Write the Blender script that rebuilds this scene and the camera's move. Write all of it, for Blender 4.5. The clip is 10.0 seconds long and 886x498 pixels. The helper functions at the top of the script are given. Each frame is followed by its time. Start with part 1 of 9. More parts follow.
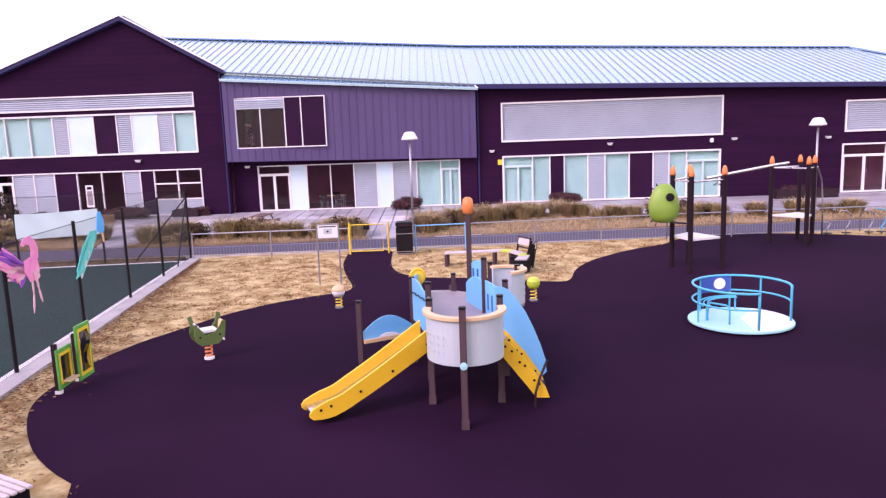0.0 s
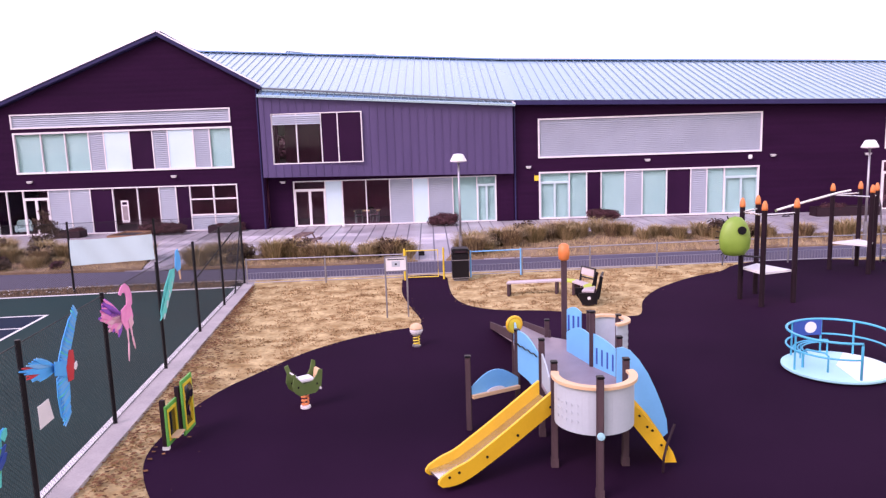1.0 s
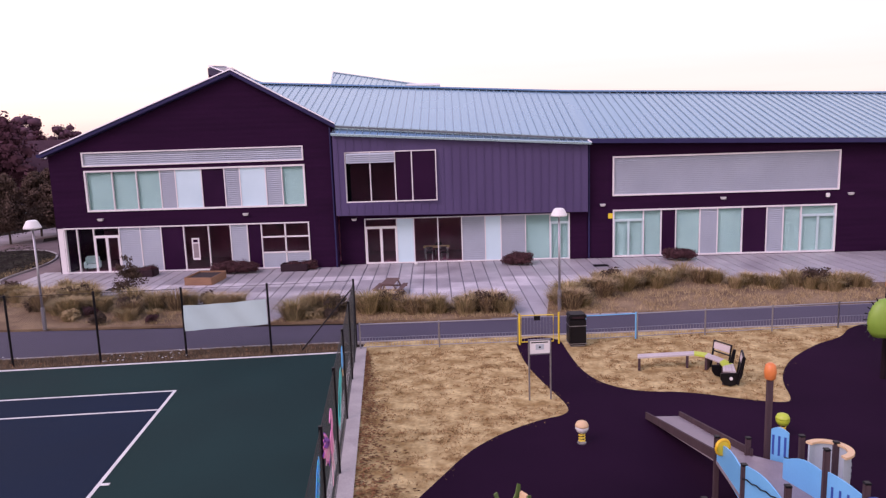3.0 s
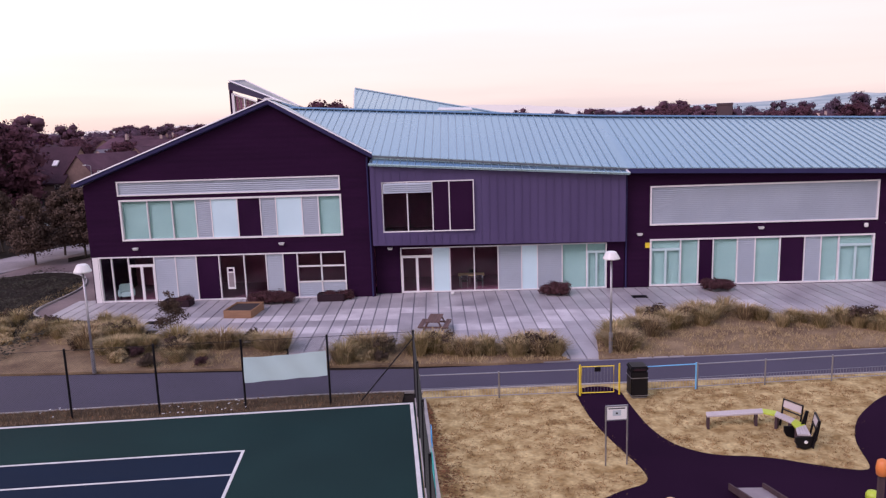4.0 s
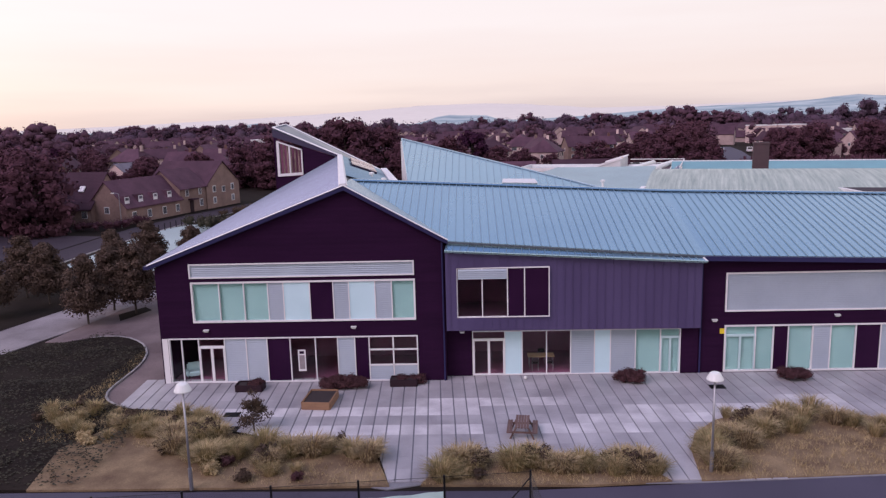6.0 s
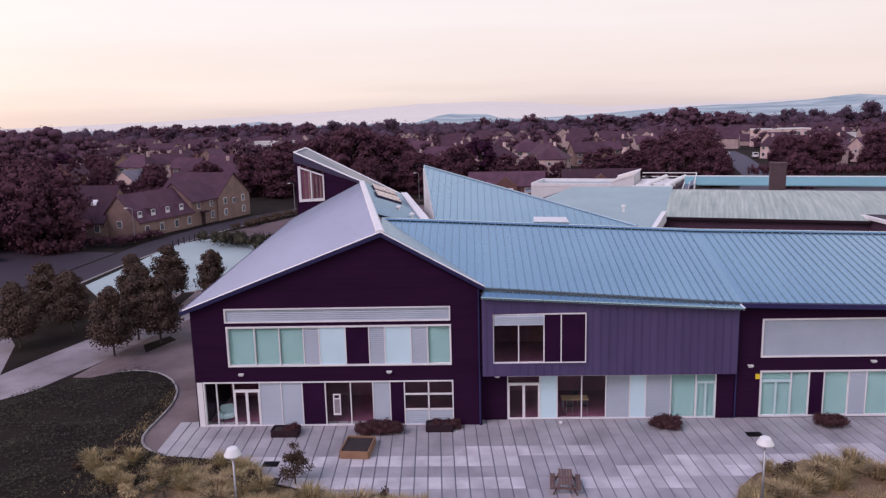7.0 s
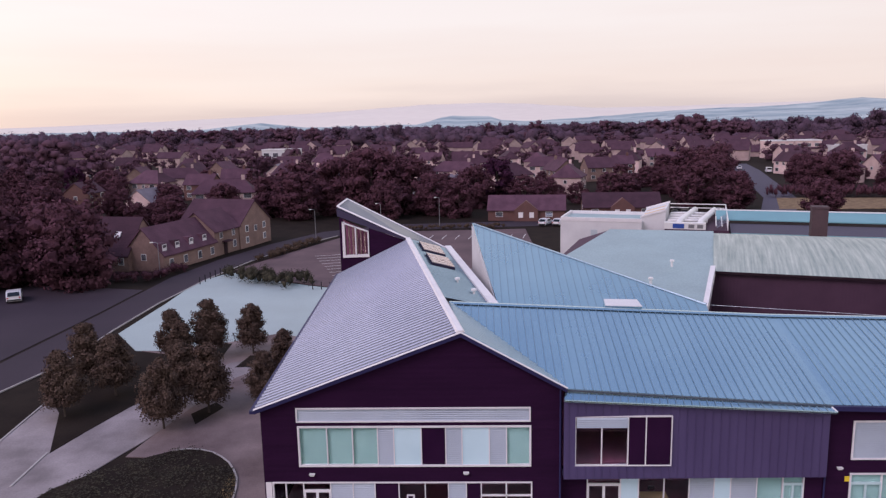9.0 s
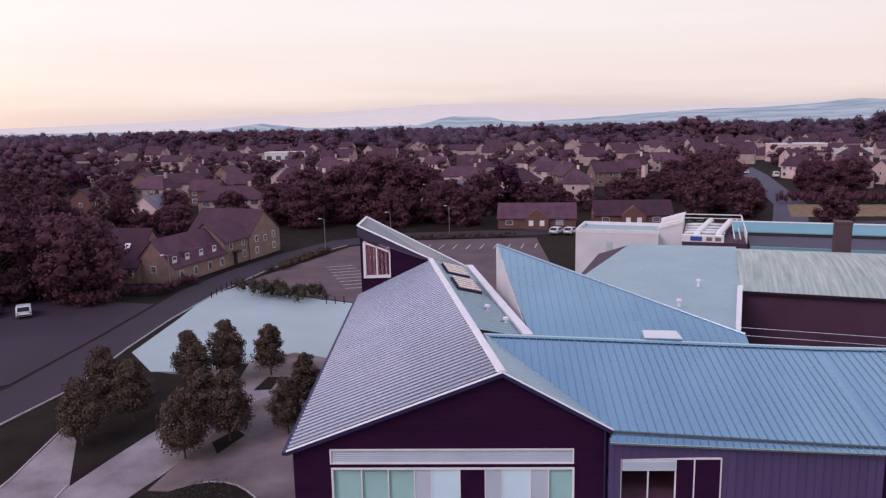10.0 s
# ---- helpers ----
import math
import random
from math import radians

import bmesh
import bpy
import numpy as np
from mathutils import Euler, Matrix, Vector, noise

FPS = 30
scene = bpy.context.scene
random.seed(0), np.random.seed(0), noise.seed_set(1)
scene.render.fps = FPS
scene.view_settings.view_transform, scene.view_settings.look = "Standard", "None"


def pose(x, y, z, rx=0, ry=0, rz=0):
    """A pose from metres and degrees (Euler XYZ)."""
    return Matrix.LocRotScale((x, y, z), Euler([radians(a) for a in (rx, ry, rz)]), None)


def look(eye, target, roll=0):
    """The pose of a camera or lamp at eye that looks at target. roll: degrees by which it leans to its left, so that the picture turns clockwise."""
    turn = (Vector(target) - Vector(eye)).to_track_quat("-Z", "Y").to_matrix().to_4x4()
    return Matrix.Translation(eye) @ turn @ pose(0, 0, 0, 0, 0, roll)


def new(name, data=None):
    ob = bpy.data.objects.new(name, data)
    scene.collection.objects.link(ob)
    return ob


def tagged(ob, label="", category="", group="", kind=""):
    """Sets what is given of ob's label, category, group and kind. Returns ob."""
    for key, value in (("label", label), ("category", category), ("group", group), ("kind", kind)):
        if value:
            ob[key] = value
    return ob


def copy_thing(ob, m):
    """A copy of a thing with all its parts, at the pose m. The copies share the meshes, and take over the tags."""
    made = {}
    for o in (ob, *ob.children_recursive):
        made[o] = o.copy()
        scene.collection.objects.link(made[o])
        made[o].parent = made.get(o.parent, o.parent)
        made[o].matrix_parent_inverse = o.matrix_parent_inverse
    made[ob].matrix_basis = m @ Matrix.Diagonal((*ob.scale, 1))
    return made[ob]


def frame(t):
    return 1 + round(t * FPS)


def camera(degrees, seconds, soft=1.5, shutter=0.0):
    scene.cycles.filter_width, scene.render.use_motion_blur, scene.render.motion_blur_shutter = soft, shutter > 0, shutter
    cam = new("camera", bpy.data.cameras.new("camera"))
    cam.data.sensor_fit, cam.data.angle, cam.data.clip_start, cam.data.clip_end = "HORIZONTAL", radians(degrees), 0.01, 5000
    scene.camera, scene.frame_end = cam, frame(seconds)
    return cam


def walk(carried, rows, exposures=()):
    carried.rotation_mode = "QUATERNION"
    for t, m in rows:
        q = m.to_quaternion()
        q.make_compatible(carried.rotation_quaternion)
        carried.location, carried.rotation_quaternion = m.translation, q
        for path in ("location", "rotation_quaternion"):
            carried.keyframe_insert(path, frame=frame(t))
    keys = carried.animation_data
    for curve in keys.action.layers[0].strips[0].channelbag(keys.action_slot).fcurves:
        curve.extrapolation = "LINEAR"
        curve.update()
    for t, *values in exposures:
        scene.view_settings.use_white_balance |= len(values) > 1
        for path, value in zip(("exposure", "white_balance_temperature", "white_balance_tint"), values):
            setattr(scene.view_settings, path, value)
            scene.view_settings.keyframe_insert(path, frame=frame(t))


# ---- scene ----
cam = camera(62.5, 10.0, soft=1.32)
PATH = [
    (0, (15.256, -42.939, 4.29), (15.2, -40.964, 3.976), -2.0),
    (0.5, (14.342, -42.782, 4.719), (14.281, -40.808, 4.405), -1.9),
    (1, (13.402, -42.657, 5.271), (13.335, -40.683, 4.957), -1.9),
    (1.5, (12.463, -42.513, 5.824), (12.389, -40.539, 5.508), -1.9),
    (2, (11.506, -42.385, 6.365), (11.429, -40.412, 6.048), -1.9),
    (2.5, (10.515, -42.237, 6.987), (10.435, -40.264, 6.668), -1.9),
    (4, (7.317, -41.685, 9.801), (7.241, -39.715, 9.463), -1.9),
    (4.5, (6.267, -41.408, 10.943), (6.193, -39.439, 10.602), -1.7),
    (5, (5.267, -41.117, 12.215), (5.192, -39.148, 11.871), -1.6),
    (5.5, (4.262, -40.883, 13.453), (4.184, -38.914, 13.111), -1.6),
    (7, (1.259, -40.226, 17.481), (1.18, -38.259, 17.131), -1.4),
    (7.5, (0.22, -39.895, 18.718), (0.141, -37.927, 18.369), -1.4),
    (8, (-0.871, -39.437, 20.033), (-0.95, -37.469, 19.683), -1.3),
    (8.5, (-1.98, -38.834, 21.342), (-2.059, -36.867, 20.992), -1.3),
    (9, (-3.109, -38.073, 22.629), (-3.188, -36.105, 22.279), -1.2),
    (9.5, (-4.245, -37.205, 23.765), (-4.324, -35.237, 23.416), -1.2),
    (10, (-5.242, -36.429, 24.277), (-5.321, -34.462, 23.927), -1.2),
]
EXPOSURES = [(0.0, 0.73, 6500, 40), (1.0, 0.65, 6550, 41), (2.0, 0.35, 6700, 43), (2.5, 0.14, 6700, 41), (4.0, -0.15, 6400, 30), (5.5, -0.28, 6300, 25),
             (7.0, -0.33, 6300, 23), (8.5, -0.34, 6300, 22), (10.0, -0.34, 6300, 23)]
walk(cam, [(t, look(eye, target, roll)) for t, eye, target, roll in PATH], EXPOSURES)

# ---- sky and sun ----
world = bpy.data.worlds.new("sky")
scene.world = world
world.use_nodes = True
wn, wl = world.node_tree.nodes, world.node_tree.links
wn.clear()
w_out = wn.new("ShaderNodeOutputWorld")
w_bg = wn.new("ShaderNodeBackground")
w_sky = wn.new("ShaderNodeTexSky")
w_sky.sky_type, w_sky.sun_disc = "NISHITA", False
w_sky.sun_elevation, w_sky.sun_rotation = radians(14), radians(300)
w_bg2 = wn.new("ShaderNodeBackground")
w_add = wn.new("ShaderNodeAddShader")
w_tc = wn.new("ShaderNodeTexCoord")
w_sep = wn.new("ShaderNodeSeparateXYZ")
w_ramp = wn.new("ShaderNodeValToRGB")
w_noise = wn.new("ShaderNodeTexNoise")
w_map = wn.new("ShaderNodeMapping")
w_map.inputs["Scale"].default_value = (1.2, 1.2, 14)
w_noise.inputs["Scale"].default_value = 1.6
w_noise.inputs["Detail"].default_value = 5
w_ma = wn.new("ShaderNodeMath")
w_ma.operation = "MULTIPLY_ADD"
w_ma.inputs[1].default_value, w_ma.inputs[2].default_value = 0.14, -0.07
w_m2 = wn.new("ShaderNodeMath")
w_m2.operation = "ADD"
wl.new(w_tc.outputs["Generated"], w_sep.inputs[0])
wl.new(w_tc.outputs["Generated"], w_map.inputs["Vector"])
wl.new(w_map.outputs[0], w_noise.inputs["Vector"])
wl.new(w_noise.outputs["Fac"], w_ma.inputs[0])
wl.new(w_sep.outputs["Z"], w_m2.inputs[0])
wl.new(w_ma.outputs[0], w_m2.inputs[1])
wl.new(w_m2.outputs[0], w_ramp.inputs[0])
ramp = w_ramp.color_ramp
ramp.elements[0].position, ramp.elements[0].color = 0.0, (0.72, 0.64, 0.59, 1)
ramp.elements[1].position, ramp.elements[1].color = 1.0, (0.18, 0.30, 0.56, 1)
for p, c in ((0.05, (0.92, 0.815, 0.71)), (0.14, (0.98, 0.925, 0.825)), (0.3, (1.02, 0.96, 0.90)), (0.45, (1.0, 0.96, 0.95)), (0.6, (0.92, 0.92, 0.98)), (0.76, (0.46, 0.57, 0.80))):
    e = ramp.elements.new(p)
    e.color = (*c, 1)
wl.new(w_ramp.outputs[0], w_bg.inputs["Color"])
w_bg.inputs["Strength"].default_value = 1.13
wl.new(w_sky.outputs[0], w_bg2.inputs["Color"])
w_bg2.inputs["Strength"].default_value = 0.02
wl.new(w_bg.outputs[0], w_add.inputs[0])
wl.new(w_bg2.outputs[0], w_add.inputs[1])
wl.new(w_add.outputs[0], w_out.inputs["Surface"])

sun = new("sun", bpy.data.lights.new("sun", "SUN"))
sun.data.energy, sun.data.angle, sun.data.color = 1.8, radians(30), (1.0, 0.82, 0.92)
sun.matrix_world = look((-40, -38, 50), (0, 0, 0))


# ---- materials ----
def material(name, colour, other=None, scale=4.0, rough=0.7, metal=0.0, bump=0.0, fine=40.0, vary=0.0, stretch=(1, 1, 1), stain=0.25, spec=0.5, waves=None, island=0.0, turn=0.0, grain=0.35):
    """Two scales of variation between two colours, grain, bump and, with waves, ribs: (axis, size, depth)."""
    m = bpy.data.materials.new(name)
    m.use_nodes = True
    n, l = m.node_tree.nodes, m.node_tree.links
    b = n["Principled BSDF"]
    other = other or tuple(c * 0.7 for c in colour)
    tc = n.new("ShaderNodeTexCoord")
    mp = n.new("ShaderNodeMapping")
    mp.vector_type = "TEXTURE"
    mp.inputs["Scale"].default_value = tuple(1 / k for k in stretch)
    mp.inputs["Rotation"].default_value = (0, 0, radians(turn))
    l.new(tc.outputs["Object"], mp.inputs["Vector"])
    big = n.new("ShaderNodeTexNoise")
    big.inputs["Scale"].default_value, big.inputs["Detail"].default_value = scale, 6
    small = n.new("ShaderNodeTexNoise")
    small.inputs["Scale"].default_value, small.inputs["Detail"].default_value = fine, 4
    for t in (big, small):
        l.new(mp.outputs[0], t.inputs["Vector"])
    cr = n.new("ShaderNodeValToRGB")
    cr.color_ramp.elements[0].position, cr.color_ramp.elements[1].position = 0.5 - stain, 0.5 + stain
    cr.color_ramp.elements[0].color, cr.color_ramp.elements[1].color = (*other, 1), (*colour, 1)
    l.new(big.outputs["Fac"], cr.inputs[0])
    mix = n.new("ShaderNodeMix")
    mix.data_type, mix.blend_type = "RGBA", "MULTIPLY"
    mix.inputs["Factor"].default_value = grain
    gr = n.new("ShaderNodeValToRGB")
    gr.color_ramp.elements[0].position, gr.color_ramp.elements[1].position = 0.3, 0.7
    gr.color_ramp.elements[0].color, gr.color_ramp.elements[1].color = (0.45, 0.45, 0.45, 1), (1, 1, 1, 1)
    l.new(small.outputs["Fac"], gr.inputs[0])
    l.new(cr.outputs[0], mix.inputs["A"])
    l.new(gr.outputs[0], mix.inputs["B"])
    colour_out = mix.outputs["Result"]
    if vary or island:
        if vary:
            oi = n.new("ShaderNodeObjectInfo")
        else:
            oi = n.new("ShaderNodeNewGeometry")
        hs = n.new("ShaderNodeHueSaturation")
        mr = n.new("ShaderNodeMapRange")
        amount = vary or island
        mr.inputs["To Min"].default_value, mr.inputs["To Max"].default_value = 1 - amount, 1 + amount
        l.new(oi.outputs["Random" if vary else "Random Per Island"], mr.inputs["Value"])
        l.new(mr.outputs[0], hs.inputs["Value"])
        l.new(colour_out, hs.inputs["Color"])
        colour_out = hs.outputs[0]
    l.new(colour_out, b.inputs["Base Color"])
    rr = n.new("ShaderNodeMapRange")
    rr.inputs["To Min"].default_value, rr.inputs["To Max"].default_value = max(0.02, rough - 0.12), min(1, rough + 0.1)
    l.new(big.outputs["Fac"], rr.inputs["Value"])
    l.new(rr.outputs[0], b.inputs["Roughness"])
    b.inputs["Metallic"].default_value = metal
    b.inputs["Specular IOR Level"].default_value = spec
    last = None
    if waves:
        axis, size, depth = waves
        wv = n.new("ShaderNodeTexWave")
        wv.bands_direction = axis
        wv.inputs["Scale"].default_value = 0.314 / size
        l.new(tc.outputs["Object"], wv.inputs["Vector"])
        wb = n.new("ShaderNodeBump")
        wb.inputs["Distance"].default_value, wb.inputs["Strength"].default_value = depth, 0.8
        l.new(wv.outputs["Fac"], wb.inputs["Height"])
        last = wb
    if bump:
        bp = n.new("ShaderNodeBump")
        bp.inputs["Strength"].default_value, bp.inputs["Distance"].default_value = 0.6, bump
        l.new(small.outputs["Fac"], bp.inputs["Height"])
        if last:
            l.new(last.outputs[0], bp.inputs["Normal"])
        last = bp
    if last:
        l.new(last.outputs[0], b.inputs["Normal"])
    return m


def glass(name, tint=(0.9, 0.95, 0.95), rough=0.02):
    m = bpy.data.materials.new(name)
    m.use_nodes = True
    b = m.node_tree.nodes["Principled BSDF"]
    b.inputs["Base Color"].default_value = (*tint, 1)
    b.inputs["Roughness"].default_value = rough
    b.inputs["Transmission Weight"].default_value = 1.0
    b.inputs["IOR"].default_value = 1.02
    b.inputs["Coat Weight"].default_value = 0.35
    b.inputs["Coat Roughness"].default_value = 0.03
    return m


def glow(name, colour, power):
    m = bpy.data.materials.new(name)
    m.use_nodes = True
    b = m.node_tree.nodes["Principled BSDF"]
    b.inputs["Base Color"].default_value = (*colour, 1)
    b.inputs["Emission Color"].default_value = (*colour, 1)
    b.inputs["Emission Strength"].default_value = power
    return m


M = {
    "cladding": material("dark_cladding", (0.032, 0.0088, 0.035), (0.022, 0.0062, 0.025), 0.5, 0.75, bump=0.004, fine=14, stretch=(0.6, 0.6, 4), waves=("Z", 0.30, 0.006), spec=0.05),
    "blue_clad": material("blue_zinc", (0.104, 0.078, 0.178), (0.084, 0.062, 0.148), 0.35, 0.5, metal=0.25, fine=9, stretch=(3, 3, 0.5), grain=0.15, spec=0.3),
    "roof_metal": material("roof_metal", (0.405, 0.58, 0.66), (0.335, 0.49, 0.58), 0.25, 0.27, metal=0.88, fine=6, stretch=(1, 0.4, 1), grain=0.1),
    "roof_seam": material("roof_seam_metal", (0.355, 0.49, 0.57), (0.29, 0.41, 0.49), 0.25, 0.35, metal=0.75, fine=6),
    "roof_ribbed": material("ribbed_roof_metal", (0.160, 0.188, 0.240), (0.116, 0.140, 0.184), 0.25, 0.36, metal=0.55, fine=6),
    # darker base sheet: the shade between the ribs is put into its colour
    "roof_trough_shade": material("shaded_trough_metal", (0.055, 0.052, 0.075), (0.04, 0.038, 0.058), 0.4, 0.45, metal=0.5, fine=6),
    "trim_blue": material("dark_blue_fascia", (0.035, 0.032, 0.105), (0.027, 0.025, 0.08), 1, 0.5, metal=0.1, grain=0.08, spec=0.2),
    "trim_white": material("white_trim", (0.80, 0.78, 0.78), (0.68, 0.66, 0.68), 1.0, 0.5, grain=0.08),
    "louvre": material("grey_louvre", (0.52, 0.59, 0.67), (0.45, 0.51, 0.59), 0.6, 0.5, metal=0.1),
    "panel_pale": material("pale_panel", (0.58, 0.78, 0.84), (0.52, 0.72, 0.78), 0.7, 0.4, grain=0.08),
    "panel_dark": material("dark_panel", (0.028, 0.006, 0.032), (0.019, 0.004, 0.023), 0.7, 0.4, spec=0.12, grain=0.08),
    "blind": material("green_blind", (0.30, 0.49, 0.46), (0.24, 0.41, 0.39), 0.8, 0.8, waves=("X", 0.06, 0.004), grain=0.15),
    "glass": glass("window_glass"),
    "interior": material("interior_wall", (0.33, 0.105, 0.19), (0.19, 0.06, 0.11), 0.8, 0.9),
    "rubber": material("black_rubber_crumb", (0.0265, 0.0090, 0.0275), (0.0140, 0.0047, 0.0155), 0.16, 0.95, bump=0.004, fine=70, stain=0.2, spec=0.03),
    "lawn": material("dry_grass", (0.64, 0.50, 0.245), (0.33, 0.215, 0.085), 2.0, 0.95, bump=0.04, fine=9, stain=0.15, spec=0.1, grain=0.62),
    "green_ground": material("green_grass", (0.036, 0.028, 0.023), (0.019, 0.014, 0.013), 0.35, 0.95, bump=0.03, fine=7, spec=0.05),
    "soil": material("bed_soil", (0.34, 0.245, 0.145), (0.15, 0.098, 0.064), 0.7, 0.95, bump=0.03, fine=14, spec=0.1, stain=0.2, grain=0.5),
    "asphalt": material("asphalt", (0.075, 0.065, 0.103), (0.054, 0.046, 0.075), 0.3, 0.85, bump=0.004, fine=60),
    "asphalt_road": material("road_asphalt", (0.060, 0.045, 0.060), (0.040, 0.030, 0.042), 0.15, 0.85, bump=0.004, fine=40, spec=0.2),
    "paving": material("pale_paving", (0.49, 0.465, 0.485), (0.34, 0.32, 0.34), 0.45, 0.45, bump=0.003, fine=26, vary=0.09, stain=0.14),
    "paving_dry": material("dry_pale_paving", (0.70, 0.67, 0.68), (0.52, 0.49, 0.51), 0.8, 0.6, bump=0.003, fine=26, vary=0.12, stain=0.15),
    "paving_rest": material("pale_paving_joined", (0.49, 0.465, 0.485), (0.34, 0.32, 0.34), 0.45, 0.45, bump=0.003, fine=26, island=0.09, stain=0.14),
    "side_pave": material("worn_brown_paving", (0.29, 0.225, 0.22), (0.14, 0.10, 0.10), 0.22, 0.8, bump=0.004, fine=10, spec=0.2, stain=0.16),
    "paving_joint": material("paving_joint", (0.29, 0.28, 0.31), (0.21, 0.205, 0.225), 1.2, 0.8, bump=0.004),
    "forecourt": material("pale_forecourt", (0.42, 0.52, 0.515), (0.34, 0.42, 0.42), 0.12, 0.65, bump=0.003, fine=14),
    "brown_paving": material("brown_paving", (0.165, 0.112, 0.120), (0.098, 0.064, 0.072), 0.2, 0.85, bump=0.004, fine=14, spec=0.2),
    "concrete": material("concrete_kerb", (0.48, 0.45, 0.435), (0.32, 0.30, 0.295), 1.4, 0.8, bump=0.004, fine=30),
    "court": material("green_court", (0.0145, 0.043, 0.041), (0.0100, 0.031, 0.030), 0.3, 0.85, bump=0.002, fine=50, spec=0.10),
    "court_inner": material("blue_court", (0.0110, 0.022, 0.046), (0.0080, 0.017, 0.036), 0.3, 0.85, bump=0.002, fine=50, spec=0.10),
    "line_white": material("white_line_paint", (0.80, 0.80, 0.78), (0.62, 0.62, 0.60), 2.0, 0.7),
    "black_metal": material("black_painted_metal", (0.010, 0.009, 0.012), (0.008, 0.007, 0.010), 2, 0.45, metal=0.3, spec=0.3),
    "grey_metal": material("galvanised_metal", (0.42, 0.42, 0.45), (0.34, 0.34, 0.37), 3, 0.42, metal=0.8),
    "steel": material("bright_steel", (0.72, 0.72, 0.74), (0.62, 0.62, 0.65), 3, 0.25, metal=0.95),
    "yellow": material("yellow_plastic", (0.80, 0.49, 0.015), (0.72, 0.43, 0.015), 1.4, 0.42, fine=25, grain=0.08),
    "yellow_paint": material("yellow_paint", (0.82, 0.62, 0.03), (0.70, 0.52, 0.03), 2, 0.45, grain=0.08),
    "orange": material("orange_plastic", (0.80, 0.25, 0.06), (0.68, 0.20, 0.05), 2, 0.45, grain=0.08),
    "tan": material("tan_plastic", (0.72, 0.50, 0.28), (0.62, 0.42, 0.23), 2, 0.5, grain=0.08),
    "blue": material("sky_blue_panel", (0.155, 0.49, 0.79), (0.125, 0.42, 0.72), 1.2, 0.42, fine=25, grain=0.08),
    "blue_dark": material("dark_blue_panel", (0.035, 0.09, 0.36), (0.03, 0.075, 0.30), 1.6, 0.4, grain=0.08),
    "cyan": material("turquoise_paint", (0.05, 0.44, 0.62), (0.04, 0.38, 0.55), 2, 0.35, grain=0.08),
    "cyan_pale": material("pale_turquoise_deck", (0.36, 0.70, 0.74), (0.30, 0.62, 0.67), 2, 0.45, grain=0.1),
    "grey_panel": material("grey_panel", (0.47, 0.545, 0.57), (0.41, 0.48, 0.51), 1.6, 0.45, fine=25, grain=0.08),
    "white_plastic": material("white_plastic", (0.80, 0.80, 0.78), (0.70, 0.70, 0.69), 2, 0.4, grain=0.08),
    "timber_grey": material("weathered_timber_post", (0.098, 0.062, 0.068), (0.058, 0.036, 0.042), 3, 0.8, bump=0.004, stretch=(3, 3, 0.4), spec=0.2),
    "timber": material("timber", (0.36, 0.20, 0.11), (0.24, 0.13, 0.075), 3, 0.75, bump=0.004, stretch=(0.4, 3, 3)),
    "timber_dark": material("weathered_brown_timber", (0.21, 0.125, 0.105), (0.12, 0.07, 0.062), 3, 0.8, bump=0.004, stretch=(0.4, 3, 3)),
    "frame_post": material("dark_frame_post", (0.020, 0.009, 0.015), (0.013, 0.006, 0.010), 3, 0.7, fine=30, grain=0.15, spec=0.15),
    "brown_post": material("dark_brown_post", (0.030, 0.013, 0.020), (0.022, 0.009, 0.015), 2, 0.6, spec=0.25),
    "deck_dark": material("grip_deck", (0.34, 0.29, 0.31), (0.25, 0.21, 0.23), 3, 0.5, bump=0.003, fine=60),
    "green": material("green_plastic", (0.10, 0.42, 0.07), (0.08, 0.34, 0.055), 2, 0.45, grain=0.08),
    "lime": material("lime_plastic", (0.50, 0.62, 0.05), (0.42, 0.54, 0.045), 2, 0.42, grain=0.08),
    "olive": material("olive_green_panel", (0.12, 0.19, 0.05), (0.085, 0.14, 0.036), 2, 0.5, grain=0.1),
    "pod_green": material("moss_green_plastic", (0.24, 0.40, 0.05), (0.18, 0.32, 0.04), 2, 0.45, grain=0.08),
    "bench_slat": material("pale_bench_slat", (0.60, 0.54, 0.53), (0.48, 0.42, 0.42), 2, 0.6, grain=0.2),
    "fin_metal": material("fin_roof_metal", (0.40, 0.58, 0.64), (0.34, 0.50, 0.57), 0.25, 0.30, metal=0.85, fine=6, grain=0.1),
    "pink": material("pink_plastic", (0.88, 0.34, 0.58), (0.78, 0.22, 0.50), 6, 0.5, island=0.1, grain=0.08),
    "pink_pale": material("pale_pink_plastic", (0.85, 0.52, 0.60), (0.75, 0.42, 0.52), 6, 0.5, grain=0.08),
    "purple": material("purple_plastic", (0.30, 0.08, 0.55), (0.22, 0.06, 0.45), 6, 0.5, grain=0.08),
    "parrot_blue": material("bright_blue_plastic", (0.05, 0.46, 0.85), (0.04, 0.34, 0.76), 6, 0.5, island=0.1, grain=0.08),
    "teal": material("teal_plastic", (0.07, 0.64, 0.55), (0.05, 0.50, 0.46), 6, 0.5, island=0.1, grain=0.08),
    "red": material("red_plastic", (0.62, 0.04, 0.05), (0.50, 0.03, 0.04), 6, 0.5, grain=0.08),
    "banner": material("pale_banner", (0.62, 0.68, 0.66), (0.50, 0.57, 0.56), 1.2, 0.7),
    "banner_blue": material("pale_blue_banner_back", (0.50, 0.66, 0.66), (0.44, 0.60, 0.61), 1.0, 0.7, grain=0.08),
    "leaf": material("tree_leaves", (0.150, 0.105, 0.080), (0.072, 0.048, 0.042), 0.8, 0.9, island=0.2, spec=0.05),
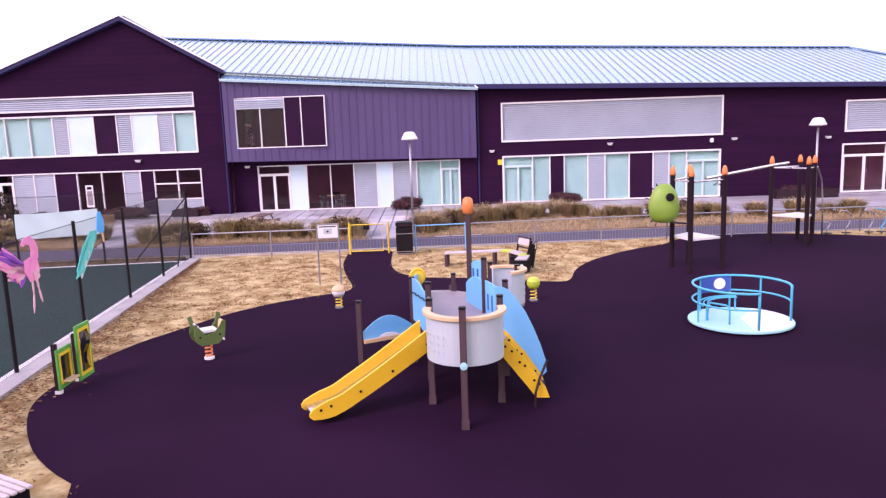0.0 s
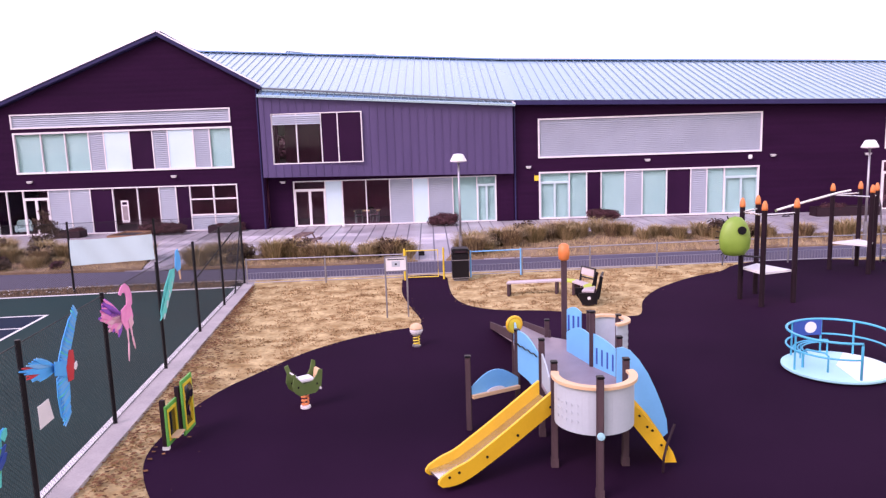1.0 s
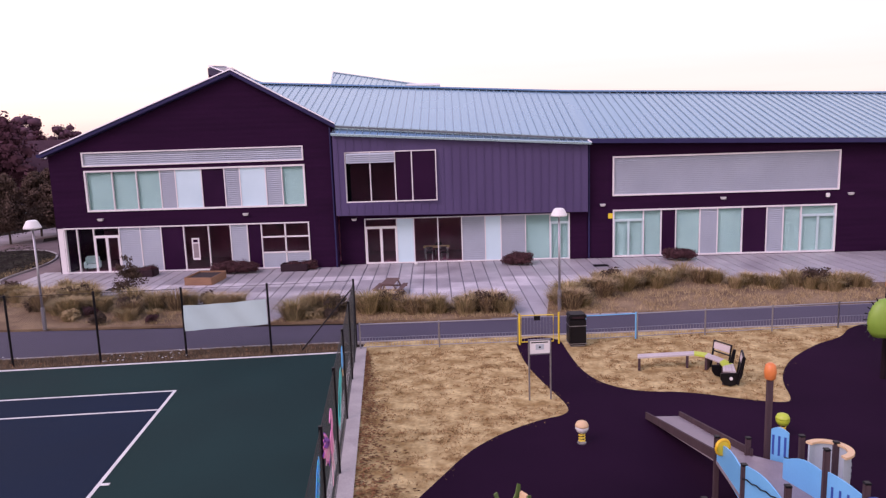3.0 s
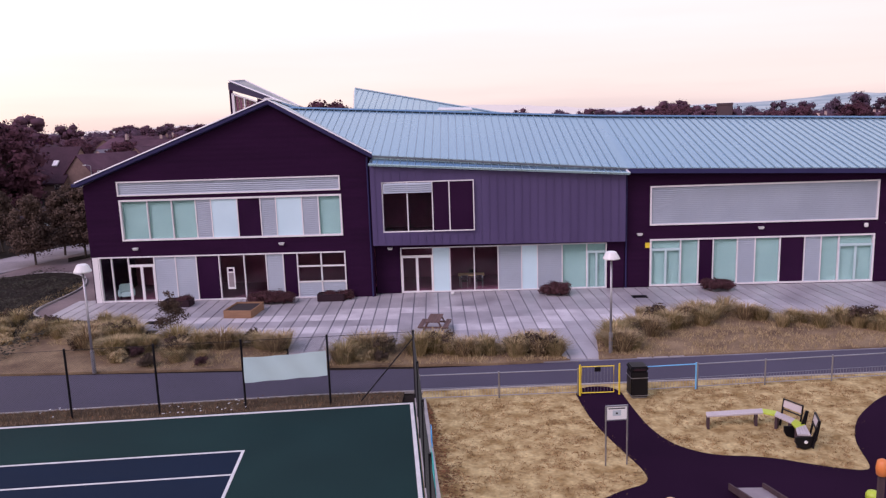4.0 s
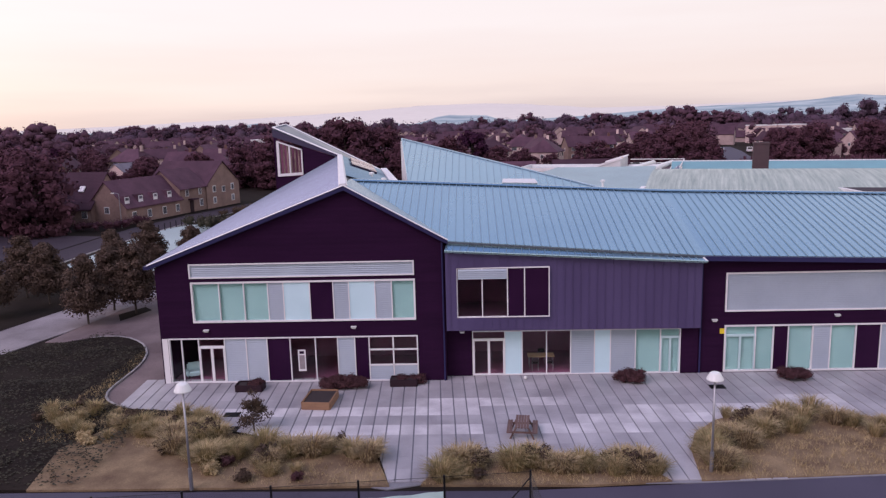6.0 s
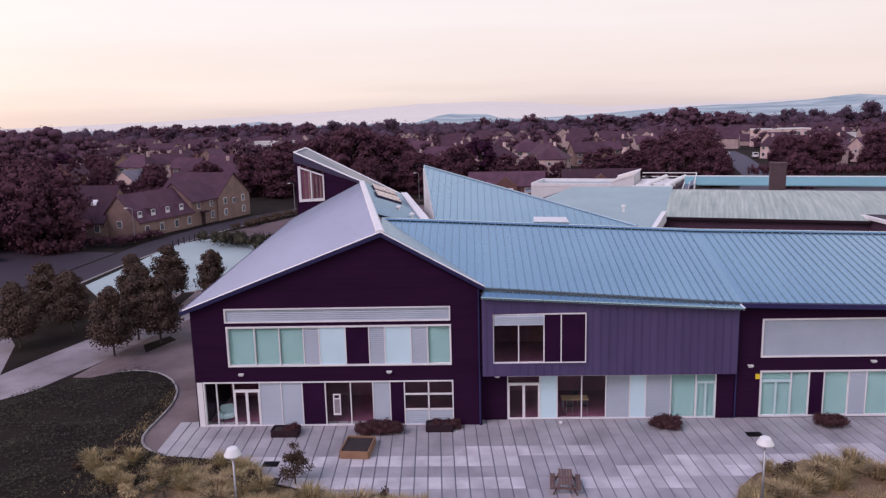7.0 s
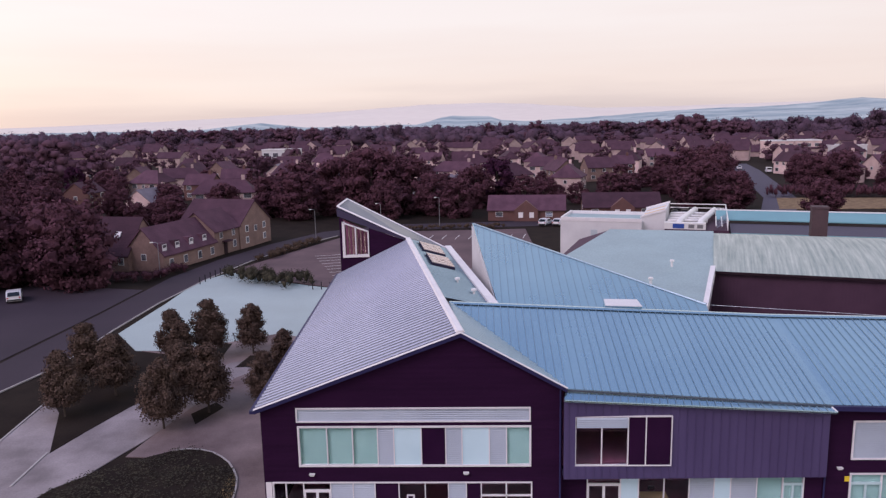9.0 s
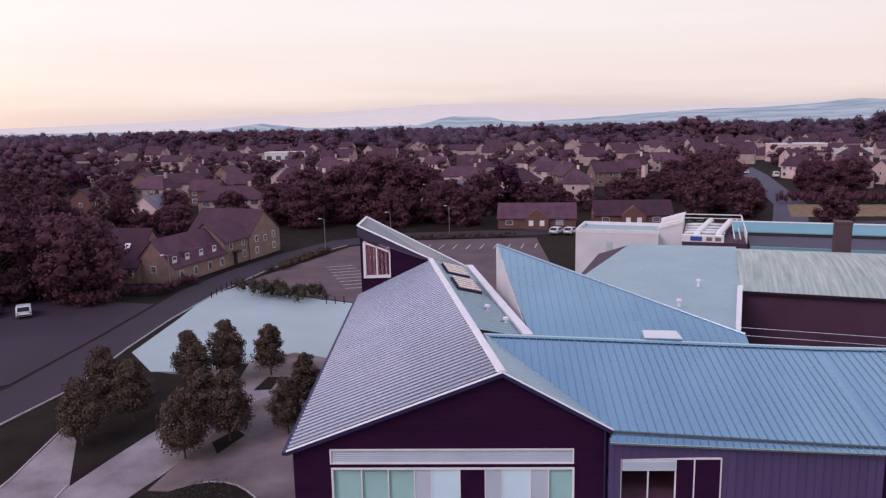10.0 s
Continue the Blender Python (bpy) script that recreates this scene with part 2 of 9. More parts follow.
    "leaf_dark": material("dark_tree_leaves", (0.138, 0.064, 0.084), (0.060, 0.026, 0.038), 0.35, 0.9, island=0.14, spec=0.03),
    # leaf colours of far trees and woods, lifted towards purple to imitate haze
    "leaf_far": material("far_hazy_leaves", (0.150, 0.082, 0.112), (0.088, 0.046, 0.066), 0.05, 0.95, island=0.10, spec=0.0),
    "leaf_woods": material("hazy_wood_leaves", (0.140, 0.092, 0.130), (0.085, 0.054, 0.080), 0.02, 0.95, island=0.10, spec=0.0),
    "leaf_purple": material("copper_tree_leaves", (0.066, 0.024, 0.052), (0.040, 0.014, 0.033), 0.5, 0.9, island=0.15, spec=0.03),
    "shrub": material("shrub_leaves", (0.115, 0.080, 0.056), (0.060, 0.040, 0.032), 2, 0.85, island=0.25, spec=0.1),
    "shrub_red": material("dark_red_shrub_leaves", (0.105, 0.045, 0.050), (0.062, 0.027, 0.032), 2, 0.85, island=0.3, spec=0.2),
    "straw": material("straw_grass_blades", (0.57, 0.45, 0.25), (0.35, 0.255, 0.140), 3, 0.85, island=0.25, spec=0.05),
    "grass_blade": material("green_grass_blades", (0.36, 0.30, 0.140), (0.205, 0.160, 0.080), 3, 0.85, island=0.25, spec=0.05),
    "brown_blade": material("brown_grass_blades", (0.300, 0.220, 0.140), (0.160, 0.108, 0.074), 3, 0.9, island=0.3, spec=0.05),
    "verge": material("brown_verge_grass", (0.150, 0.108, 0.066), (0.070, 0.048, 0.034), 0.9, 0.95, bump=0.03, fine=12, spec=0.05, grain=0.5),
    "ivy": material("dark_ground_cover_leaves", (0.062, 0.056, 0.034), (0.026, 0.023, 0.017), 0.7, 0.8, island=0.35, spec=0.2),
    "bark": material("bark", (0.10, 0.075, 0.06), (0.06, 0.045, 0.04), 4, 0.9, bump=0.01),
    "stone_wall": material("buff_stone_wall", (0.285, 0.190, 0.162), (0.185, 0.117, 0.103), 0.8, 0.85, bump=0.01, fine=6, vary=0.12),
    "brick_wall": material("red_brick_wall", (0.165, 0.080, 0.070), (0.115, 0.054, 0.050), 0.8, 0.85, bump=0.006, fine=9),
    "render_wall": material("pale_render_wall", (0.70, 0.52, 0.49), (0.46, 0.33, 0.32), 0.4, 0.85, bump=0.004, fine=6, vary=0.35),
    "roof_tile": material("brown_roof_tiles", (0.118, 0.058, 0.084), (0.066, 0.031, 0.048), 0.5, 0.85, bump=0.02, fine=5, vary=0.35, waves=("Z", 0.22, 0.02), spec=0.2),
    # greyer copy of the tiles: sky light is put into the colour
    "tile_sky_lit": material("sky_lit_roof_tiles", (0.190, 0.165, 0.205), (0.115, 0.098, 0.128), 0.5, 0.6, bump=0.02, fine=5, vary=0.35, waves=("Z", 0.22, 0.02), spec=0.35),
    "hall_roof": material("weathered_hall_roof", (0.58, 0.64, 0.56), (0.23, 0.30, 0.27), 0.42, 0.6, metal=0.15, fine=3.5, stretch=(7.0, 0.30, 0.30), stain=0.24, turn=-17.8),
    "hall_flat": material("grey_membrane_roof", (0.35, 0.48, 0.49), (0.27, 0.38, 0.40), 0.25, 0.6, fine=5),
    "teal_roof": material("pale_teal_roof", (0.20, 0.44, 0.48), (0.15, 0.35, 0.40), 0.3, 0.5, metal=0.2),
    "white_wall": material("white_rendered_wall", (0.76, 0.76, 0.76), (0.62, 0.62, 0.63), 0.3, 0.7),
    "maroon_wall": material("maroon_cladding", (0.092, 0.046, 0.076), (0.066, 0.032, 0.056), 0.4, 0.7, waves=("X", 0.3, 0.01), spec=0.2),
    "skin_slat": material("bronze_solar_slat", (0.92, 0.80, 0.74), (0.86, 0.68, 0.60), 2, 0.3, metal=0.5),
    "car_white": material("white_car_paint", (0.75, 0.75, 0.77), (0.66, 0.66, 0.68), 1, 0.25, grain=0.08),
    "car_dark": material("dark_car_paint", (0.05, 0.05, 0.07), (0.04, 0.04, 0.055), 1, 0.25, grain=0.08),
    "tyre": material("tyre_rubber", (0.02, 0.02, 0.02), (0.014, 0.014, 0.014), 3, 0.85),
    "dark_glass": material("dark_vehicle_glass", (0.02, 0.022, 0.028), (0.015, 0.017, 0.02), 1, 0.08),
    "house_glass": material("house_window_glass", (0.42, 0.44, 0.48), (0.34, 0.36, 0.40), 0.6, 0.12, metal=0.75, vary=0.4, grain=0.05),
    "mesh_wire": material("green_black_mesh_wire", (0.025, 0.032, 0.030), (0.018, 0.022, 0.02), 2, 0.5, metal=0.3),
    # haze is put into the colours of both hills, palest farthest off
    "hill": material("haze_tinted_hill", (0.54, 0.61, 0.60), (0.31, 0.40, 0.43), 0.014, 1.0, fine=0.06, spec=0.0, stretch=(0.6, 1, 4), stain=0.14),
    "hill_blue": material("haze_tinted_far_hill", (0.80, 0.745, 0.655), (0.76, 0.70, 0.615), 0.003, 1.0, fine=0.02, spec=0.0, grain=0.1),
    "lamp_light": glow("street_lamp_glow", (1.0, 0.45, 0.10), 6.0),
    "lawn_tuft": material("dry_brown_tufts", (0.46, 0.31, 0.145), (0.27, 0.165, 0.075), 2, 0.95, island=0.3, spec=0.05),
    "worn_path": material("worn_pale_path", (0.37, 0.325, 0.335), (0.16, 0.135, 0.14), 0.28, 0.8, bump=0.004, fine=8, stain=0.2),
    "litter": material("fallen_leaves", (0.26, 0.125, 0.055), (0.10, 0.048, 0.026), 3, 0.9, island=0.5, spec=0.1),
    "fascia_dark": material("dark_purple_fascia", (0.030, 0.022, 0.056), (0.024, 0.017, 0.045), 1, 0.6, spec=0.2),
    "curtain": material("brown_curtain", (0.34, 0.22, 0.20), (0.22, 0.13, 0.12), 2, 0.9),
    "stack_brick": material("dark_brown_stack", (0.088, 0.050, 0.056), (0.060, 0.034, 0.040), 1.0, 0.85, bump=0.006, fine=9),
    "dark_fill": material("dark_planter_soil", (0.05, 0.035, 0.035), (0.03, 0.02, 0.022), 3, 0.95, bump=0.01),
}


# ---- mesh helpers ----
def part(name, bm, mat, parent=None, label="", smooth=False):
    me = bpy.data.meshes.new(name)
    bmesh.ops.recalc_face_normals(bm, faces=bm.faces[:])
    bm.to_mesh(me)
    bm.free()
    me.materials.append(M[mat])
    if smooth:
        me.polygons.foreach_set("use_smooth", [True] * len(me.polygons))
    ob = new(name, me)
    if parent is not None:
        ob.parent = parent
    if label:
        ob["label"] = label
    return ob


def raw(name, verts, faces, mat, parent=None, label="", smooth=False):
    me = bpy.data.meshes.new(name)
    me.from_pydata(verts, [], faces)
    me.materials.append(M[mat])
    if smooth:
        me.polygons.foreach_set("use_smooth", [True] * len(me.polygons))
    ob = new(name, me)
    if parent is not None:
        ob.parent = parent
    if label:
        ob["label"] = label
    return ob


def thing(name, label, category, group="", kind=""):
    return tagged(new(name), label, category, group, kind)


def rebase(ob, loc):
    """Moves a thing's origin to its base, its parts staying where they are."""
    ob.location = loc
    for c in ob.children:
        c.location = c.location - Vector(loc)
    return ob


def box(bm, x0, x1, y0, y1, z0, z1):
    v = [bm.verts.new(p) for p in ((x0, y0, z0), (x1, y0, z0), (x1, y1, z0), (x0, y1, z0), (x0, y0, z1), (x1, y0, z1), (x1, y1, z1), (x0, y1, z1))]
    for f in ((0, 3, 2, 1), (4, 5, 6, 7), (0, 1, 5, 4), (1, 2, 6, 5), (2, 3, 7, 6), (3, 0, 4, 7)):
        bm.faces.new([v[i] for i in f])
    return bm


def boxed(x0, x1, y0, y1, z0, z1, bevel=0.0):
    bm = box(bmesh.new(), x0, x1, y0, y1, z0, z1)
    if bevel:
        bmesh.ops.bevel(bm, geom=bm.edges[:], offset=bevel, segments=2, affect="EDGES")
    return bm


def hexa(bm, low, high):
    """A solid between two rings of points with the same count."""
    a = [bm.verts.new(p) for p in low]
    b = [bm.verts.new(p) for p in high]
    n = len(a)
    bm.faces.new(a[::-1])
    bm.faces.new(b)
    for i in range(n):
        bm.faces.new((a[i], a[(i + 1) % n], b[(i + 1) % n], b[i]))
    return bm


def slab(pts, z, thick):
    """A flat slab with the outline pts and its top at z."""
    return hexa(bmesh.new(), [(x, y, z - thick) for x, y in pts], [(x, y, z) for x, y in pts])


def plate(pts, thick):
    """A roof plate: a polygon in space, thickened downwards."""
    return hexa(bmesh.new(), [(x, y, z - thick) for x, y, z in pts], pts)


def tube(bm, p0, p1, r0, r1=None, n=10):
    p0, p1 = Vector(p0), Vector(p1)
    r1 = r0 if r1 is None else r1
    q = (p1 - p0).to_track_quat("Z", "Y")
    ring = [(math.cos(2 * math.pi * i / n), math.sin(2 * math.pi * i / n)) for i in range(n)]
    return hexa(bm, [p0 + q @ Vector((r0 * c, r0 * s, 0)) for c, s in ring], [p1 + q @ Vector((r1 * c, r1 * s, 0)) for c, s in ring])


def pipe(pts, r, n=8, closed=False):
    """A bent tube along a line of points."""
    bm = bmesh.new()
    pts = [Vector(p) for p in pts]
    rings = []
    m = len(pts)
    for i, p in enumerate(pts):
        a = pts[(i - 1) % m] if closed or i else p
        b = pts[(i + 1) % m] if closed or i < m - 1 else p
        q = (b - a).to_track_quat("Z", "Y")
        rings.append([bm.verts.new(p + q @ Vector((r * math.cos(2 * math.pi * k / n), r * math.sin(2 * math.pi * k / n), 0))) for k in range(n)])
    for i in range(m if closed else m - 1):
        a, b = rings[i], rings[(i + 1) % m]
        for k in range(n):
            bm.faces.new((a[k], a[(k + 1) % n], b[(k + 1) % n], b[k]))
    if not closed:
        bm.faces.new(rings[0][::-1])
        bm.faces.new(rings[-1])
    return bm


def lathe(profile, n=20):
    """A turned solid from (radius, height) pairs."""
    bm = bmesh.new()
    rings = []
    for r, z in profile:
        if r < 1e-4:
            rings.append([bm.verts.new((0, 0, z))])
        else:
            rings.append([bm.verts.new((r * math.cos(2 * math.pi * k / n), r * math.sin(2 * math.pi * k / n), z)) for k in range(n)])
    for a, b in zip(rings, rings[1:]):
        for k in range(n):
            j = (k + 1) % n
            if len(a) == 1 and len(b) == 1:
                continue
            if len(a) == 1:
                bm.faces.new((a[0], b[j], b[k]))
            elif len(b) == 1:
                bm.faces.new((a[k], a[j], b[0]))
            else:
                bm.faces.new((a[k], a[j], b[j], b[k]))
    if len(rings[0]) > 1:
        bm.faces.new(rings[0][::-1])
    if len(rings[-1]) > 1:
        bm.faces.new(rings[-1])
    return bm


def panel(outline, p, u, thick):
    """A board with a 2D outline: first axis along u (horizontal), second axis up, starting at p."""
    p, u = Vector(p), Vector(u).normalized()
    side = Vector((0, 0, 1)).cross(u).normalized() * thick * 0.5
    pts = [p + u * a + Vector((0, 0, b)) for a, b in outline]
    return hexa(bmesh.new(), [q - side for q in pts], [q + side for q in pts])


def moved(bm, m):
    bm.transform(m)
    return bm


def lerp(a, b, f):
    return tuple(x + (y - x) * f for x, y in zip(a, b))


def seam(name, a, b, w, h, mat, parent):
    """A standing seam from a to b on a roof."""
    a, b = Vector(a), Vector(b)
    d = (b - a).normalized()
    s = d.cross(Vector((0, 0, 1))).normalized() * w * 0.5
    up = s.cross(d).normalized() * h
    if up.z < 0:
        up = -up
    return part(name, hexa(bmesh.new(), [a - s, a + s, b + s, b - s], [a - s * 0.6 + up, a + s * 0.6 + up, b + s * 0.6 + up, b - s * 0.6 + up]), mat, parent)


# ---- ground and paved surfaces ----
CA = radians(6.4)
CEX, CEY = Vector((math.cos(CA), math.sin(CA), 0)), Vector((-math.sin(CA), math.cos(CA), 0))
CORNER = Vector((5.15, -16.85, 0))


def court_xy(u, v):
    """A place in the ball court's own directions, from its north-east corner."""
    p = CORNER + CEX * u + CEY * v
    return (p.x, p.y)


def ground_sheet():
    verts, faces = [], []
    xs = [-4500, -2000, -800, -300, -120, -60, -30, 0, 30, 60, 120, 300, 800, 2000, 4500]
    ys = [-400, -120, -60, -30, 0, 30, 60, 120, 240, 480, 900, 2000, 4600]
    for y in ys:
        for x in xs:
            verts.append((x, y, -0.10))
    w = len(xs)
    for j in range(len(ys) - 1):
        for i in range(w - 1):
            faces.append((j * w + i, j * w + i + 1, (j + 1) * w + i + 1, (j + 1) * w + i))
    return tagged(raw("ground", verts, faces, "green_ground"), "dark grassy ground reaching to the horizon", "ground", kind="structure")


ground_sheet()


def surface(name, pts, z, thick, mat, label, category):
    return tagged(part(name, slab(pts, z, thick), mat), label, category, kind="structure")


surface("lawn", [(5.4, -15.76), (9.7, -15.52), (21.8, -14.81), (46, -13.27), (50, -20), (36, -40), (20, -48), (2, -48), (5.0, -24)], -0.02, 0.06, "lawn", "sun-dried straw coloured grass between path and play surface", "lawn")
RUBBER = [(9.2, -38), (10.6, -34.6), (9.3, -33.6), (8.4, -32.4), (7.8, -31.2), (7.75, -30.0), (7.8, -28.9), (8.1, -27.7), (8.5, -26.9), (9.2, -25.4), (9.8, -24.6),
          (10.4, -24.0), (11.2, -23.4), (12.0, -23.05), (12.05, -22.3), (11.65, -20.9), (11.2, -19.0), (11.05, -17.6), (10.95, -15.7), (12.6, -15.6), (12.7, -17.6), (12.85, -19.2),
          (13.1, -20.2), (13.5, -20.9), (14.3, -21.45), (15.7, -21.55), (17.0, -22.2), (18.05, -22.55), (18.35, -22.2), (18.6, -21.0), (18.95, -20.1), (19.6, -19.0),
          (20.3, -18.2), (21.3, -17.2), (22.6, -16.4), (23.4, -15.2), (25.0, -14.4), (27.5, -14.5), (30, -15.6), (33, -17.5), (38, -24), (36, -36), (24, -42)]
for _ in range(2):
    RUBBER = [(p[0] * (1 - f) + q[0] * f, p[1] * (1 - f) + q[1] * f) for p, q in zip(RUBBER, RUBBER[1:] + RUBBER[:1]) for f in (0.25, 0.75)]
surface("play_surface", RUBBER, 0.0, 0.05, "rubber", "dark purplish black rubber crumb play surface", "play surface")
FRONT = [(-46, -22.0), (-10.6, -17.3), (1.25, -15.95), (9.7, -15.47), (21.8, -14.76), (60, -12.3)]
FAR = [(60, -9.3), (23.3, -11.95), (4.9, -13.2), (-13.5, -13.1), (-46, -13.6)]
surface("footpath", FRONT + FAR, -0.012, 0.05, "asphalt", "grey purple asphalt footpath beside the beds", "footpath")
for line in (FRONT,):
    for a, b in zip(line, line[1:]):
        d = (Vector((*b, 0)) - Vector((*a, 0))).normalized()
        s = Vector((-d.y, d.x, 0)) * 0.04
        ring = [(a[0] - s.x, a[1] - s.y), (b[0] - s.x, b[1] - s.y), (b[0] + s.x, b[1] + s.y), (a[0] + s.x, a[1] + s.y)]
        surface("kerb_edging", ring, 0.012, 0.10, "concrete", "narrow pale concrete path edging", "edging")

# ball court with its lines
surface("court_floor", [court_xy(0.0, 0.0), court_xy(-44, 0.0), court_xy(-44, -40), court_xy(0.0, -40)], 0.0, 0.06, "court", "dark green ball court surface", "court")
surface("court_inner_floor", [court_xy(-5.45, -3.25), court_xy(-40, -3.25), court_xy(-40, -36), court_xy(-5.45, -36)], 0.005, 0.02, "court_inner", "dark blue inner playing area of the court", "court")
for (u0, v0, u1, v1) in ((-44, -0.18, -0.05, -0.06), (-0.17, -40, -0.05, -0.18), (-40, -3.25, -5.4, -3.16), (-5.49, -36, -5.4, -3.25), (-40, -4.82, -5.49, -4.74), (-5.4, -9.4, -5.2, -9.3)):
    surface("court_line", [court_xy(u0, v0), court_xy(u1, v0), court_xy(u1, v1), court_xy(u0, v1)], 0.010, 0.012, "line_white", "white painted court line", "line")
surface("court_kerb", [court_xy(0.02, 0.25), court_xy(0.02, -40), court_xy(0.42, -40), court_xy(0.42, 0.25)], 0.05, 0.12, "concrete", "pale concrete kerb along the court fence", "kerb")

# plaza: joint bed below, paving slabs last in the file
surface("plaza_bed", [(-15.4, 0.6), (-15.6, -4.0), (-12.6, -9.0), (-0.4, -13.0), (0.9, -12.6), (12.6, -12.6), (30, -11.4), (48, -10.4), (48, 0.6)], -0.03, 0.05, "paving_joint", "dark joint bed under the pale plaza paving", "paving")

# planting beds in front of the building
BEDS = [
    [(-0.35, -12.75), (-13.0, -12.9), (-22.0, -12.9), (-30, -12.9), (-32, -3), (-30, 4), (-28, 6.6), (-25.5, 8.6), (-24.4, 9.35), (-23.4, 9.65), (-22.4, 9.55), (-21.4, 9.1), (-20.6, 8.45), (-19.8, 7.6), (-19.1, 6.5), (-18.55, 5.4), (-18.2, 4.2), (-17.98, 3.0), (-17.9, 1.8), (-17.88, 0.6), (-17.87, -0.6), (-17.75, -1.6), (-17.45, -2.4), (-17.0, -3.0), (-16.3, -3.6), (-15.4, -4.1), (-11.8, -4.6), (-8.6, -7.2), (-4.6, -8.8), (-1.2, -9.6)],
    [(0.95, -12.7), (1.7, -10.9), (4.2, -9.7), (7.5, -9.9), (10.2, -10.6), (11.3, -12.5), (8, -12.8)],
    [(12.5, -12.5), (12.9, -9.6), (13.6, -7.9), (15.0, -6.4), (17.9, -5.0), (20.6, -5.2), (22.7, -6.2), (26, -7.6), (31, -8.0), (40, -8.2), (50, -7.5), (50, -10.0), (30, -11.3)],
]
for i, b in enumerate(BEDS):
    surface("planting_bed", b, 0.02, 0.10, "soil" if i else "green_ground", "bare brown soil planting bed with dry grasses" if i else "wide dark planting bed with grasses and shrubs", "bed")
surface("bed_soil", [(-0.34, -12.77), (-7, -12.85), (-13.0, -12.93), (-15.6, -12.93), (-16.4, -9.0), (-14.6, -5.6), (-11.9, -4.9), (-8.7, -7.4), (-4.7, -9.0), (-1.3, -9.8)], 0.026, 0.10, "soil", "brown dry soil under the grasses of the wide bed", "soil")

EDGE = BEDS[0][8:26]
for a, c in zip(EDGE, EDGE[1:]):
    d = (Vector((*c, 0)) - Vector((*a, 0))).normalized()
    s = Vector((-d.y, d.x, 0)) * 0.06
    surface("bed_edging", [(a[0] - s.x, a[1] - s.y), (c[0] - s.x, c[1] - s.y), (c[0] + s.x, c[1] + s.y), (a[0] + s.x, a[1] + s.y)], 0.06, 0.12, "concrete", "narrow pale concrete edging round the bed", "edging")

# the west side: paths, forecourt, road, car park
surface("side_paving", [(-15.4, 0.6), (-15.6, -4.2), (-17.6, -3.2), (-19.0, 0), (-20.0, 5.0), (-22.5, 8.2), (-27.4, 8.6), (-25.4, 24.0), (-30, 30), (-37.6, 32.6), (-30, 37), (-18, 41), (-15.2, 30)], -0.035, 0.06, "side_pave", "worn brown grey paving round the side of the building", "paving")
surface("tree_ground", [(-33.2, 9.1), (-32.4, 13.0), (-31.3, 17.5), (-28.6, 24.6), (-30.6, 29.8), (-37.4, 32.0), (-42.0, 38.0), (-43.0, 28), (-40.2, 20.2), (-38.9, 19.2), (-36.6, 16.2)], -0.03, 0.06, "green_ground", "dark planted ground under the young trees", "ground")
surface("pale_path", [(-38.3, 14.6), (-37.4, 4), (-38.5, -6), (-46, -13), (-31, -13), (-30.8, 1.0), (-29.6, 4.3), (-28.7, 6.0), (-27.9, 8.8), (-27.2, 11.0), (-26.7, 13.2), (-25.5, 21.0), (-24.6, 24.4), (-22.6, 27.2), (-23.6, 30.2), (-26.4, 28.4), (-28.4, 24.8), (-31.2, 17.5), (-32.3, 13.0), (-33.1, 9.1), (-36.5, 16.3), (-38.8, 19.2)], -0.026, 0.06, "worn_path", "pale worn path under the young trees", "path")
for line in (((-39.0, 19.4), (-37.9, 10.3), (-37.7, 3.0)), ((-33.3, 9.2), (-32.9, 4.3))):
    for a, c in zip(line, line[1:]):
        surface("path_edging", [(a[0] - 0.07, a[1]), (c[0] - 0.07, c[1]), (c[0] + 0.07, c[1]), (a[0] + 0.07, a[1])], 0.03, 0.1, "concrete", "narrow pale concrete path edging", "edging")
# three thin dark strips laid flat beside young trees
for ring in ([(-29.0, 28.8), (-29.6, 34.4), (-28.3, 34.6), (-27.8, 29.2)], [(-25.6, 27.0), (-25.2, 30.6), (-23.9, 30.5), (-24.0, 27.2)], [(-25.6, 16.0), (-24.4, 18.4), (-23.4, 17.3), (-24.5, 14.0)]):
    surface("tree_side_strip", ring, -0.018, 0.04, "green_ground", "dark flat strip beside a young tree", "soil")
surface("forecourt", [(-42.4, 38.6), (-42.5, 45), (-42.6, 52.1), (-43.0, 60), (-42.6, 66), (-40.8, 70.0), (-38.6, 70.9), (-36, 67.5), (-26, 61.3), (-15.5, 56.5), (-15.5, 33.5), (-24.3, 38.1), (-29.8, 34.4), (-34.9, 32.3), (-37.6, 32.4)], -0.020, 0.06, "forecourt", "pale concrete forecourt with a curved edge", "forecourt")
ROAD = [(-62, -10), (-54, 10), (-49.5, 28), (-48.8, 46), (-48.6, 68), (-46.0, 82), (-41, 98), (-34, 112), (-20, 121), (10, 124), (60, 128), (120, 130)]
ROADR = [(120, 122), (60, 120), (12, 116), (-18, 113.5), (-30, 106), (-36, 94), (-40, 80), (-42.5, 66), (-43.6, 52), (-43.6, 40), (-43, 28), (-47, 8), (-55, -12)]
surface("road", ROAD + ROADR, -0.04, 0.05, "asphalt_road", "dark asphalt road curving behind the building", "road")
surface("verge_yard", [(-64, 20), (-50, 29), (-49.3, 46), (-49.2, 60), (-75, 66), (-85, 30)], -0.05, 0.05, "asphalt_road", "dark asphalt side yard", "yard")
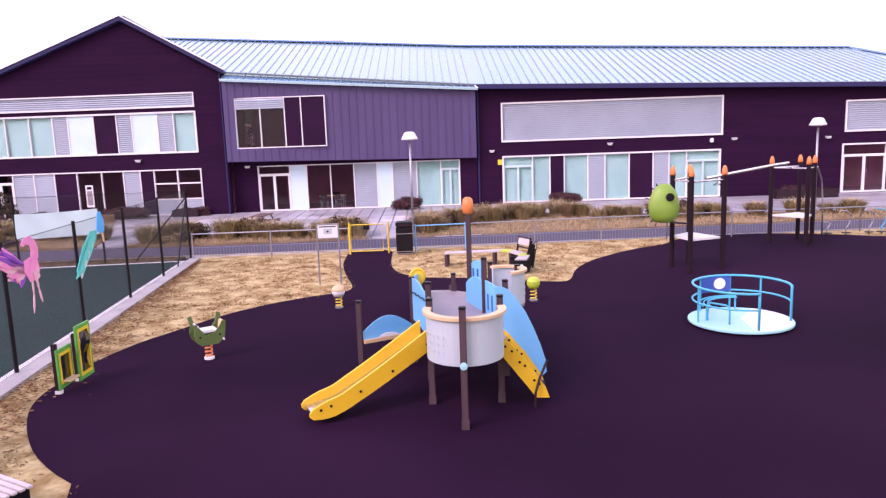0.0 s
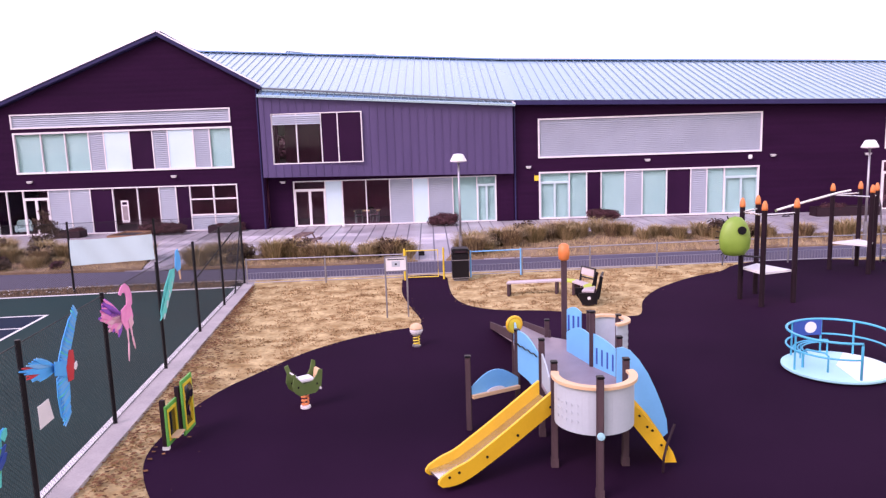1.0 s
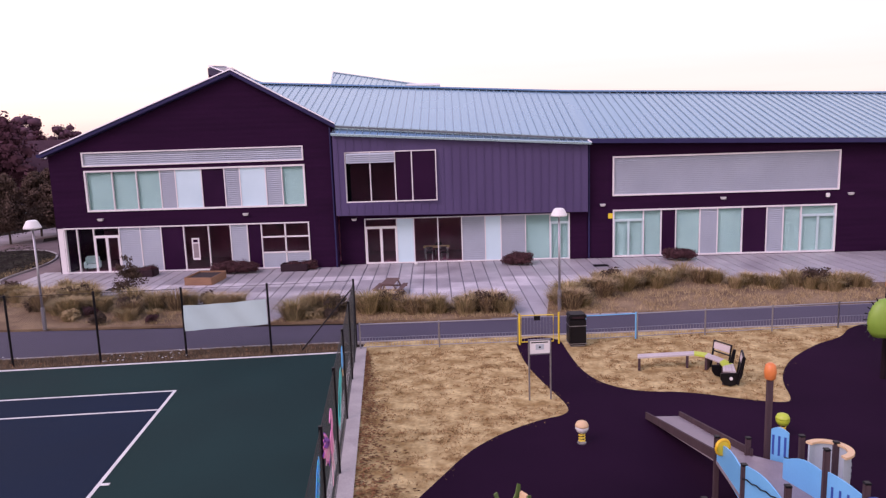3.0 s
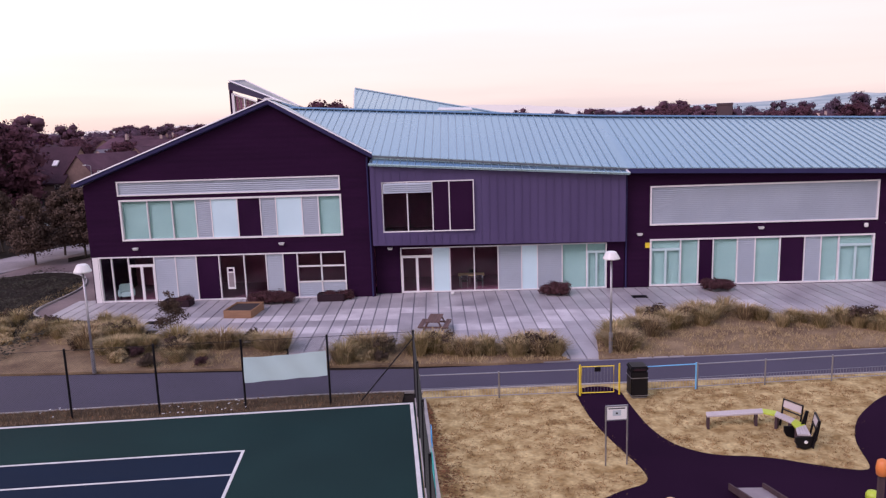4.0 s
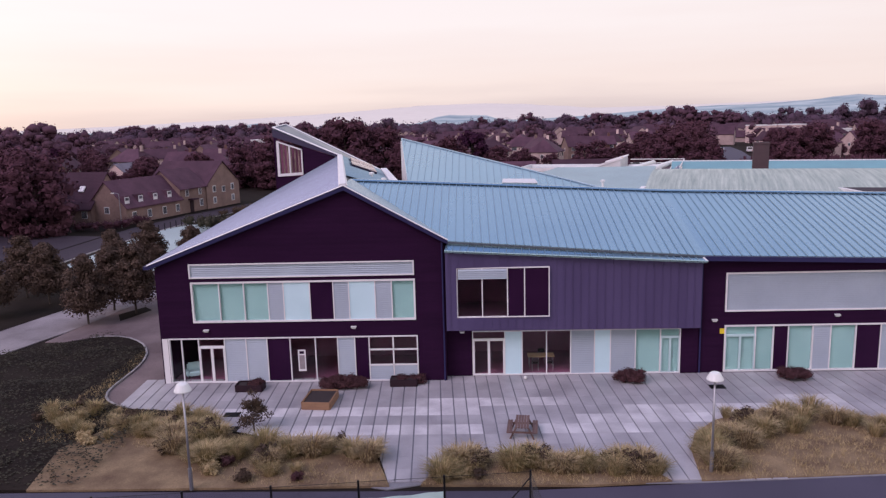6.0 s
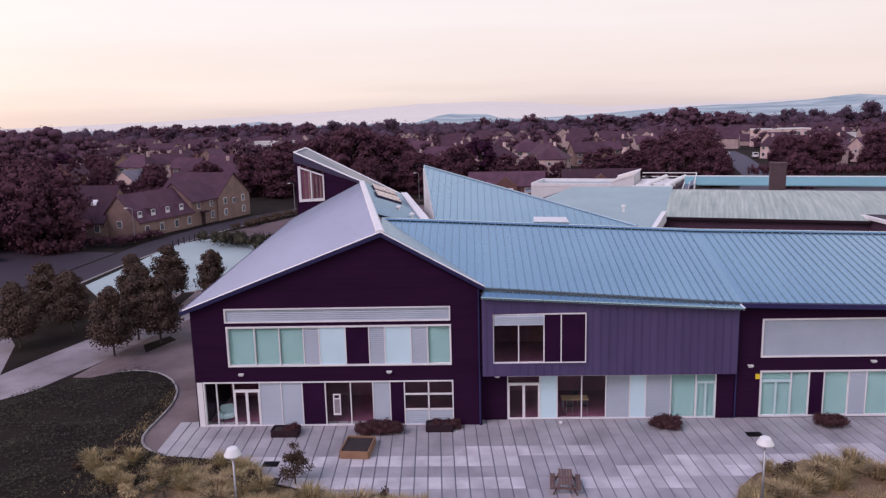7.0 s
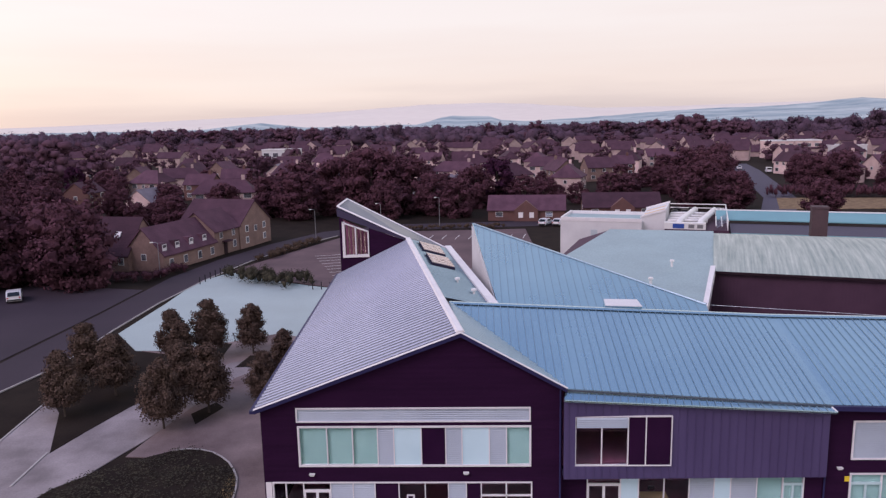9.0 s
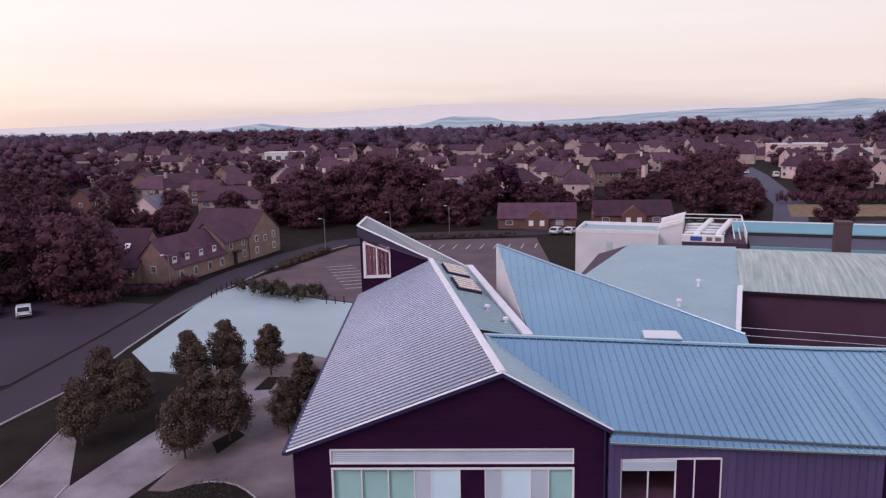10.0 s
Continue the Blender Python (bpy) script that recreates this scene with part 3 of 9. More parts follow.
surface("car_park", [(-38.5, 79), (-40.5, 73.2), (-38.7, 72.9), (-35.8, 68), (-26, 61.8), (-15, 57.2), (8, 60), (8, 112), (-16, 111), (-29, 104)], -0.03, 0.05, "brown_paving", "brown paved car park with white bay lines", "car park")
surface("side_road", [(62, 128), (70, 128), (84, 160), (112, 258), (122, 300), (112, 300), (102, 258), (76, 162)], -0.03, 0.06, "asphalt", "straight grey side road between trees", "road")
surface("playing_field", [(70, 137), (112, 134), (112, 156), (79, 161)], -0.02, 0.06, "soil", "dry yellow brown sports field behind a hedge", "field")
for k in range(8):
    a = lerp((-30, 84, 0), (-24, 68, 0), k / 7)
    surface("bay_line", [(a[0], a[1]), (a[0] + 4.6, a[1] + 1.4), (a[0] + 4.6, a[1] + 1.52), (a[0], a[1] + 0.12)], -0.018, 0.014, "line_white", "white painted parking bay line", "line")
for k in range(12):
    surface("bay_line", [(-22 + 2.6 * k, 100), (-21.88 + 2.6 * k, 100), (-21.0 + 2.6 * k, 105), (-21.12 + 2.6 * k, 105)], -0.018, 0.014, "line_white", "white painted parking bay line", "line")
for i in range(len(ROADR) - 6):
    a, b = ROADR[i + 4], ROADR[i + 5]
    d = (Vector((*b, 0)) - Vector((*a, 0))).normalized()
    s = Vector((-d.y, d.x, 0)) * 0.08
    surface("road_kerb", [(a[0] - s.x, a[1] - s.y), (b[0] - s.x, b[1] - s.y), (b[0] + s.x, b[1] + s.y), (a[0] + s.x, a[1] + s.y)], 0.04, 0.12, "concrete", "pale concrete road kerb", "kerb")


# ---- the building ----
def wall_grid(x_breaks, top, openings, y0, y1, z0=0.0):
    """A wall facing the plaza, from y0 to y1, with openings (x0, x1, z0, z1) through it, its head following top(x)."""
    bm = bmesh.new()
    xs = sorted(set(list(x_breaks) + [v for o in openings for v in o[:2]]))
    for a, b in zip(xs, xs[1:]):
        mid = (a + b) / 2
        z = z0
        for o in sorted((o for o in openings if o[0] <= mid <= o[1]), key=lambda o: o[2]):
            if o[2] > z + 1e-4:
                box(bm, a, b, y0, y1, z, o[2])
            z = o[3]
        ta, tb = top(a), top(b)
        hexa(bm, [(a, y0, z), (b, y0, z), (b, y1, z), (a, y1, z)], [(a, y0, ta), (b, y0, tb), (b, y1, tb), (a, y1, ta)])
    bmesh.ops.remove_doubles(bm, verts=bm.verts[:], dist=0.0005)
    return bm


def frame_bars(bm, x0, x1, z0, z1, y0, y1, t):
    box(bm, x0, x1, y0, y1, z0, z0 + t)
    box(bm, x0, x1, y0, y1, z1 - t, z1)
    box(bm, x0, x0 + t, y0, y1, z0 + t, z1 - t)
    box(bm, x1 - t, x1, y0, y1, z0 + t, z1 - t)


def louvre_bm(x0, x1, z0, z1, y, pitch=0.11):
    bm = bmesh.new()
    n = max(2, int((z1 - z0) / pitch))
    for i in range(n):
        z = z0 + (z1 - z0) * i / n
        h = (z1 - z0) / n
        hexa(bm, [(x0, y - 0.03, z), (x1, y - 0.03, z), (x1, y + 0.05, z + h * 0.75), (x0, y + 0.05, z + h * 0.75)],
             [(x0, y - 0.03, z + 0.015), (x1, y - 0.03, z + 0.015), (x1, y + 0.05, z + h * 0.75 + 0.015), (x0, y + 0.05, z + h * 0.75 + 0.015)])
    box(bm, x0, x1, y + 0.052, y + 0.07, z0, z1)
    return bm


def window_band(parent, name, x0, x1, z0, z1, y, bays, frame_w=0.10, proud=0.07, mat="trim_white", label=""):
    """A framed band of bays (start, end, kind) set into a wall whose face is at y."""
    bm = bmesh.new()
    frame_bars(bm, x0, x1, z0, z1, y - proud, y + 0.12, frame_w)
    edges = sorted(set(round(v, 3) for b in bays for v in b[:2]))
    win = part(name, bm, mat, parent, label)
    for e in edges[1:-1]:
        part("mullion", boxed(e - 0.03, e + 0.03, y - 0.02, y + 0.11, z0 + frame_w, z1 - frame_w), mat, win)
    t = frame_w
    for a, b, kind in bays:
        a2, b2 = max(a + 0.03, x0 + t), min(b - 0.03, x1 - t)
        lo, hi = z0 + t, z1 - t
        if kind == "louvre":
            part("louvre_panel", louvre_bm(a2, b2, lo, hi, y + 0.03), "louvre", win, "grey horizontal louvre panel")
        elif kind == "pale":
            part("infill_panel", boxed(a2, b2, y + 0.02, y + 0.07, lo, hi), "panel_pale", win, "pale blue white infill panel")
        elif kind == "dark":
            part("infill_panel", boxed(a2, b2, y + 0.03, y + 0.08, lo, hi), "panel_dark", win, "very dark infill panel")
        elif kind in ("blind", "glass"):
            p = part("pane", boxed(a2, b2, y + 0.05, y + 0.062, lo, hi), "glass", win, "glass pane")
            p.visible_shadow = False
            if kind == "blind":
                part("blind", boxed(a2, b2, y + 0.12, y + 0.13, lo, hi), "blind", win, "drawn pale green blind")
        elif kind in ("door", "blind_door", "single_door"):
            leaf_top = min(hi, z0 + 2.15)
            fb = bmesh.new()
            if hi - leaf_top > 0.12:
                box(fb, a2, b2, y - 0.01, y + 0.09, leaf_top, leaf_top + 0.07)
                p = part("transom_pane", boxed(a2, b2, y + 0.05, y + 0.062, leaf_top + 0.07, hi), "glass", win, "glass pane")
                p.visible_shadow = False
            n = 1 if kind == "single_door" else 2
            w = (b2 - a2) / n
            for k in range(n):
                frame_bars(fb, a2 + k * w, a2 + (k + 1) * w, z0 + 0.01, leaf_top, y - 0.03, y + 0.05, 0.055 if kind == "blind_door" else 0.075)
                p = part("door_pane", boxed(a2 + k * w + 0.09, a2 + (k + 1) * w - 0.09, y + 0.01, y + 0.022, z0 + 0.1, leaf_top - 0.09), "glass", win, "glass door pane")
                p.visible_shadow = False
            part("door_leaf_frame", fb, "banner_blue" if kind == "blind_door" else "trim_white", win, "pale framed glazed door leaves")
            hx = (a2 + b2) / 2 + (0.12 if n == 2 else w * 0.35)
            part("door_handle", pipe([(hx, y - 0.03, z0 + 0.9), (hx, y - 0.09, z0 + 0.92), (hx, y - 0.09, z0 + 1.3), (hx, y - 0.03, z0 + 1.32)], 0.015, 6), "steel", win, "steel pull handle")
            if kind == "blind_door":
                part("blind", boxed(a2, b2, y + 0.12, y + 0.13, lo, hi), "blind", win, "drawn pale green blind")
        elif kind == "grid":
            mid, third = (a2 + b2) / 2, lo + (hi - lo) * 0.34
            gb = bmesh.new()
            box(gb, mid - 0.04, mid + 0.04, y - 0.02, y + 0.1, lo, hi)
            box(gb, a2, b2, y - 0.02, y + 0.1, third - 0.04, third + 0.04)
            box(gb, a2, b2, y - 0.02, y + 0.1, lo + (hi - lo) * 0.7 - 0.04, lo + (hi - lo) * 0.7 + 0.04)
            part("glazing_bar", gb, "trim_white", win)
            part("louvre_panel", louvre_bm(a2, b2, lo, third - 0.04, y + 0.03), "louvre", win, "grey horizontal louvre panel")
            p = part("pane", boxed(a2, b2, y + 0.05, y + 0.062, third + 0.04, hi), "glass", win, "glass pane")
            p.visible_shadow = False
    return win


def wall_light(parent, x, y, z):
    bm = bmesh.new()
    hexa(bm, [(x - 0.10, y - 0.14, z), (x + 0.10, y - 0.14, z), (x + 0.10, y, z), (x - 0.10, y, z)], [(x - 0.16, y - 0.2, z + 0.12), (x + 0.16, y - 0.2, z + 0.12), (x + 0.16, y, z + 0.14), (x - 0.16, y, z + 0.14)])
    part("wall_light", bm, "white_plastic", parent, "small white bulkhead wall light")


# gable wing
GX0, GX1, GAX = -14.95, 1.70, -3.77
GE0, GE1, GAZ = 7.05, 8.22, 11.28
GY = -0.30


def gable_top(x):
    return GE0 + (GAZ - GE0) * (x - GX0) / (GAX - GX0) if x < GAX else GAZ + (GE1 - GAZ) * (x - GAX) / (GX1 - GAX)


def gable_wing():
    b = thing("gable_building", "two-storey gabled building with dark cladding and grey metal roof", "building")
    ops = [(-12.96, -0.03, 6.28, 7.12), (-12.92, 0.0, 3.66, 6.06), (-14.5, 0.06, 0.03, 2.74)]
    part("front_wall", wall_grid([GX0, GAX, GX1], lambda x: gable_top(x) - 0.12, ops, GY, GY + 0.3), "cladding", b, "dark purple brown clad gable wall")
    side = hexa(bmesh.new(), [(GX0, GY + 0.3, 0), (GX0 + 0.3, GY + 0.3, 0), (-15.15, 29.0, 0), (-15.45, 29.0, 0)], [(GX0, GY + 0.3, 6.9), (GX0 + 0.3, GY + 0.3, 6.9), (-15.15, 29.0, 8.2), (-15.45, 29.0, 8.2)])
    part("side_wall", side, "cladding", b)
    back = hexa(bmesh.new(), [(-15.4, 28.7, 0), (-5.8, 28.7, 0), (-5.8, 29, 0), (-15.4, 29, 0)], [(-15.4, 28.7, 8.2), (-5.8, 28.7, 10.0), (-5.8, 29, 10.0), (-15.4, 29, 8.2)])
    part("back_wall", back, "cladding", b)
    inner = bmesh.new()
    box(inner, -14.6, 1.4, 4.5, 4.7, 0, 7)
    box(inner, -14.6, 1.4, 0.1, 4.5, 3.0, 3.3)
    box(inner, -14.6, 1.4, 0.1, 4.5, 6.6, 6.8)
    box(inner, -14.6, 1.4, 0.1, 4.5, -0.02, 0.0)
    part("interior_wall", inner, "interior", b)
    window_band(b, "high_louvre", -12.96, -0.03, 6.28, 7.12, GY, [(-12.96, -0.03, "louvre")], 0.075, label="white framed long grey louvre band")
    window_band(b, "upper_window_band", -12.92, 0.0, 3.66, 6.06, GY, [(-12.92, -11.3, "blind"), (-11.3, -9.87, "blind"), (-9.87, -8.47, "blind"), (-8.47, -7.57, "louvre"), (-7.57, -6.05, "pale"), (-6.05, -4.70, "dark"), (-4.70, -3.80, "louvre"), (-3.80, -2.30, "pale"), (-2.30, -1.35, "louvre"), (-1.35, 0.0, "blind")], 0.10, label="white framed band of windows, panels and louvres")
    window_band(b, "ground_window_band", -14.5, 0.06, 0.03, 2.74, GY, [(-14.5, -13.75, "glass"), (-13.75, -12.75, "glass"), (-12.75, -11.22, "door"), (-11.22, -9.95, "louvre"), (-9.95, -8.72, "louvre"), (-8.72, -7.37, "dark"), (-7.37, -5.9, "glass"), (-5.9, -4.6, "glass"), (-4.6, -3.6, "louvre"), (-3.6, -2.77, "dark"), (-2.77, 0.06, "grid")], 0.07, label="white framed ground floor glazing with door")
    nt = part("notice", boxed(-6.95, -6.5, GY + 0.02, GY + 0.04, 0.65, 1.95), "trim_white", b, "tall framed notice in the window")
    part("notice_sheet", boxed(-6.88, -6.57, GY + 0.012, GY + 0.02, 0.78, 1.62), "deck_dark", nt, "dim printed sheet")
    part("notice_head", boxed(-6.86, -6.59, GY + 0.012, GY + 0.02, 1.70, 1.86), "panel_dark", nt)
    part("corner_post", boxed(-14.88, -14.55, GY - 0.02, GY + 0.05, 0.0, 2.72), "trim_white", b)
    for x, z in ((-12.2, 3.12), (-3.6, 3.2)):
        wall_light(b, x, GY, z)
    part("downpipe", tube(bmesh.new(), (1.58, GY - 0.07, 0), (1.58, GY - 0.07, 8.1), 0.05), "trim_blue", b, "dark blue downpipe")
    # roof planes
    f = -0.62
    A, E, R = (-3.77, f, 11.42), (-15.2, f, 7.12), (1.92, f, 8.26)
    AB, EB = (-8.96, 28.15, 11.86), (-15.75, 29.3, 8.45)
    bm = bmesh.new()
    n = 14
    top = [[lerp(lerp(E, EB, j / n), lerp(A, AB, j / n), i / 6) for i in range(7)] for j in range(n + 1)]
    vt = [[bm.verts.new(p) for p in row] for row in top]
    vb = [[bm.verts.new((p[0], p[1], p[2] - 0.22)) for p in row] for row in top]
    for j in range(n):
        for i in range(6):
            bm.faces.new((vt[j][i], vt[j][i + 1], vt[j + 1][i + 1], vt[j + 1][i]))
            bm.faces.new((vb[j][i], vb[j + 1][i], vb[j + 1][i + 1], vb[j][i + 1]))
    for j in range(n):
        bm.faces.new((vt[j][0], vt[j + 1][0], vb[j + 1][0], vb[j][0]))
        bm.faces.new((vt[j][6], vb[j][6], vb[j + 1][6], vt[j + 1][6]))
    for i in range(6):
        bm.faces.new((vt[0][i], vb[0][i], vb[0][i + 1], vt[0][i + 1]))
        bm.faces.new((vt[n][i], vt[n][i + 1], vb[n][i + 1], vb[n][i]))
    part("west_roof", bm, "roof_trough_shade", b, "pale grey standing-seam roof slope")
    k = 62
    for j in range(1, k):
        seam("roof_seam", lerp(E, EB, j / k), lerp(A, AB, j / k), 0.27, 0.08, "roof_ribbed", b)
    V = (-4.6, 6.9, 11.2)
    part("east_roof_front", plate([A, R, V, lerp(A, AB, 0.255)], 0.2), "roof_trough_shade", b)
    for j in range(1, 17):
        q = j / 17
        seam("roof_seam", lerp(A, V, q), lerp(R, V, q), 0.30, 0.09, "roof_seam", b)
    S0, D = (-1.7, 9.2, 10.15), (-5.5, 33.2, 9.95)
    T1, T2 = (-15.9, 30.9, 14.62), (-15.6, 34.9, 14.9)
    part("east_roof_rear", plate([lerp(A, AB, 0.255), V, S0, D, AB], 0.2), "roof_trough_shade", b)
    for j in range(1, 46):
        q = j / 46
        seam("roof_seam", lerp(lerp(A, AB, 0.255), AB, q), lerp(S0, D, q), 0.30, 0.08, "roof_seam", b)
    # raised rooflight: the east slope carried on upwards past the ridge
    part("monitor_roof", plate([AB, D, T2, T1], 0.28), "roof_ribbed", b, "pale metal roof of the raised rooflight")
    low = [(p[0], p[1], p[2] - 0.29) for p in (AB, D, T2, T1)]
    part("monitor_soffit", plate(low, 0.03), "fascia_dark", b, "dark underside of the raised rooflight")
    for j in range(1, 7):
        q = j / 7
        seam("roof_seam", lerp(AB, D, q), lerp(T1, T2, q), 0.05, 0.04, "roof_ribbed", b)
    up = lambda p, z: (p[0], p[1], p[2] + z)
    for a, c in ((T1, T2), (T1, AB), (T2, D)):
        seam("monitor_verge", up(a, 0.0), up(c, 0.0), 0.26, 0.08, "trim_white", b)
    part("monitor_fascia", hexa(bmesh.new(), [(-15.85, 30.3, 13.75), (-9.2, 28.0, 11.75), (-9.2, 28.3, 11.75), (-15.85, 30.6, 13.75)], [(-15.95, 30.6, 14.45), (-8.9, 28.0, 11.85), (-8.9, 28.3, 11.85), (-15.95, 30.9, 14.45)]), "fascia_dark", b, "dark fascia of the raised rooflight")
    wb = [(-15.5, 29.35), (-9.1, 28.2)]
    z_at = lambda q: 13.7 - 2.1 * q
    bm = bmesh.new()
    steps = [0.0, 0.05, 0.44, 1.0]
    for q0, q1 in zip(steps, steps[1:]):
        p0, p1 = lerp(wb[0], wb[1], q0), lerp(wb[0], wb[1], q1)
        spans = [(8.2, 9.95 + 0.3 * q0), ] if q0 == 0.05 else [(8.2, None)]
        for lo, hi in spans:
            h0, h1 = (hi, hi) if hi else (z_at(q0), z_at(q1))
            hexa(bm, [(p0[0], p0[1], lo), (p1[0], p1[1], lo), (p1[0], p1[1] + 0.25, lo), (p0[0], p0[1] + 0.25, lo)], [(p0[0], p0[1], h0), (p1[0], p1[1], h1), (p1[0], p1[1] + 0.25, h1), (p0[0], p0[1] + 0.25, h0)])
    part("monitor_wall", bm, "cladding", b, "dark clad wall under the raised rooflight")
    p0, p1 = lerp(wb[0], wb[1], 0.04), lerp(wb[0], wb[1], 0.44)
    wbm = bmesh.new()
    y_of = lambda x: p0[1] + (p1[1] - p0[1]) * (x - p0[0]) / (p1[0] - p0[0])
    def bar(xa, xb, za, zb, zc, zd):
        hexa(wbm, [(xa, y_of(xa) - 0.12, za), (xb, y_of(xb) - 0.12, zb), (xb, y_of(xb) + 0.1, zb), (xa, y_of(xa) + 0.1, za)], [(xa, y_of(xa) - 0.12, zc), (xb, y_of(xb) - 0.12, zd), (xb, y_of(xb) + 0.1, zd), (xa, y_of(xa) + 0.1, zc)])
    zt = lambda x: z_at(0.04 + 0.40 * (x - p0[0]) / (p1[0] - p0[0])) - 0.25
    bar(p0[0], p1[0], 9.95, 10.1, 10.2, 10.35)
    bar(p0[0], p0[0] + 0.25, 10.2, 10.2, zt(p0[0]), zt(p0[0]))
    bar(p1[0] - 0.12, p1[0], 10.3, 10.3, zt(p1[0]), zt(p1[0]))
    mx = (p0[0] + p1[0]) / 2
    bar(mx - 0.06, mx + 0.06, 10.2, 10.2, zt(mx), zt(mx))
    bar(p0[0], p1[0], zt(p0[0]) - 0.12, zt(p1[0]) - 0.12, zt(p0[0]), zt(p1[0]))
    mw = part("clerestory_window", wbm, "trim_white", b, "white framed high window in the raised rooflight")
    gb = hexa(bmesh.new(), [(p0[0], p0[1], 10.1), (p1[0], p1[1], 10.2), (p1[0], p1[1] + 0.02, 10.2), (p0[0], p0[1] + 0.02, 10.1)], [(p0[0], p0[1], zt(p0[0])), (p1[0], p1[1], zt(p1[0])), (p1[0], p1[1] + 0.02, zt(p1[0])), (p0[0], p0[1] + 0.02, zt(p0[0]))])
    part("pane", gb, "glass", mw, "glass pane").visible_shadow = False
    for k in range(6):
        xa = p0[0] + 0.15 + (p1[0] - p0[0] - 0.3) * k / 6
        ya = y_of(xa) + 0.3
        part("curtain", boxed(xa, xa + 0.14, ya, ya + 0.04, 10.0, zt(xa) - 0.1), "curtain", mw, "brown hanging curtain strip")
    part("room_wall", hexa(bmesh.new(), [(p0[0] - 0.2, p0[1] + 1.6, 8.6), (p1[0] + 0.6, p1[1] + 1.6, 8.6), (p1[0] + 0.6, p1[1] + 1.7, 8.6), (p0[0] - 0.2, p0[1] + 1.7, 8.6)],
                           [(p0[0] - 0.2, p0[1] + 1.6, 13.4), (p1[0] + 0.6, p1[1] + 1.6, 11.9), (p1[0] + 0.6, p1[1] + 1.7, 11.9), (p0[0] - 0.2, p0[1] + 1.7, 13.4)]), "interior", b)
    # ridge cap, verges, white upstand and roof lights
    seam("ridge_cap", up(A, 0.02), up(AB, 0.02), 0.50, 0.11, "trim_white", b)
    seam("west_verge", up(E, 0.01), up(A, 0.01), 0.16, 0.06, "trim_white", b)
    seam("east_verge", up(A, 0.01), up(R, 0.01), 0.16, 0.06, "trim_white", b)
    for a, c in ((E, A), (A, R)):
        fb = hexa(bmesh.new(), [(a[0], f - 0.03, a[2] - 0.22), (c[0], f - 0.03, c[2] - 0.22), (c[0], f + 0.05, c[2] - 0.22), (a[0], f + 0.05, a[2] - 0.22)], [(a[0], f - 0.03, a[2] - 0.02), (c[0], f - 0.03, c[2] - 0.02), (c[0], f + 0.05, c[2] - 0.02), (a[0], f + 0.05, a[2] - 0.02)])
        part("verge_fascia", fb, "trim_blue", b, "dark blue verge board")
        sb = hexa(bmesh.new(), [(a[0], f + 0.05, a[2] - 0.26), (c[0], f + 0.05, c[2] - 0.26), (c[0], GY + 0.02, c[2] - 0.26), (a[0], GY + 0.02, a[2] - 0.26)], [(a[0], f + 0.05, a[2] - 0.22), (c[0], f + 0.05, c[2] - 0.22), (c[0], GY + 0.02, c[2] - 0.22), (a[0], GY + 0.02, a[2] - 0.22)])
        part("soffit", sb, "trim_blue", b)
    gut = hexa(bmesh.new(), [(-15.45, f, 6.9), (-15.15, f, 6.9), (-15.7, 29.3, 8.25), (-16.0, 29.3, 8.25)], [(-15.45, f, 7.08), (-15.15, f, 7.08), (-15.7, 29.3, 8.42), (-16.0, 29.3, 8.42)])
    part("eaves_gutter", gut, "trim_blue", b, "dark blue eaves gutter")
    ub = hexa(bmesh.new(), [(-1.95, 9.2, 10.0), (-1.35, 9.2, 10.0), (-5.2, 33.2, 9.8), (-5.8, 33.2, 9.8)], [(-1.95, 9.2, 10.5), (-1.35, 9.2, 10.5), (-5.2, 33.2, 10.3), (-5.8, 33.2, 10.3)])
    part("white_upstand", ub, "trim_white", b, "white gutter upstand along the rear slope")
    for q in (0.83, 0.58):
        r, e = lerp(lerp(A, AB, 0.255), AB, q), lerp(S0, D, q)
        c0, c1 = lerp(r, e, 0.22), lerp(r, e, 0.72)
        d = Vector((-5.19, 28.7, 0.4)).normalized() * 2.1
        ring = [Vector(c0) - d, Vector(c1) - d, Vector(c1) + d, Vector(c0) + d]
        lift = Vector((0, 0, 0.28))
        rl = part("roof_light", hexa(bmesh.new(), ring, [p + lift for p in ring]), "fascia_dark", b, "raised roof light with bronze slats")
        for k in range(5):
            a0, a1 = 0.06 + 0.19 * k, 0.155 + 0.19 * k
            ins = [lerp(ring[0], ring[3], a0), lerp(ring[0], ring[3], a1), lerp(ring[1], ring[2], a1), lerp(ring[1], ring[2], a0)]
            ins = [Vector(p) for p in ins]
            part("slat", hexa(bmesh.new(), [p + lift for p in ins], [p + lift * 1.25 for p in ins]), "skin_slat", rl, "bronze reflecting slat")
    for x, y, z in ((-4.2, 14.5, 10.95), (-3.0, 12.0, 10.7)):
        part("roof_vent", moved(lathe([(0.08, 0), (0.08, 0.4), (0.2, 0.42), (0.2, 0.55), (0, 0.62)], 10), Matrix.Translation((x, y, z - 0.4))), "white_plastic", b, "small white roof vent")
    return rebase(b, (-6.6, 14.0, 0))


gable_wing()


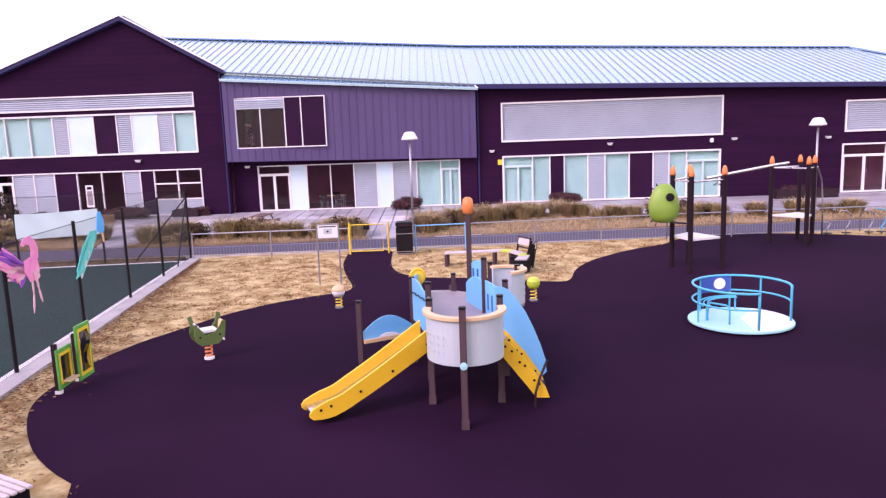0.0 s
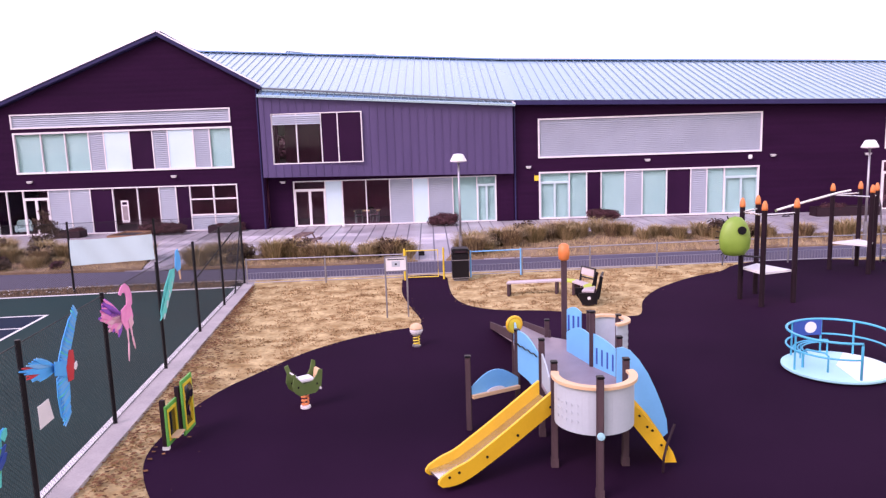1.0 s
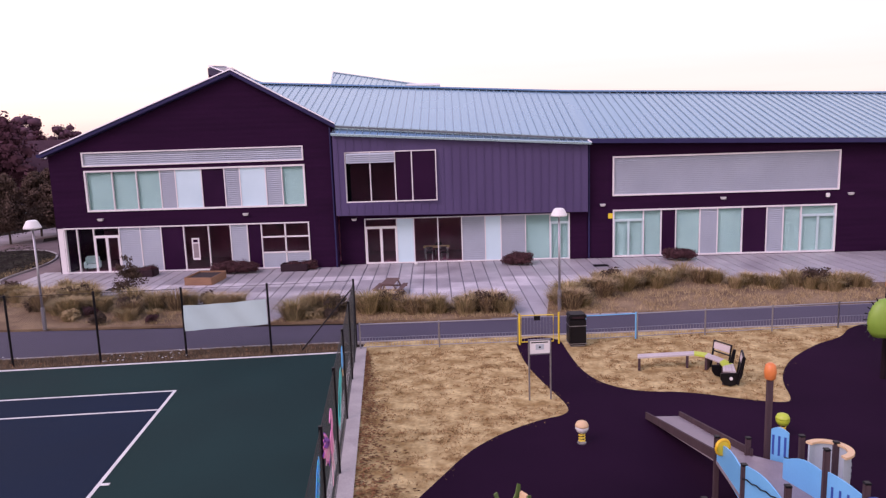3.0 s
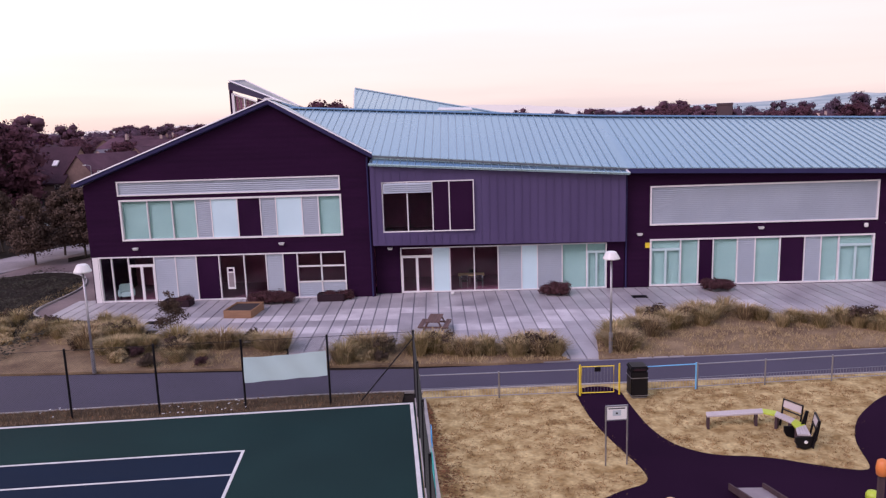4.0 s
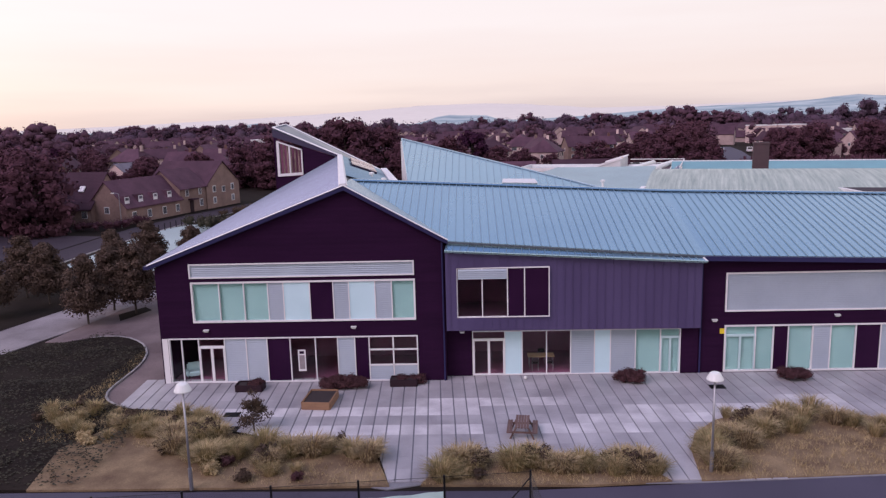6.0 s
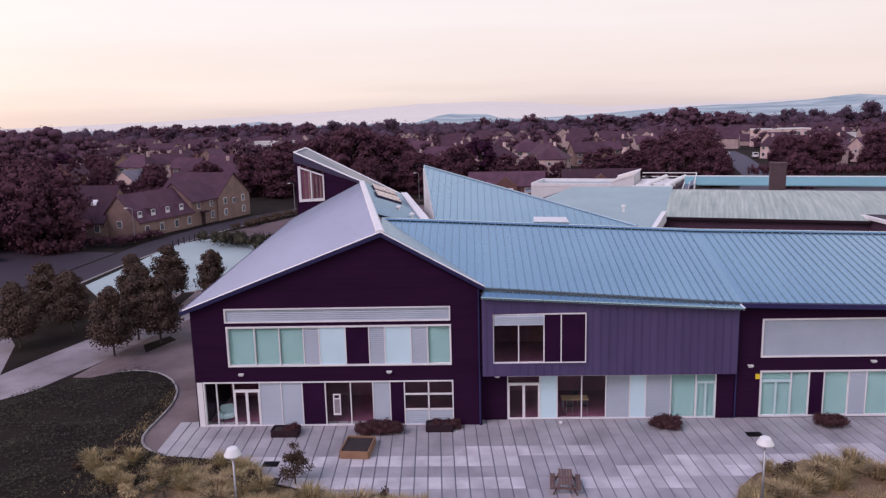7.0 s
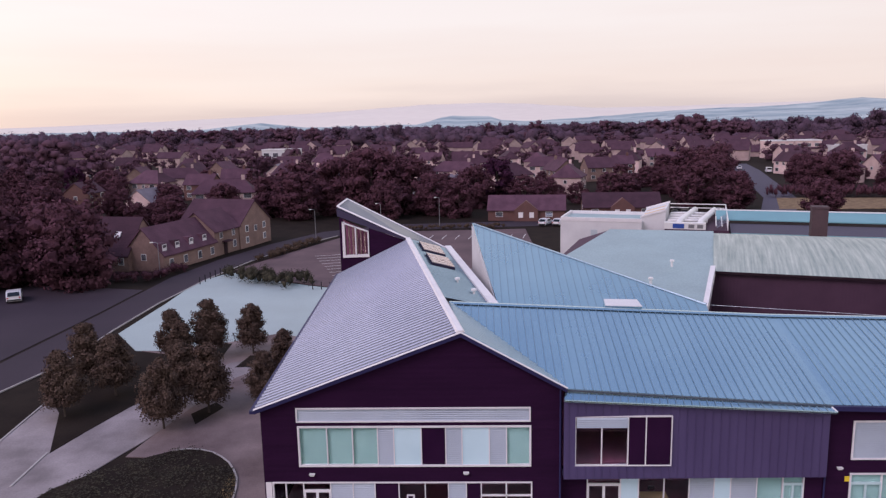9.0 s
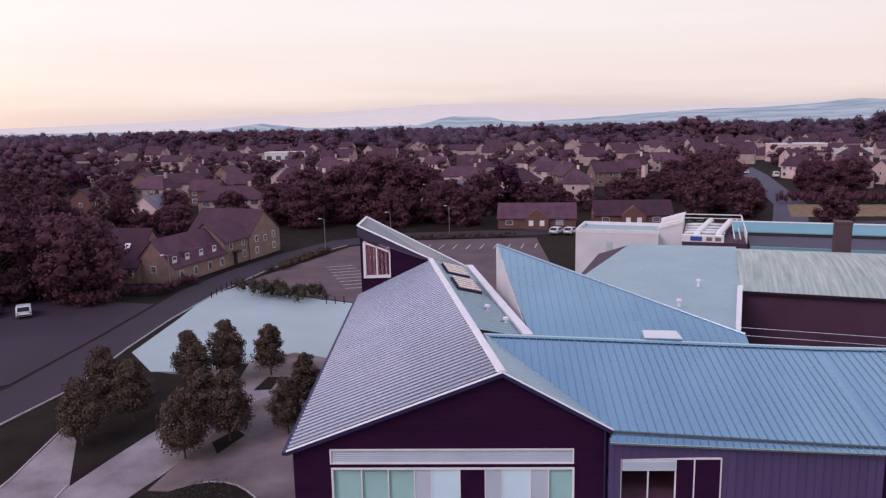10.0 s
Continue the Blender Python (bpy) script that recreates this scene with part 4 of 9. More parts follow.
def ruled(lines, thick):
    """A roof sheet through lines (eaves point, ridge point), with its thickness below."""
    bm = bmesh.new()
    drop = Vector((0, 0, thick))
    rows_ = [[bm.verts.new(Vector(e)), bm.verts.new(Vector(r)), bm.verts.new(Vector(r) - drop), bm.verts.new(Vector(e) - drop)] for e, r in lines]
    for a, c in zip(rows_, rows_[1:]):
        for k in range(4):
            bm.faces.new((a[k], a[(k + 1) % 4], c[(k + 1) % 4], c[k]))
    bm.faces.new(rows_[0])
    bm.faces.new(rows_[-1])
    bmesh.ops.remove_doubles(bm, verts=bm.verts[:], dist=0.002)
    bmesh.ops.recalc_face_normals(bm, faces=bm.faces[:])
    return bm


# main wing with the blue upper box
def main_wing():
    b = thing("main_building", "long two-storey building with dark cladding, blue box and grey metal roof", "building")
    R0, R1, R2 = (-4.6, 6.9, 11.15), (15.8, 7.4, 9.95), (41.4, 8.0, 9.0)
    E0, E1, E2 = (1.88, -0.45, 8.2), (16.3, 0.0, 7.02), (47.5, 0.0, 6.1)
    west = [(lerp(R0, E0, k / 14), lerp(R0, R1, 0.3176 * k / 14)) for k in range(15)] + [(lerp(E0, E1, k / 30), lerp((1.88, 7.06, 10.77), R1, k / 30)) for k in range(1, 31)]
    east = [(lerp(E1, (43.0, 0.0, 6.23), k / 52), lerp(R1, R2, k / 52)) for k in range(53)] + [(E2, R2)]
    for lines in (west, east):
        part("front_roof", ruled(lines, 0.2), "roof_metal", b, "blue grey standing-seam roof slope")
        for e, r in lines[1:-1]:
            seam("roof_seam", e, r, 0.05, 0.05, "roof_seam", b)
    part("hip_roof", plate([E2, (47.5, 16.0, 6.1), R2], 0.2), "roof_metal", b)
    part("rear_roof", plate([(12.2, 7.3, 10.14), R1, R2, (47.5, 16, 6.1), (12.6, 15, 6.4)], 0.2), "roof_metal", b)
    for a, c in ((R0, R1), (R1, R2)):
        seam("ridge_cap", a, c, 0.4, 0.10, "roof_metal", b)
    seam("hip_cap", R2, E2, 0.4, 0.10, "roof_metal", b)
    # fascia and gutter
    for a, c, out, drop, mat, label in ((E0, E1, 0.05, 0.13, "roof_ribbed", "grey metal eaves trim"), (E1, E2, 0.16, 0.30, "trim_blue", "dark blue eaves gutter")):
        fb = hexa(bmesh.new(), [(a[0], a[1] - out, a[2] - drop), (c[0], c[1] - out, c[2] - drop), (c[0], c[1] + 0.05, c[2] - drop), (a[0], a[1] + 0.05, a[2] - drop)],
                  [(a[0], a[1] - out, a[2] - 0.04), (c[0], c[1] - out, c[2] - 0.04), (c[0], c[1] + 0.05, c[2] - 0.04), (a[0], a[1] + 0.05, a[2] - 0.04)])
        part("eaves_gutter", fb, mat, b, label)
    # ground floor wall below the box, and the right wall
    y = 0.42
    ops = [(3.18, 15.2, 0.02, 2.72)]
    part("box_lower_wall", wall_grid([1.71, 16.2], lambda x: 3.2, ops, y, y + 0.25), "cladding", b, "dark purple brown clad wall")
    window_band(b, "ground_window_band", 3.18, 15.2, 0.02, 2.72, y, [(3.18, 5.07, "door"), (5.07, 6.08, "pale"), (6.08, 7.5, "glass"), (7.5, 8.9, "glass"), (8.9, 10.27, "louvre"), (10.27, 11.19, "pale"), (11.19, 12.63, "louvre"), (12.63, 14.06, "blind"), (14.06, 15.2, "blind_door")], 0.06, label="white framed ground floor glazing with door")
    y = 0.48
    eave = lambda x: 7.02 + (6.1 - 7.02) * (x - 16.3) / 31.2 - 0.15
    ops = [(17.68, 30.55, 3.62, 5.9), (17.7, 30.46, 0.03, 2.82), (37.55, 47.0, 3.55, 5.36), (37.45, 47.0, 0.03, 2.88)]
    part("right_wall", wall_grid([16.2, 47.3], eave, ops, y, y + 0.3), "cladding", b, "dark purple brown clad wall")
    window_band(b, "high_louvre", 17.68, 30.55, 3.62, 5.9, y, [(17.68, 30.55, "louvre")], 0.09, label="white framed large grey louvre")
    window_band(b, "high_louvre", 37.55, 47.0, 3.55, 5.36, y, [(37.55, 47.0, "louvre")], 0.09, label="white framed large grey louvre")
    window_band(b, "ground_window_band", 17.7, 30.46, 0.03, 2.82, y, [(17.7, 19.48, "blind_door"), (19.48, 20.5, "blind"), (20.5, 21.34, "dark"), (21.34, 22.73, "blind"), (22.73, 23.73, "louvre"), (23.73, 25.15, "blind"), (25.15, 26.54, "dark"), (26.54, 27.47, "louvre"), (27.47, 28.48, "blind"), (28.48, 30.46, "blind_door")], 0.09, label="white framed ground floor glazing with pale blinds")
    window_band(b, "ground_window_band", 37.45, 47.0, 0.03, 2.88, y, [(37.45, 40.0, "door"), (40.0, 42.0, "glass"), (42, 47, "glass")], 0.09, label="white framed dark ground floor glazing with door")
    for x, z in ((17.1, 3.05), (24.0, 3.25), (31.2, 3.3), (36.6, 3.2)):
        wall_light(b, x, y, z)
    part("sensor", moved(lathe([(0.0, -0.12), (0.1, -0.1), (0.12, 0), (0.1, 0.12), (0, 0.14)], 10), Matrix.Translation((29.9, y - 0.1, 3.32))), "white_plastic", b, "small white wall sensor")
    part("warning_sign", boxed(17.44, 17.70, y - 0.03, y, 2.32, 2.62), "yellow_paint", b, "small yellow wall sign")
    for x in (16.32,):
        part("downpipe", tube(bmesh.new(), (x, y - 0.07, 0), (x, y - 0.07, 6.8), 0.05), "trim_blue", b, "dark blue downpipe")
    inner = bmesh.new()
    box(inner, 1.75, 46.8, 5.0, 5.2, 0, 6.5)
    box(inner, 1.75, 46.8, 0.8, 5.0, 3.0, 3.3)
    box(inner, 1.75, 46.8, 0.8, 5.0, -0.02, 0.0)
    part("interior_wall", inner, "interior", b)
    # blue upper box, its face swinging out towards the gable
    fl, fr = -0.66, 0.02
    fy = lambda x: fl + (fr - fl) * (x - 1.75) / 14.45
    tz = lambda x: 7.72 + (6.86 - 7.72) * (x - 1.75) / 14.45
    bz = lambda x: 3.05 - 0.25 * (x - 1.75) / 14.45
    bm = bmesh.new()
    wx0, wx1, wz0, wz1 = 2.36, 7.58, 3.78, 6.66
    def cell(x0, x1, za, zb, zc, zd):
        hexa(bm, [(x0, fy(x0), za), (x1, fy(x1), zb), (x1, fy(x1) + 0.25, zb), (x0, fy(x0) + 0.25, za)], [(x0, fy(x0), zc), (x1, fy(x1), zd), (x1, fy(x1) + 0.25, zd), (x0, fy(x0) + 0.25, zc)])
    cell(1.75, wx0, bz(1.75), bz(wx0), tz(1.75), tz(wx0))
    cell(wx0, wx1, bz(wx0), bz(wx1), wz0, wz0)
    cell(wx0, wx1, wz1, wz1, tz(wx0), tz(wx1))
    cell(wx1, 16.2, bz(wx1), bz(16.2), tz(wx1), tz(16.2))
    box(bm, 15.95, 16.2, fy(16) + 0.25, 0.48, 2.8, 6.8)
    hexa(bm, [(1.75, fy(1.75) + 0.25, 3.05), (15.95, fy(15.95) + 0.25, 2.8), (15.95, 0.7, 2.8), (1.75, 0.7, 3.05)], [(1.75, fy(1.75) + 0.25, 3.15), (15.95, fy(15.95) + 0.25, 2.9), (15.95, 0.7, 2.9), (1.75, 0.7, 3.15)])
    bmesh.ops.remove_doubles(bm, verts=bm.verts[:], dist=0.0005)
    part("blue_box_wall", bm, "blue_clad", b, "blue grey standing-seam clad upper box")
    x = 2.0
    while x < 16.15:
        lo, hi = bz(x), tz(x)
        spans = [(lo, wz0 - 0.06), (wz1 + 0.06, hi)] if wx0 < x < wx1 else [(lo, hi)]
        for za, zb in spans:
            part("wall_seam", boxed(x - 0.02, x + 0.02, fy(x) - 0.035, fy(x) + 0.02, za, zb), "blue_clad", b)
        x += 0.46
    win = window_band(b, "box_window", wx0, wx1, wz0, wz1, fy(5.0) - 0.05, [(wx0, 3.8, "glass"), (3.8, 5.22, "glass"), (5.22, 6.18, "dark"), (6.18, wx1, "dark")], 0.055, proud=0.03, label="white framed window of the blue box")
    part("louvre_panel", louvre_bm(2.45, 5.19, 6.02, 6.58, fy(4) - 0.06), "louvre", win, "grey horizontal louvre panel")
    # small lean-to roof of the box
    lip = [(1.72, fy(1.75) - 0.24, 7.71), (16.34, fy(16.2) - 0.40, 6.74), (16.16, 0.06, 6.93), (1.85, -0.36, 8.06)]
    part("box_roof", plate(lip, 0.10), "roof_metal", b, "pale metal edge roof of the blue box")
    for j in range(1, 34):
        q = j / 34
        seam("roof_seam", lerp(lip[0], lip[1], q), lerp(lip[3], lip[2], q), 0.05, 0.04, "roof_seam", b)
    seam("box_roof_edge", lip[0], lip[1], 0.06, 0.045, "roof_metal", b)
    seam("box_roof_end", lip[1], lip[2], 0.08, 0.05, "trim_white", b)
    wall_light(b, 2.6, 0.42, 2.62)
    # rear triangular roof rising behind the ridge, with its white end wall
    F0, F1, F2 = (-1.25, 14.0, 9.25), (-2.98, 27.2, 13.3), (12.9, 11.2, 9.75)
    fn = (Vector(F2) - Vector(F0)).cross(Vector(F1) - Vector(F0))
    on_fin = lambda x, y: (x, y, F0[2] - (fn.x * (x - F0[0]) + fn.y * (y - F0[1])) / fn.z)
    B0, B1 = on_fin(-0.9, 11.0), on_fin(12.6, 8.4)
    part("fin_roof", plate([B0, B1, F2, F1, F0], 0.2), "fin_metal", b, "blue grey triangular roof slope rising to a point")
    x = -2.6
    while x < 12.4:
        lo = lerp(F1, F0, (x - F1[0]) / (F0[0] - F1[0])) if x < F0[0] else lerp(F0, B0, (x + 1.25) / 0.35) if x < B0[0] else lerp(B0, B1, (x - B0[0]) / (B1[0] - B0[0]))
        hi = lerp(F1, F2, (x - F1[0]) / (F2[0] - F1[0]))
        seam("roof_seam", (x, lo[1], lo[2]), (x, hi[1], hi[2]), 0.06, 0.05, "roof_seam", b)
        x += 0.55
    seam("fin_edge", F1, F2, 0.20, 0.07, "roof_seam", b)
    seam("fin_edge", F0, F1, 0.16, 0.08, "roof_metal", b)
    ew = hexa(bmesh.new(), [(-1.25, 13.0, 5.5), (-1.0, 13.0, 5.5), (-2.85, 27.1, 5.5), (-3.1, 27.1, 5.5)], [(-1.25, 13.0, 8.85), (-1.0, 13.0, 8.85), (-2.85, 27.1, 13.1), (-3.1, 27.1, 13.1)])
    part("fin_end_wall", ew, "white_wall", b, "white end wall of the pointed roof")
    rw = hexa(bmesh.new(), [(-2.85, 27.1, 0), (12.7, 11.2, 0), (12.5, 11.0, 0), (-2.85, 26.8, 0)], [(-2.85, 27.1, 13.0), (12.7, 11.2, 9.5), (12.5, 11.0, 9.5), (-2.85, 26.8, 13.0)])
    part("rear_wall", rw, "cladding", b)
    sb = bmesh.new()
    hexa(sb, [(5.35, 7.45, 10.2), (7.65, 7.45, 10.1), (7.65, 8.5, 10.1), (5.35, 8.5, 10.2)], [(5.35, 7.45, 10.70), (7.65, 7.45, 10.62), (7.55, 8.5, 10.80), (5.45, 8.5, 10.86)])
    rb = part("rooflight_box", sb, "roof_metal", b, "pale metal box behind the ridge")
    part("rooflight_lid", hexa(bmesh.new(), [(5.33, 7.43, 10.705), (7.67, 7.43, 10.625), (7.57, 8.52, 10.805), (5.43, 8.52, 10.865)], [(5.33, 7.43, 10.74), (7.67, 7.43, 10.66), (7.57, 8.52, 10.84), (5.43, 8.52, 10.90)]), "white_wall", rb, "white sheet lid")
    return rebase(b, (20, 5, 0))


main_wing()


def armchair(x, y, ang):
    s = thing("armchair", "pale grey upholstered armchair behind the glass", "armchair")
    part("seat", boxed(-0.32, 0.32, -0.34, 0.3, 0.16, 0.44, 0.06), "banner_blue", s)
    part("backrest", boxed(-0.4, 0.4, 0.22, 0.42, 0.16, 0.86, 0.08), "banner_blue", s)
    for sx in (-1, 1):
        part("arm", boxed(sx * 0.40 - 0.08, sx * 0.40 + 0.08, -0.34, 0.24, 0.16, 0.6, 0.06), "banner_blue", s)
        for y0 in (-0.26, 0.32):
            part("leg", tube(bmesh.new(), (sx * 0.34, y0, 0), (sx * 0.34, y0, 0.17), 0.025, n=8), "black_metal", s)
    s.matrix_basis = pose(x, y, 0, 0, 0, ang)


armchair(-13.55, 0.75, 25)


def classroom_table(x, y):
    s = thing("classroom_table", "pale topped classroom table behind the glass", "table")
    part("tabletop", boxed(-0.8, 0.8, -0.4, 0.4, 0.70, 0.73, 0.01), "tan", s)
    for sx in (-0.7, 0.7):
        for sy in (-0.32, 0.32):
            part("leg", tube(bmesh.new(), (sx, sy, 0), (sx, sy, 0.70), 0.02, n=8), "grey_metal", s)
    s.matrix_basis = pose(x, y, 0)


def classroom_chair(x, y, ang):
    s = thing("classroom_chair", "dark plastic classroom chair behind the glass", "chair", "classroom chairs")
    part("seat", boxed(-0.21, 0.21, -0.2, 0.2, 0.43, 0.46, 0.01), "brown_post", s)
    part("backrest", boxed(-0.21, 0.21, 0.18, 0.21, 0.58, 0.84, 0.01), "brown_post", s)
    for sx in (-0.18, 0.18):
        part("leg", pipe([(sx, -0.18, 0), (sx, -0.16, 0.43), (sx, 0.17, 0.43), (sx, 0.22, 0.82)], 0.012, 6), "grey_metal", s)
        part("rear_leg", tube(bmesh.new(), (sx, 0.22, 0), (sx, 0.14, 0.43), 0.012, n=6), "grey_metal", s)
    s.matrix_basis = pose(x, y, 0, 0, 0, ang)


classroom_table(7.3, 1.9)
for x, y, a in ((6.9, 1.25, 180), (7.8, 1.3, 170), (7.4, 2.6, 0)):
    classroom_chair(x, y, a)


# ---- play equipment ----
def coil(cx, cy, z0, z1, r, turns, wire, n=60):
    pts = [(cx + r * math.cos(2 * math.pi * turns * i / n), cy + r * math.sin(2 * math.pi * turns * i / n), z0 + (z1 - z0) * i / n) for i in range(n + 1)]
    return pipe(pts, wire, 6)


def play_tower():
    t = thing("play_tower", "play tower with yellow slide, grey balconies and sky blue panels", "play tower")
    Z = 0.98
    posts = [((14.69, -31.73), 1.70), ((15.21, -32.78), 1.80), ((15.80, -31.72), 1.72), ((14.62, -30.55), 1.72), ((14.27, -29.55), 1.62), ((15.96, -30.45), 1.70),
             ((14.32, -27.95), 1.45), ((15.02, -27.75), 1.32), ((15.62, -29.75), 1.98), ((16.30, -28.72), 1.64), ((15.78, -28.45), 1.66)]
    for (x, y), h in posts:
        p = part("post", moved(boxed(-0.05, 0.05, -0.05, 0.05, 0.0, h, 0.012), Matrix.Translation((x, y, 0))), "timber_grey", t, "weathered brown grey square post")
        part("post_cap", moved(boxed(-0.056, 0.056, -0.056, 0.056, h, h + 0.035, 0.01), Matrix.Translation((x, y, 0))), "black_metal", p)
        part("post_shoe", moved(boxed(-0.057, 0.057, -0.057, 0.057, 0.0, 0.14), Matrix.Translation((x, y, 0))), "timber_grey", p, "dark post shoe")
    mast = part("mast", moved(boxed(-0.055, 0.055, -0.055, 0.055, 0, 2.62, 0.012), Matrix.Translation((15.37, -27.85, 0))), "timber_grey", t, "tall weathered mast post")
    part("mast_top", moved(lathe([(0.05, 2.6), (0.105, 2.64), (0.12, 2.78), (0.10, 2.92), (0.05, 2.96), (0, 2.965)], 16), Matrix.Translation((15.37, -27.85, 0))), "orange", mast, "orange plastic mast top", smooth=True)
    lp = part("panel_post", moved(boxed(-0.05, 0.05, -0.05, 0.05, 0, 1.35, 0.012), Matrix.Translation((13.35, -30.24, 0))), "timber_grey", t, "weathered brown grey square post")
    part("post_cap", moved(boxed(-0.056, 0.056, -0.056, 0.056, 1.35, 1.385, 0.01), Matrix.Translation((13.35, -30.24, 0))), "black_metal", lp)
    # decks and ramp
    part("deck", slab([(14.3, -27.9), (15.1, -27.8), (15.62, -28.2), (16.3, -28.8), (15.7, -29.75), (15.95, -30.5), (15.9, -31.6), (15.2, -32.3), (14.7, -31.7), (14.6, -30.5), (14.25, -29.5)], Z, 0.07), "deck_dark", t, "dark grip deck boards")
    part("ramp", hexa(bmesh.new(), [(13.98, -23.5, 0.01), (14.85, -23.5, 0.01), (15.05, -27.8, Z - 0.08), (14.3, -27.9, Z - 0.08)], [(13.98, -23.5, 0.07), (14.85, -23.5, 0.07), (15.05, -27.8, Z - 0.01), (14.3, -27.9, Z - 0.01)]), "deck_dark", t, "dark access ramp")
    for x0, x1 in ((13.95, 14.29), (14.83, 15.04)):
        part("ramp_side", hexa(bmesh.new(), [(x0, -23.5, 0.02), (x0 + 0.05, -23.5, 0.02), (x1 + 0.05, -27.85, Z - 0.05), (x1, -27.85, Z - 0.05)], [(x0, -23.5, 0.2), (x0 + 0.05, -23.5, 0.2), (x1 + 0.05, -27.85, Z + 0.16), (x1, -27.85, Z + 0.16)]), "timber_grey", t, "weathered ramp side board")
    # round balconies
    def balcony(cx, cy, r, a0, a1, z0, z1, name):
        bm = bmesh.new()
        n = 24
        ang = [radians(a0 + (a1 - a0) * i / n) for i in range(n + 1)]
        rings = [[bm.verts.new((cx + q * math.cos(a), cy + q * math.sin(a), z)) for q, z in ((r, z0), (r, z1), (r - 0.03, z1), (r - 0.03, z0))] for a in ang]
        for a, b in zip(rings, rings[1:]):
            for k in range(4):
                bm.faces.new((a[k], a[(k + 1) % 4], b[(k + 1) % 4], b[k]))
        for e in (rings[0], rings[-1]):
            bm.faces.new(e)
        p = part(name, bm, "grey_panel", t, "pale grey curved balcony panel", smooth=False)
        bm = bmesh.new()
        rings = [[bm.verts.new((cx + q * math.cos(a), cy + q * math.sin(a), z)) for q, z in ((r + 0.05, z1), (r + 0.05, z1 + 0.045), (r - 0.07, z1 + 0.045), (r - 0.07, z1))] for a in ang]
        for a, b in zip(rings, rings[1:]):
            for k in range(4):
                bm.faces.new((a[k], a[(k + 1) % 4], b[(k + 1) % 4], b[k]))
        for e in (rings[0], rings[-1]):
            bm.faces.new(e)
        part("rim", bm, "tan", p, "tan balcony rim")
        for i in range(3):
            for j in range(5):
                a = radians(a0 + (a1 - a0) * (0.16 + 0.045 * j))
                c = Vector((cx + (r + 0.003) * math.cos(a), cy + (r + 0.003) * math.sin(a), z0 + 0.18 + 0.12 * i))
                part("raised_dot", tube(bmesh.new(), c, c + Vector((math.cos(a), math.sin(a), 0)) * 0.006, 0.022, n=8), "grey_panel", p)
        return p
    balcony(15.24, -32.1, 0.59, 165, 375, 0.91, 1.60, "front_balcony")
    part("balcony_floor", moved(lathe([(0, 0.92), (0.58, 0.92), (0.58, 0.975), (0, 0.975)], 28), Matrix.Translation((15.24, -32.1, 0))), "deck_dark", t)
    balcony(16.05, -28.95, 0.38, -75, 130, 0.98, 1.60, "rear_balcony")
    part("balcony_floor", moved(lathe([(0, 0.92), (0.37, 0.92), (0.37, 0.975), (0, 0.975)], 28), Matrix.Translation((16.05, -28.95, 0))), "deck_dark", t)
    part("bolt_plate", moved(lathe([(0, 0), (0.055, 0.0), (0.055, 0.03), (0, 0.04)], 14), pose(15.21, -32.84, 0.97, 90, 0, 0)), "cyan_pale", t, "round pale bolt cover")
    # blue side panels
    def side_panel(a, b, h0, h1, bulge, slots, mat="blue", z=Z, low=-0.12):
        a, b = Vector((*a, 0)), Vector((*b, 0))
        L = (b - a).length
        out = [(0.05, low * 0.5), (L * 0.5, low * 0.6), (L - 0.05, low), (L - 0.05, h1)] + [(L - 0.05 - (L - 0.1) * i / 8, h1 + (h0 - h1) * i / 8 + bulge * math.sin(math.pi * i / 8)) for i in range(1, 8)] + [(0.05, h0)]
        p = part("side_panel", panel(out, (a.x, a.y, z), b - a, 0.025), mat, t, "sky blue wavy-topped side panel")
        u = (b - a).normalized()
        s = Vector((-u.y, u.x, 0))
        for k in range(slots):
            q = a + u * (L * (k + 1) / (slots + 1))
            bm = bmesh.new()
            c = [q - u * 0.022 - s * 0.018, q + u * 0.022 - s * 0.018, q + u * 0.022 + s * 0.018, q - u * 0.022 + s * 0.018]
            hexa(bm, [v + Vector((0, 0, z + 0.08)) for v in c], [v + Vector((0, 0, z + min(h0, h1) - 0.1)) for v in c])
            part("slot", bm, "blue_dark", p, "dark slot in the panel")
        return p
    side_panel((14.32, -27.95), (14.27, -29.55), 0.36, 0.52, 0.12, 0)
    side_panel((14.27, -29.55), (14.62, -30.55), 0.66, 0.42, 0.10, 0, low=-0.26)
    part("entry_panel", panel([(0.05, -0.06), (0.62, -0.06), (0.62, 0.30), (0.4, 0.42), (0.05, 0.52)], (14.62, -30.55, Z), (0.09, -1, 0), 0.025), "grey_panel", t, "pale grey slide entry panel")
    side_panel((15.28, -28.75), (15.62, -29.75), 0.38, 0.56, 0.12, 0)
    side_panel((15.62, -29.75), (15.96, -30.45), 0.62, 0.48, 0.03, 4)
    side_panel((15.96, -30.45), (15.98, -31.15), 0.50, 0.60, 0.10, 0, "blue_dark")
    side_panel((15.37, -27.85), (15.72, -28.15), 0.60, 0.60, 0.08, 3)
    wv = pipe([(14.22 + 0.04 * k, -29.62 - 0.105 * k, Z + 0.42 + 0.03 * (k % 2)) for k in range(9)], 0.012, 6)
    part("wave_motif", wv, "black_metal", t, "dark wavy motif on the panel")
    wv = pipe([(15.31 + 0.034 * k, -28.8 - 0.1 * k, Z + 0.42 + 0.03 * (k % 2)) for k in range(9)], 0.012, 6)
    part("wave_motif", wv, "black_metal", t, "dark wavy motif on the panel")
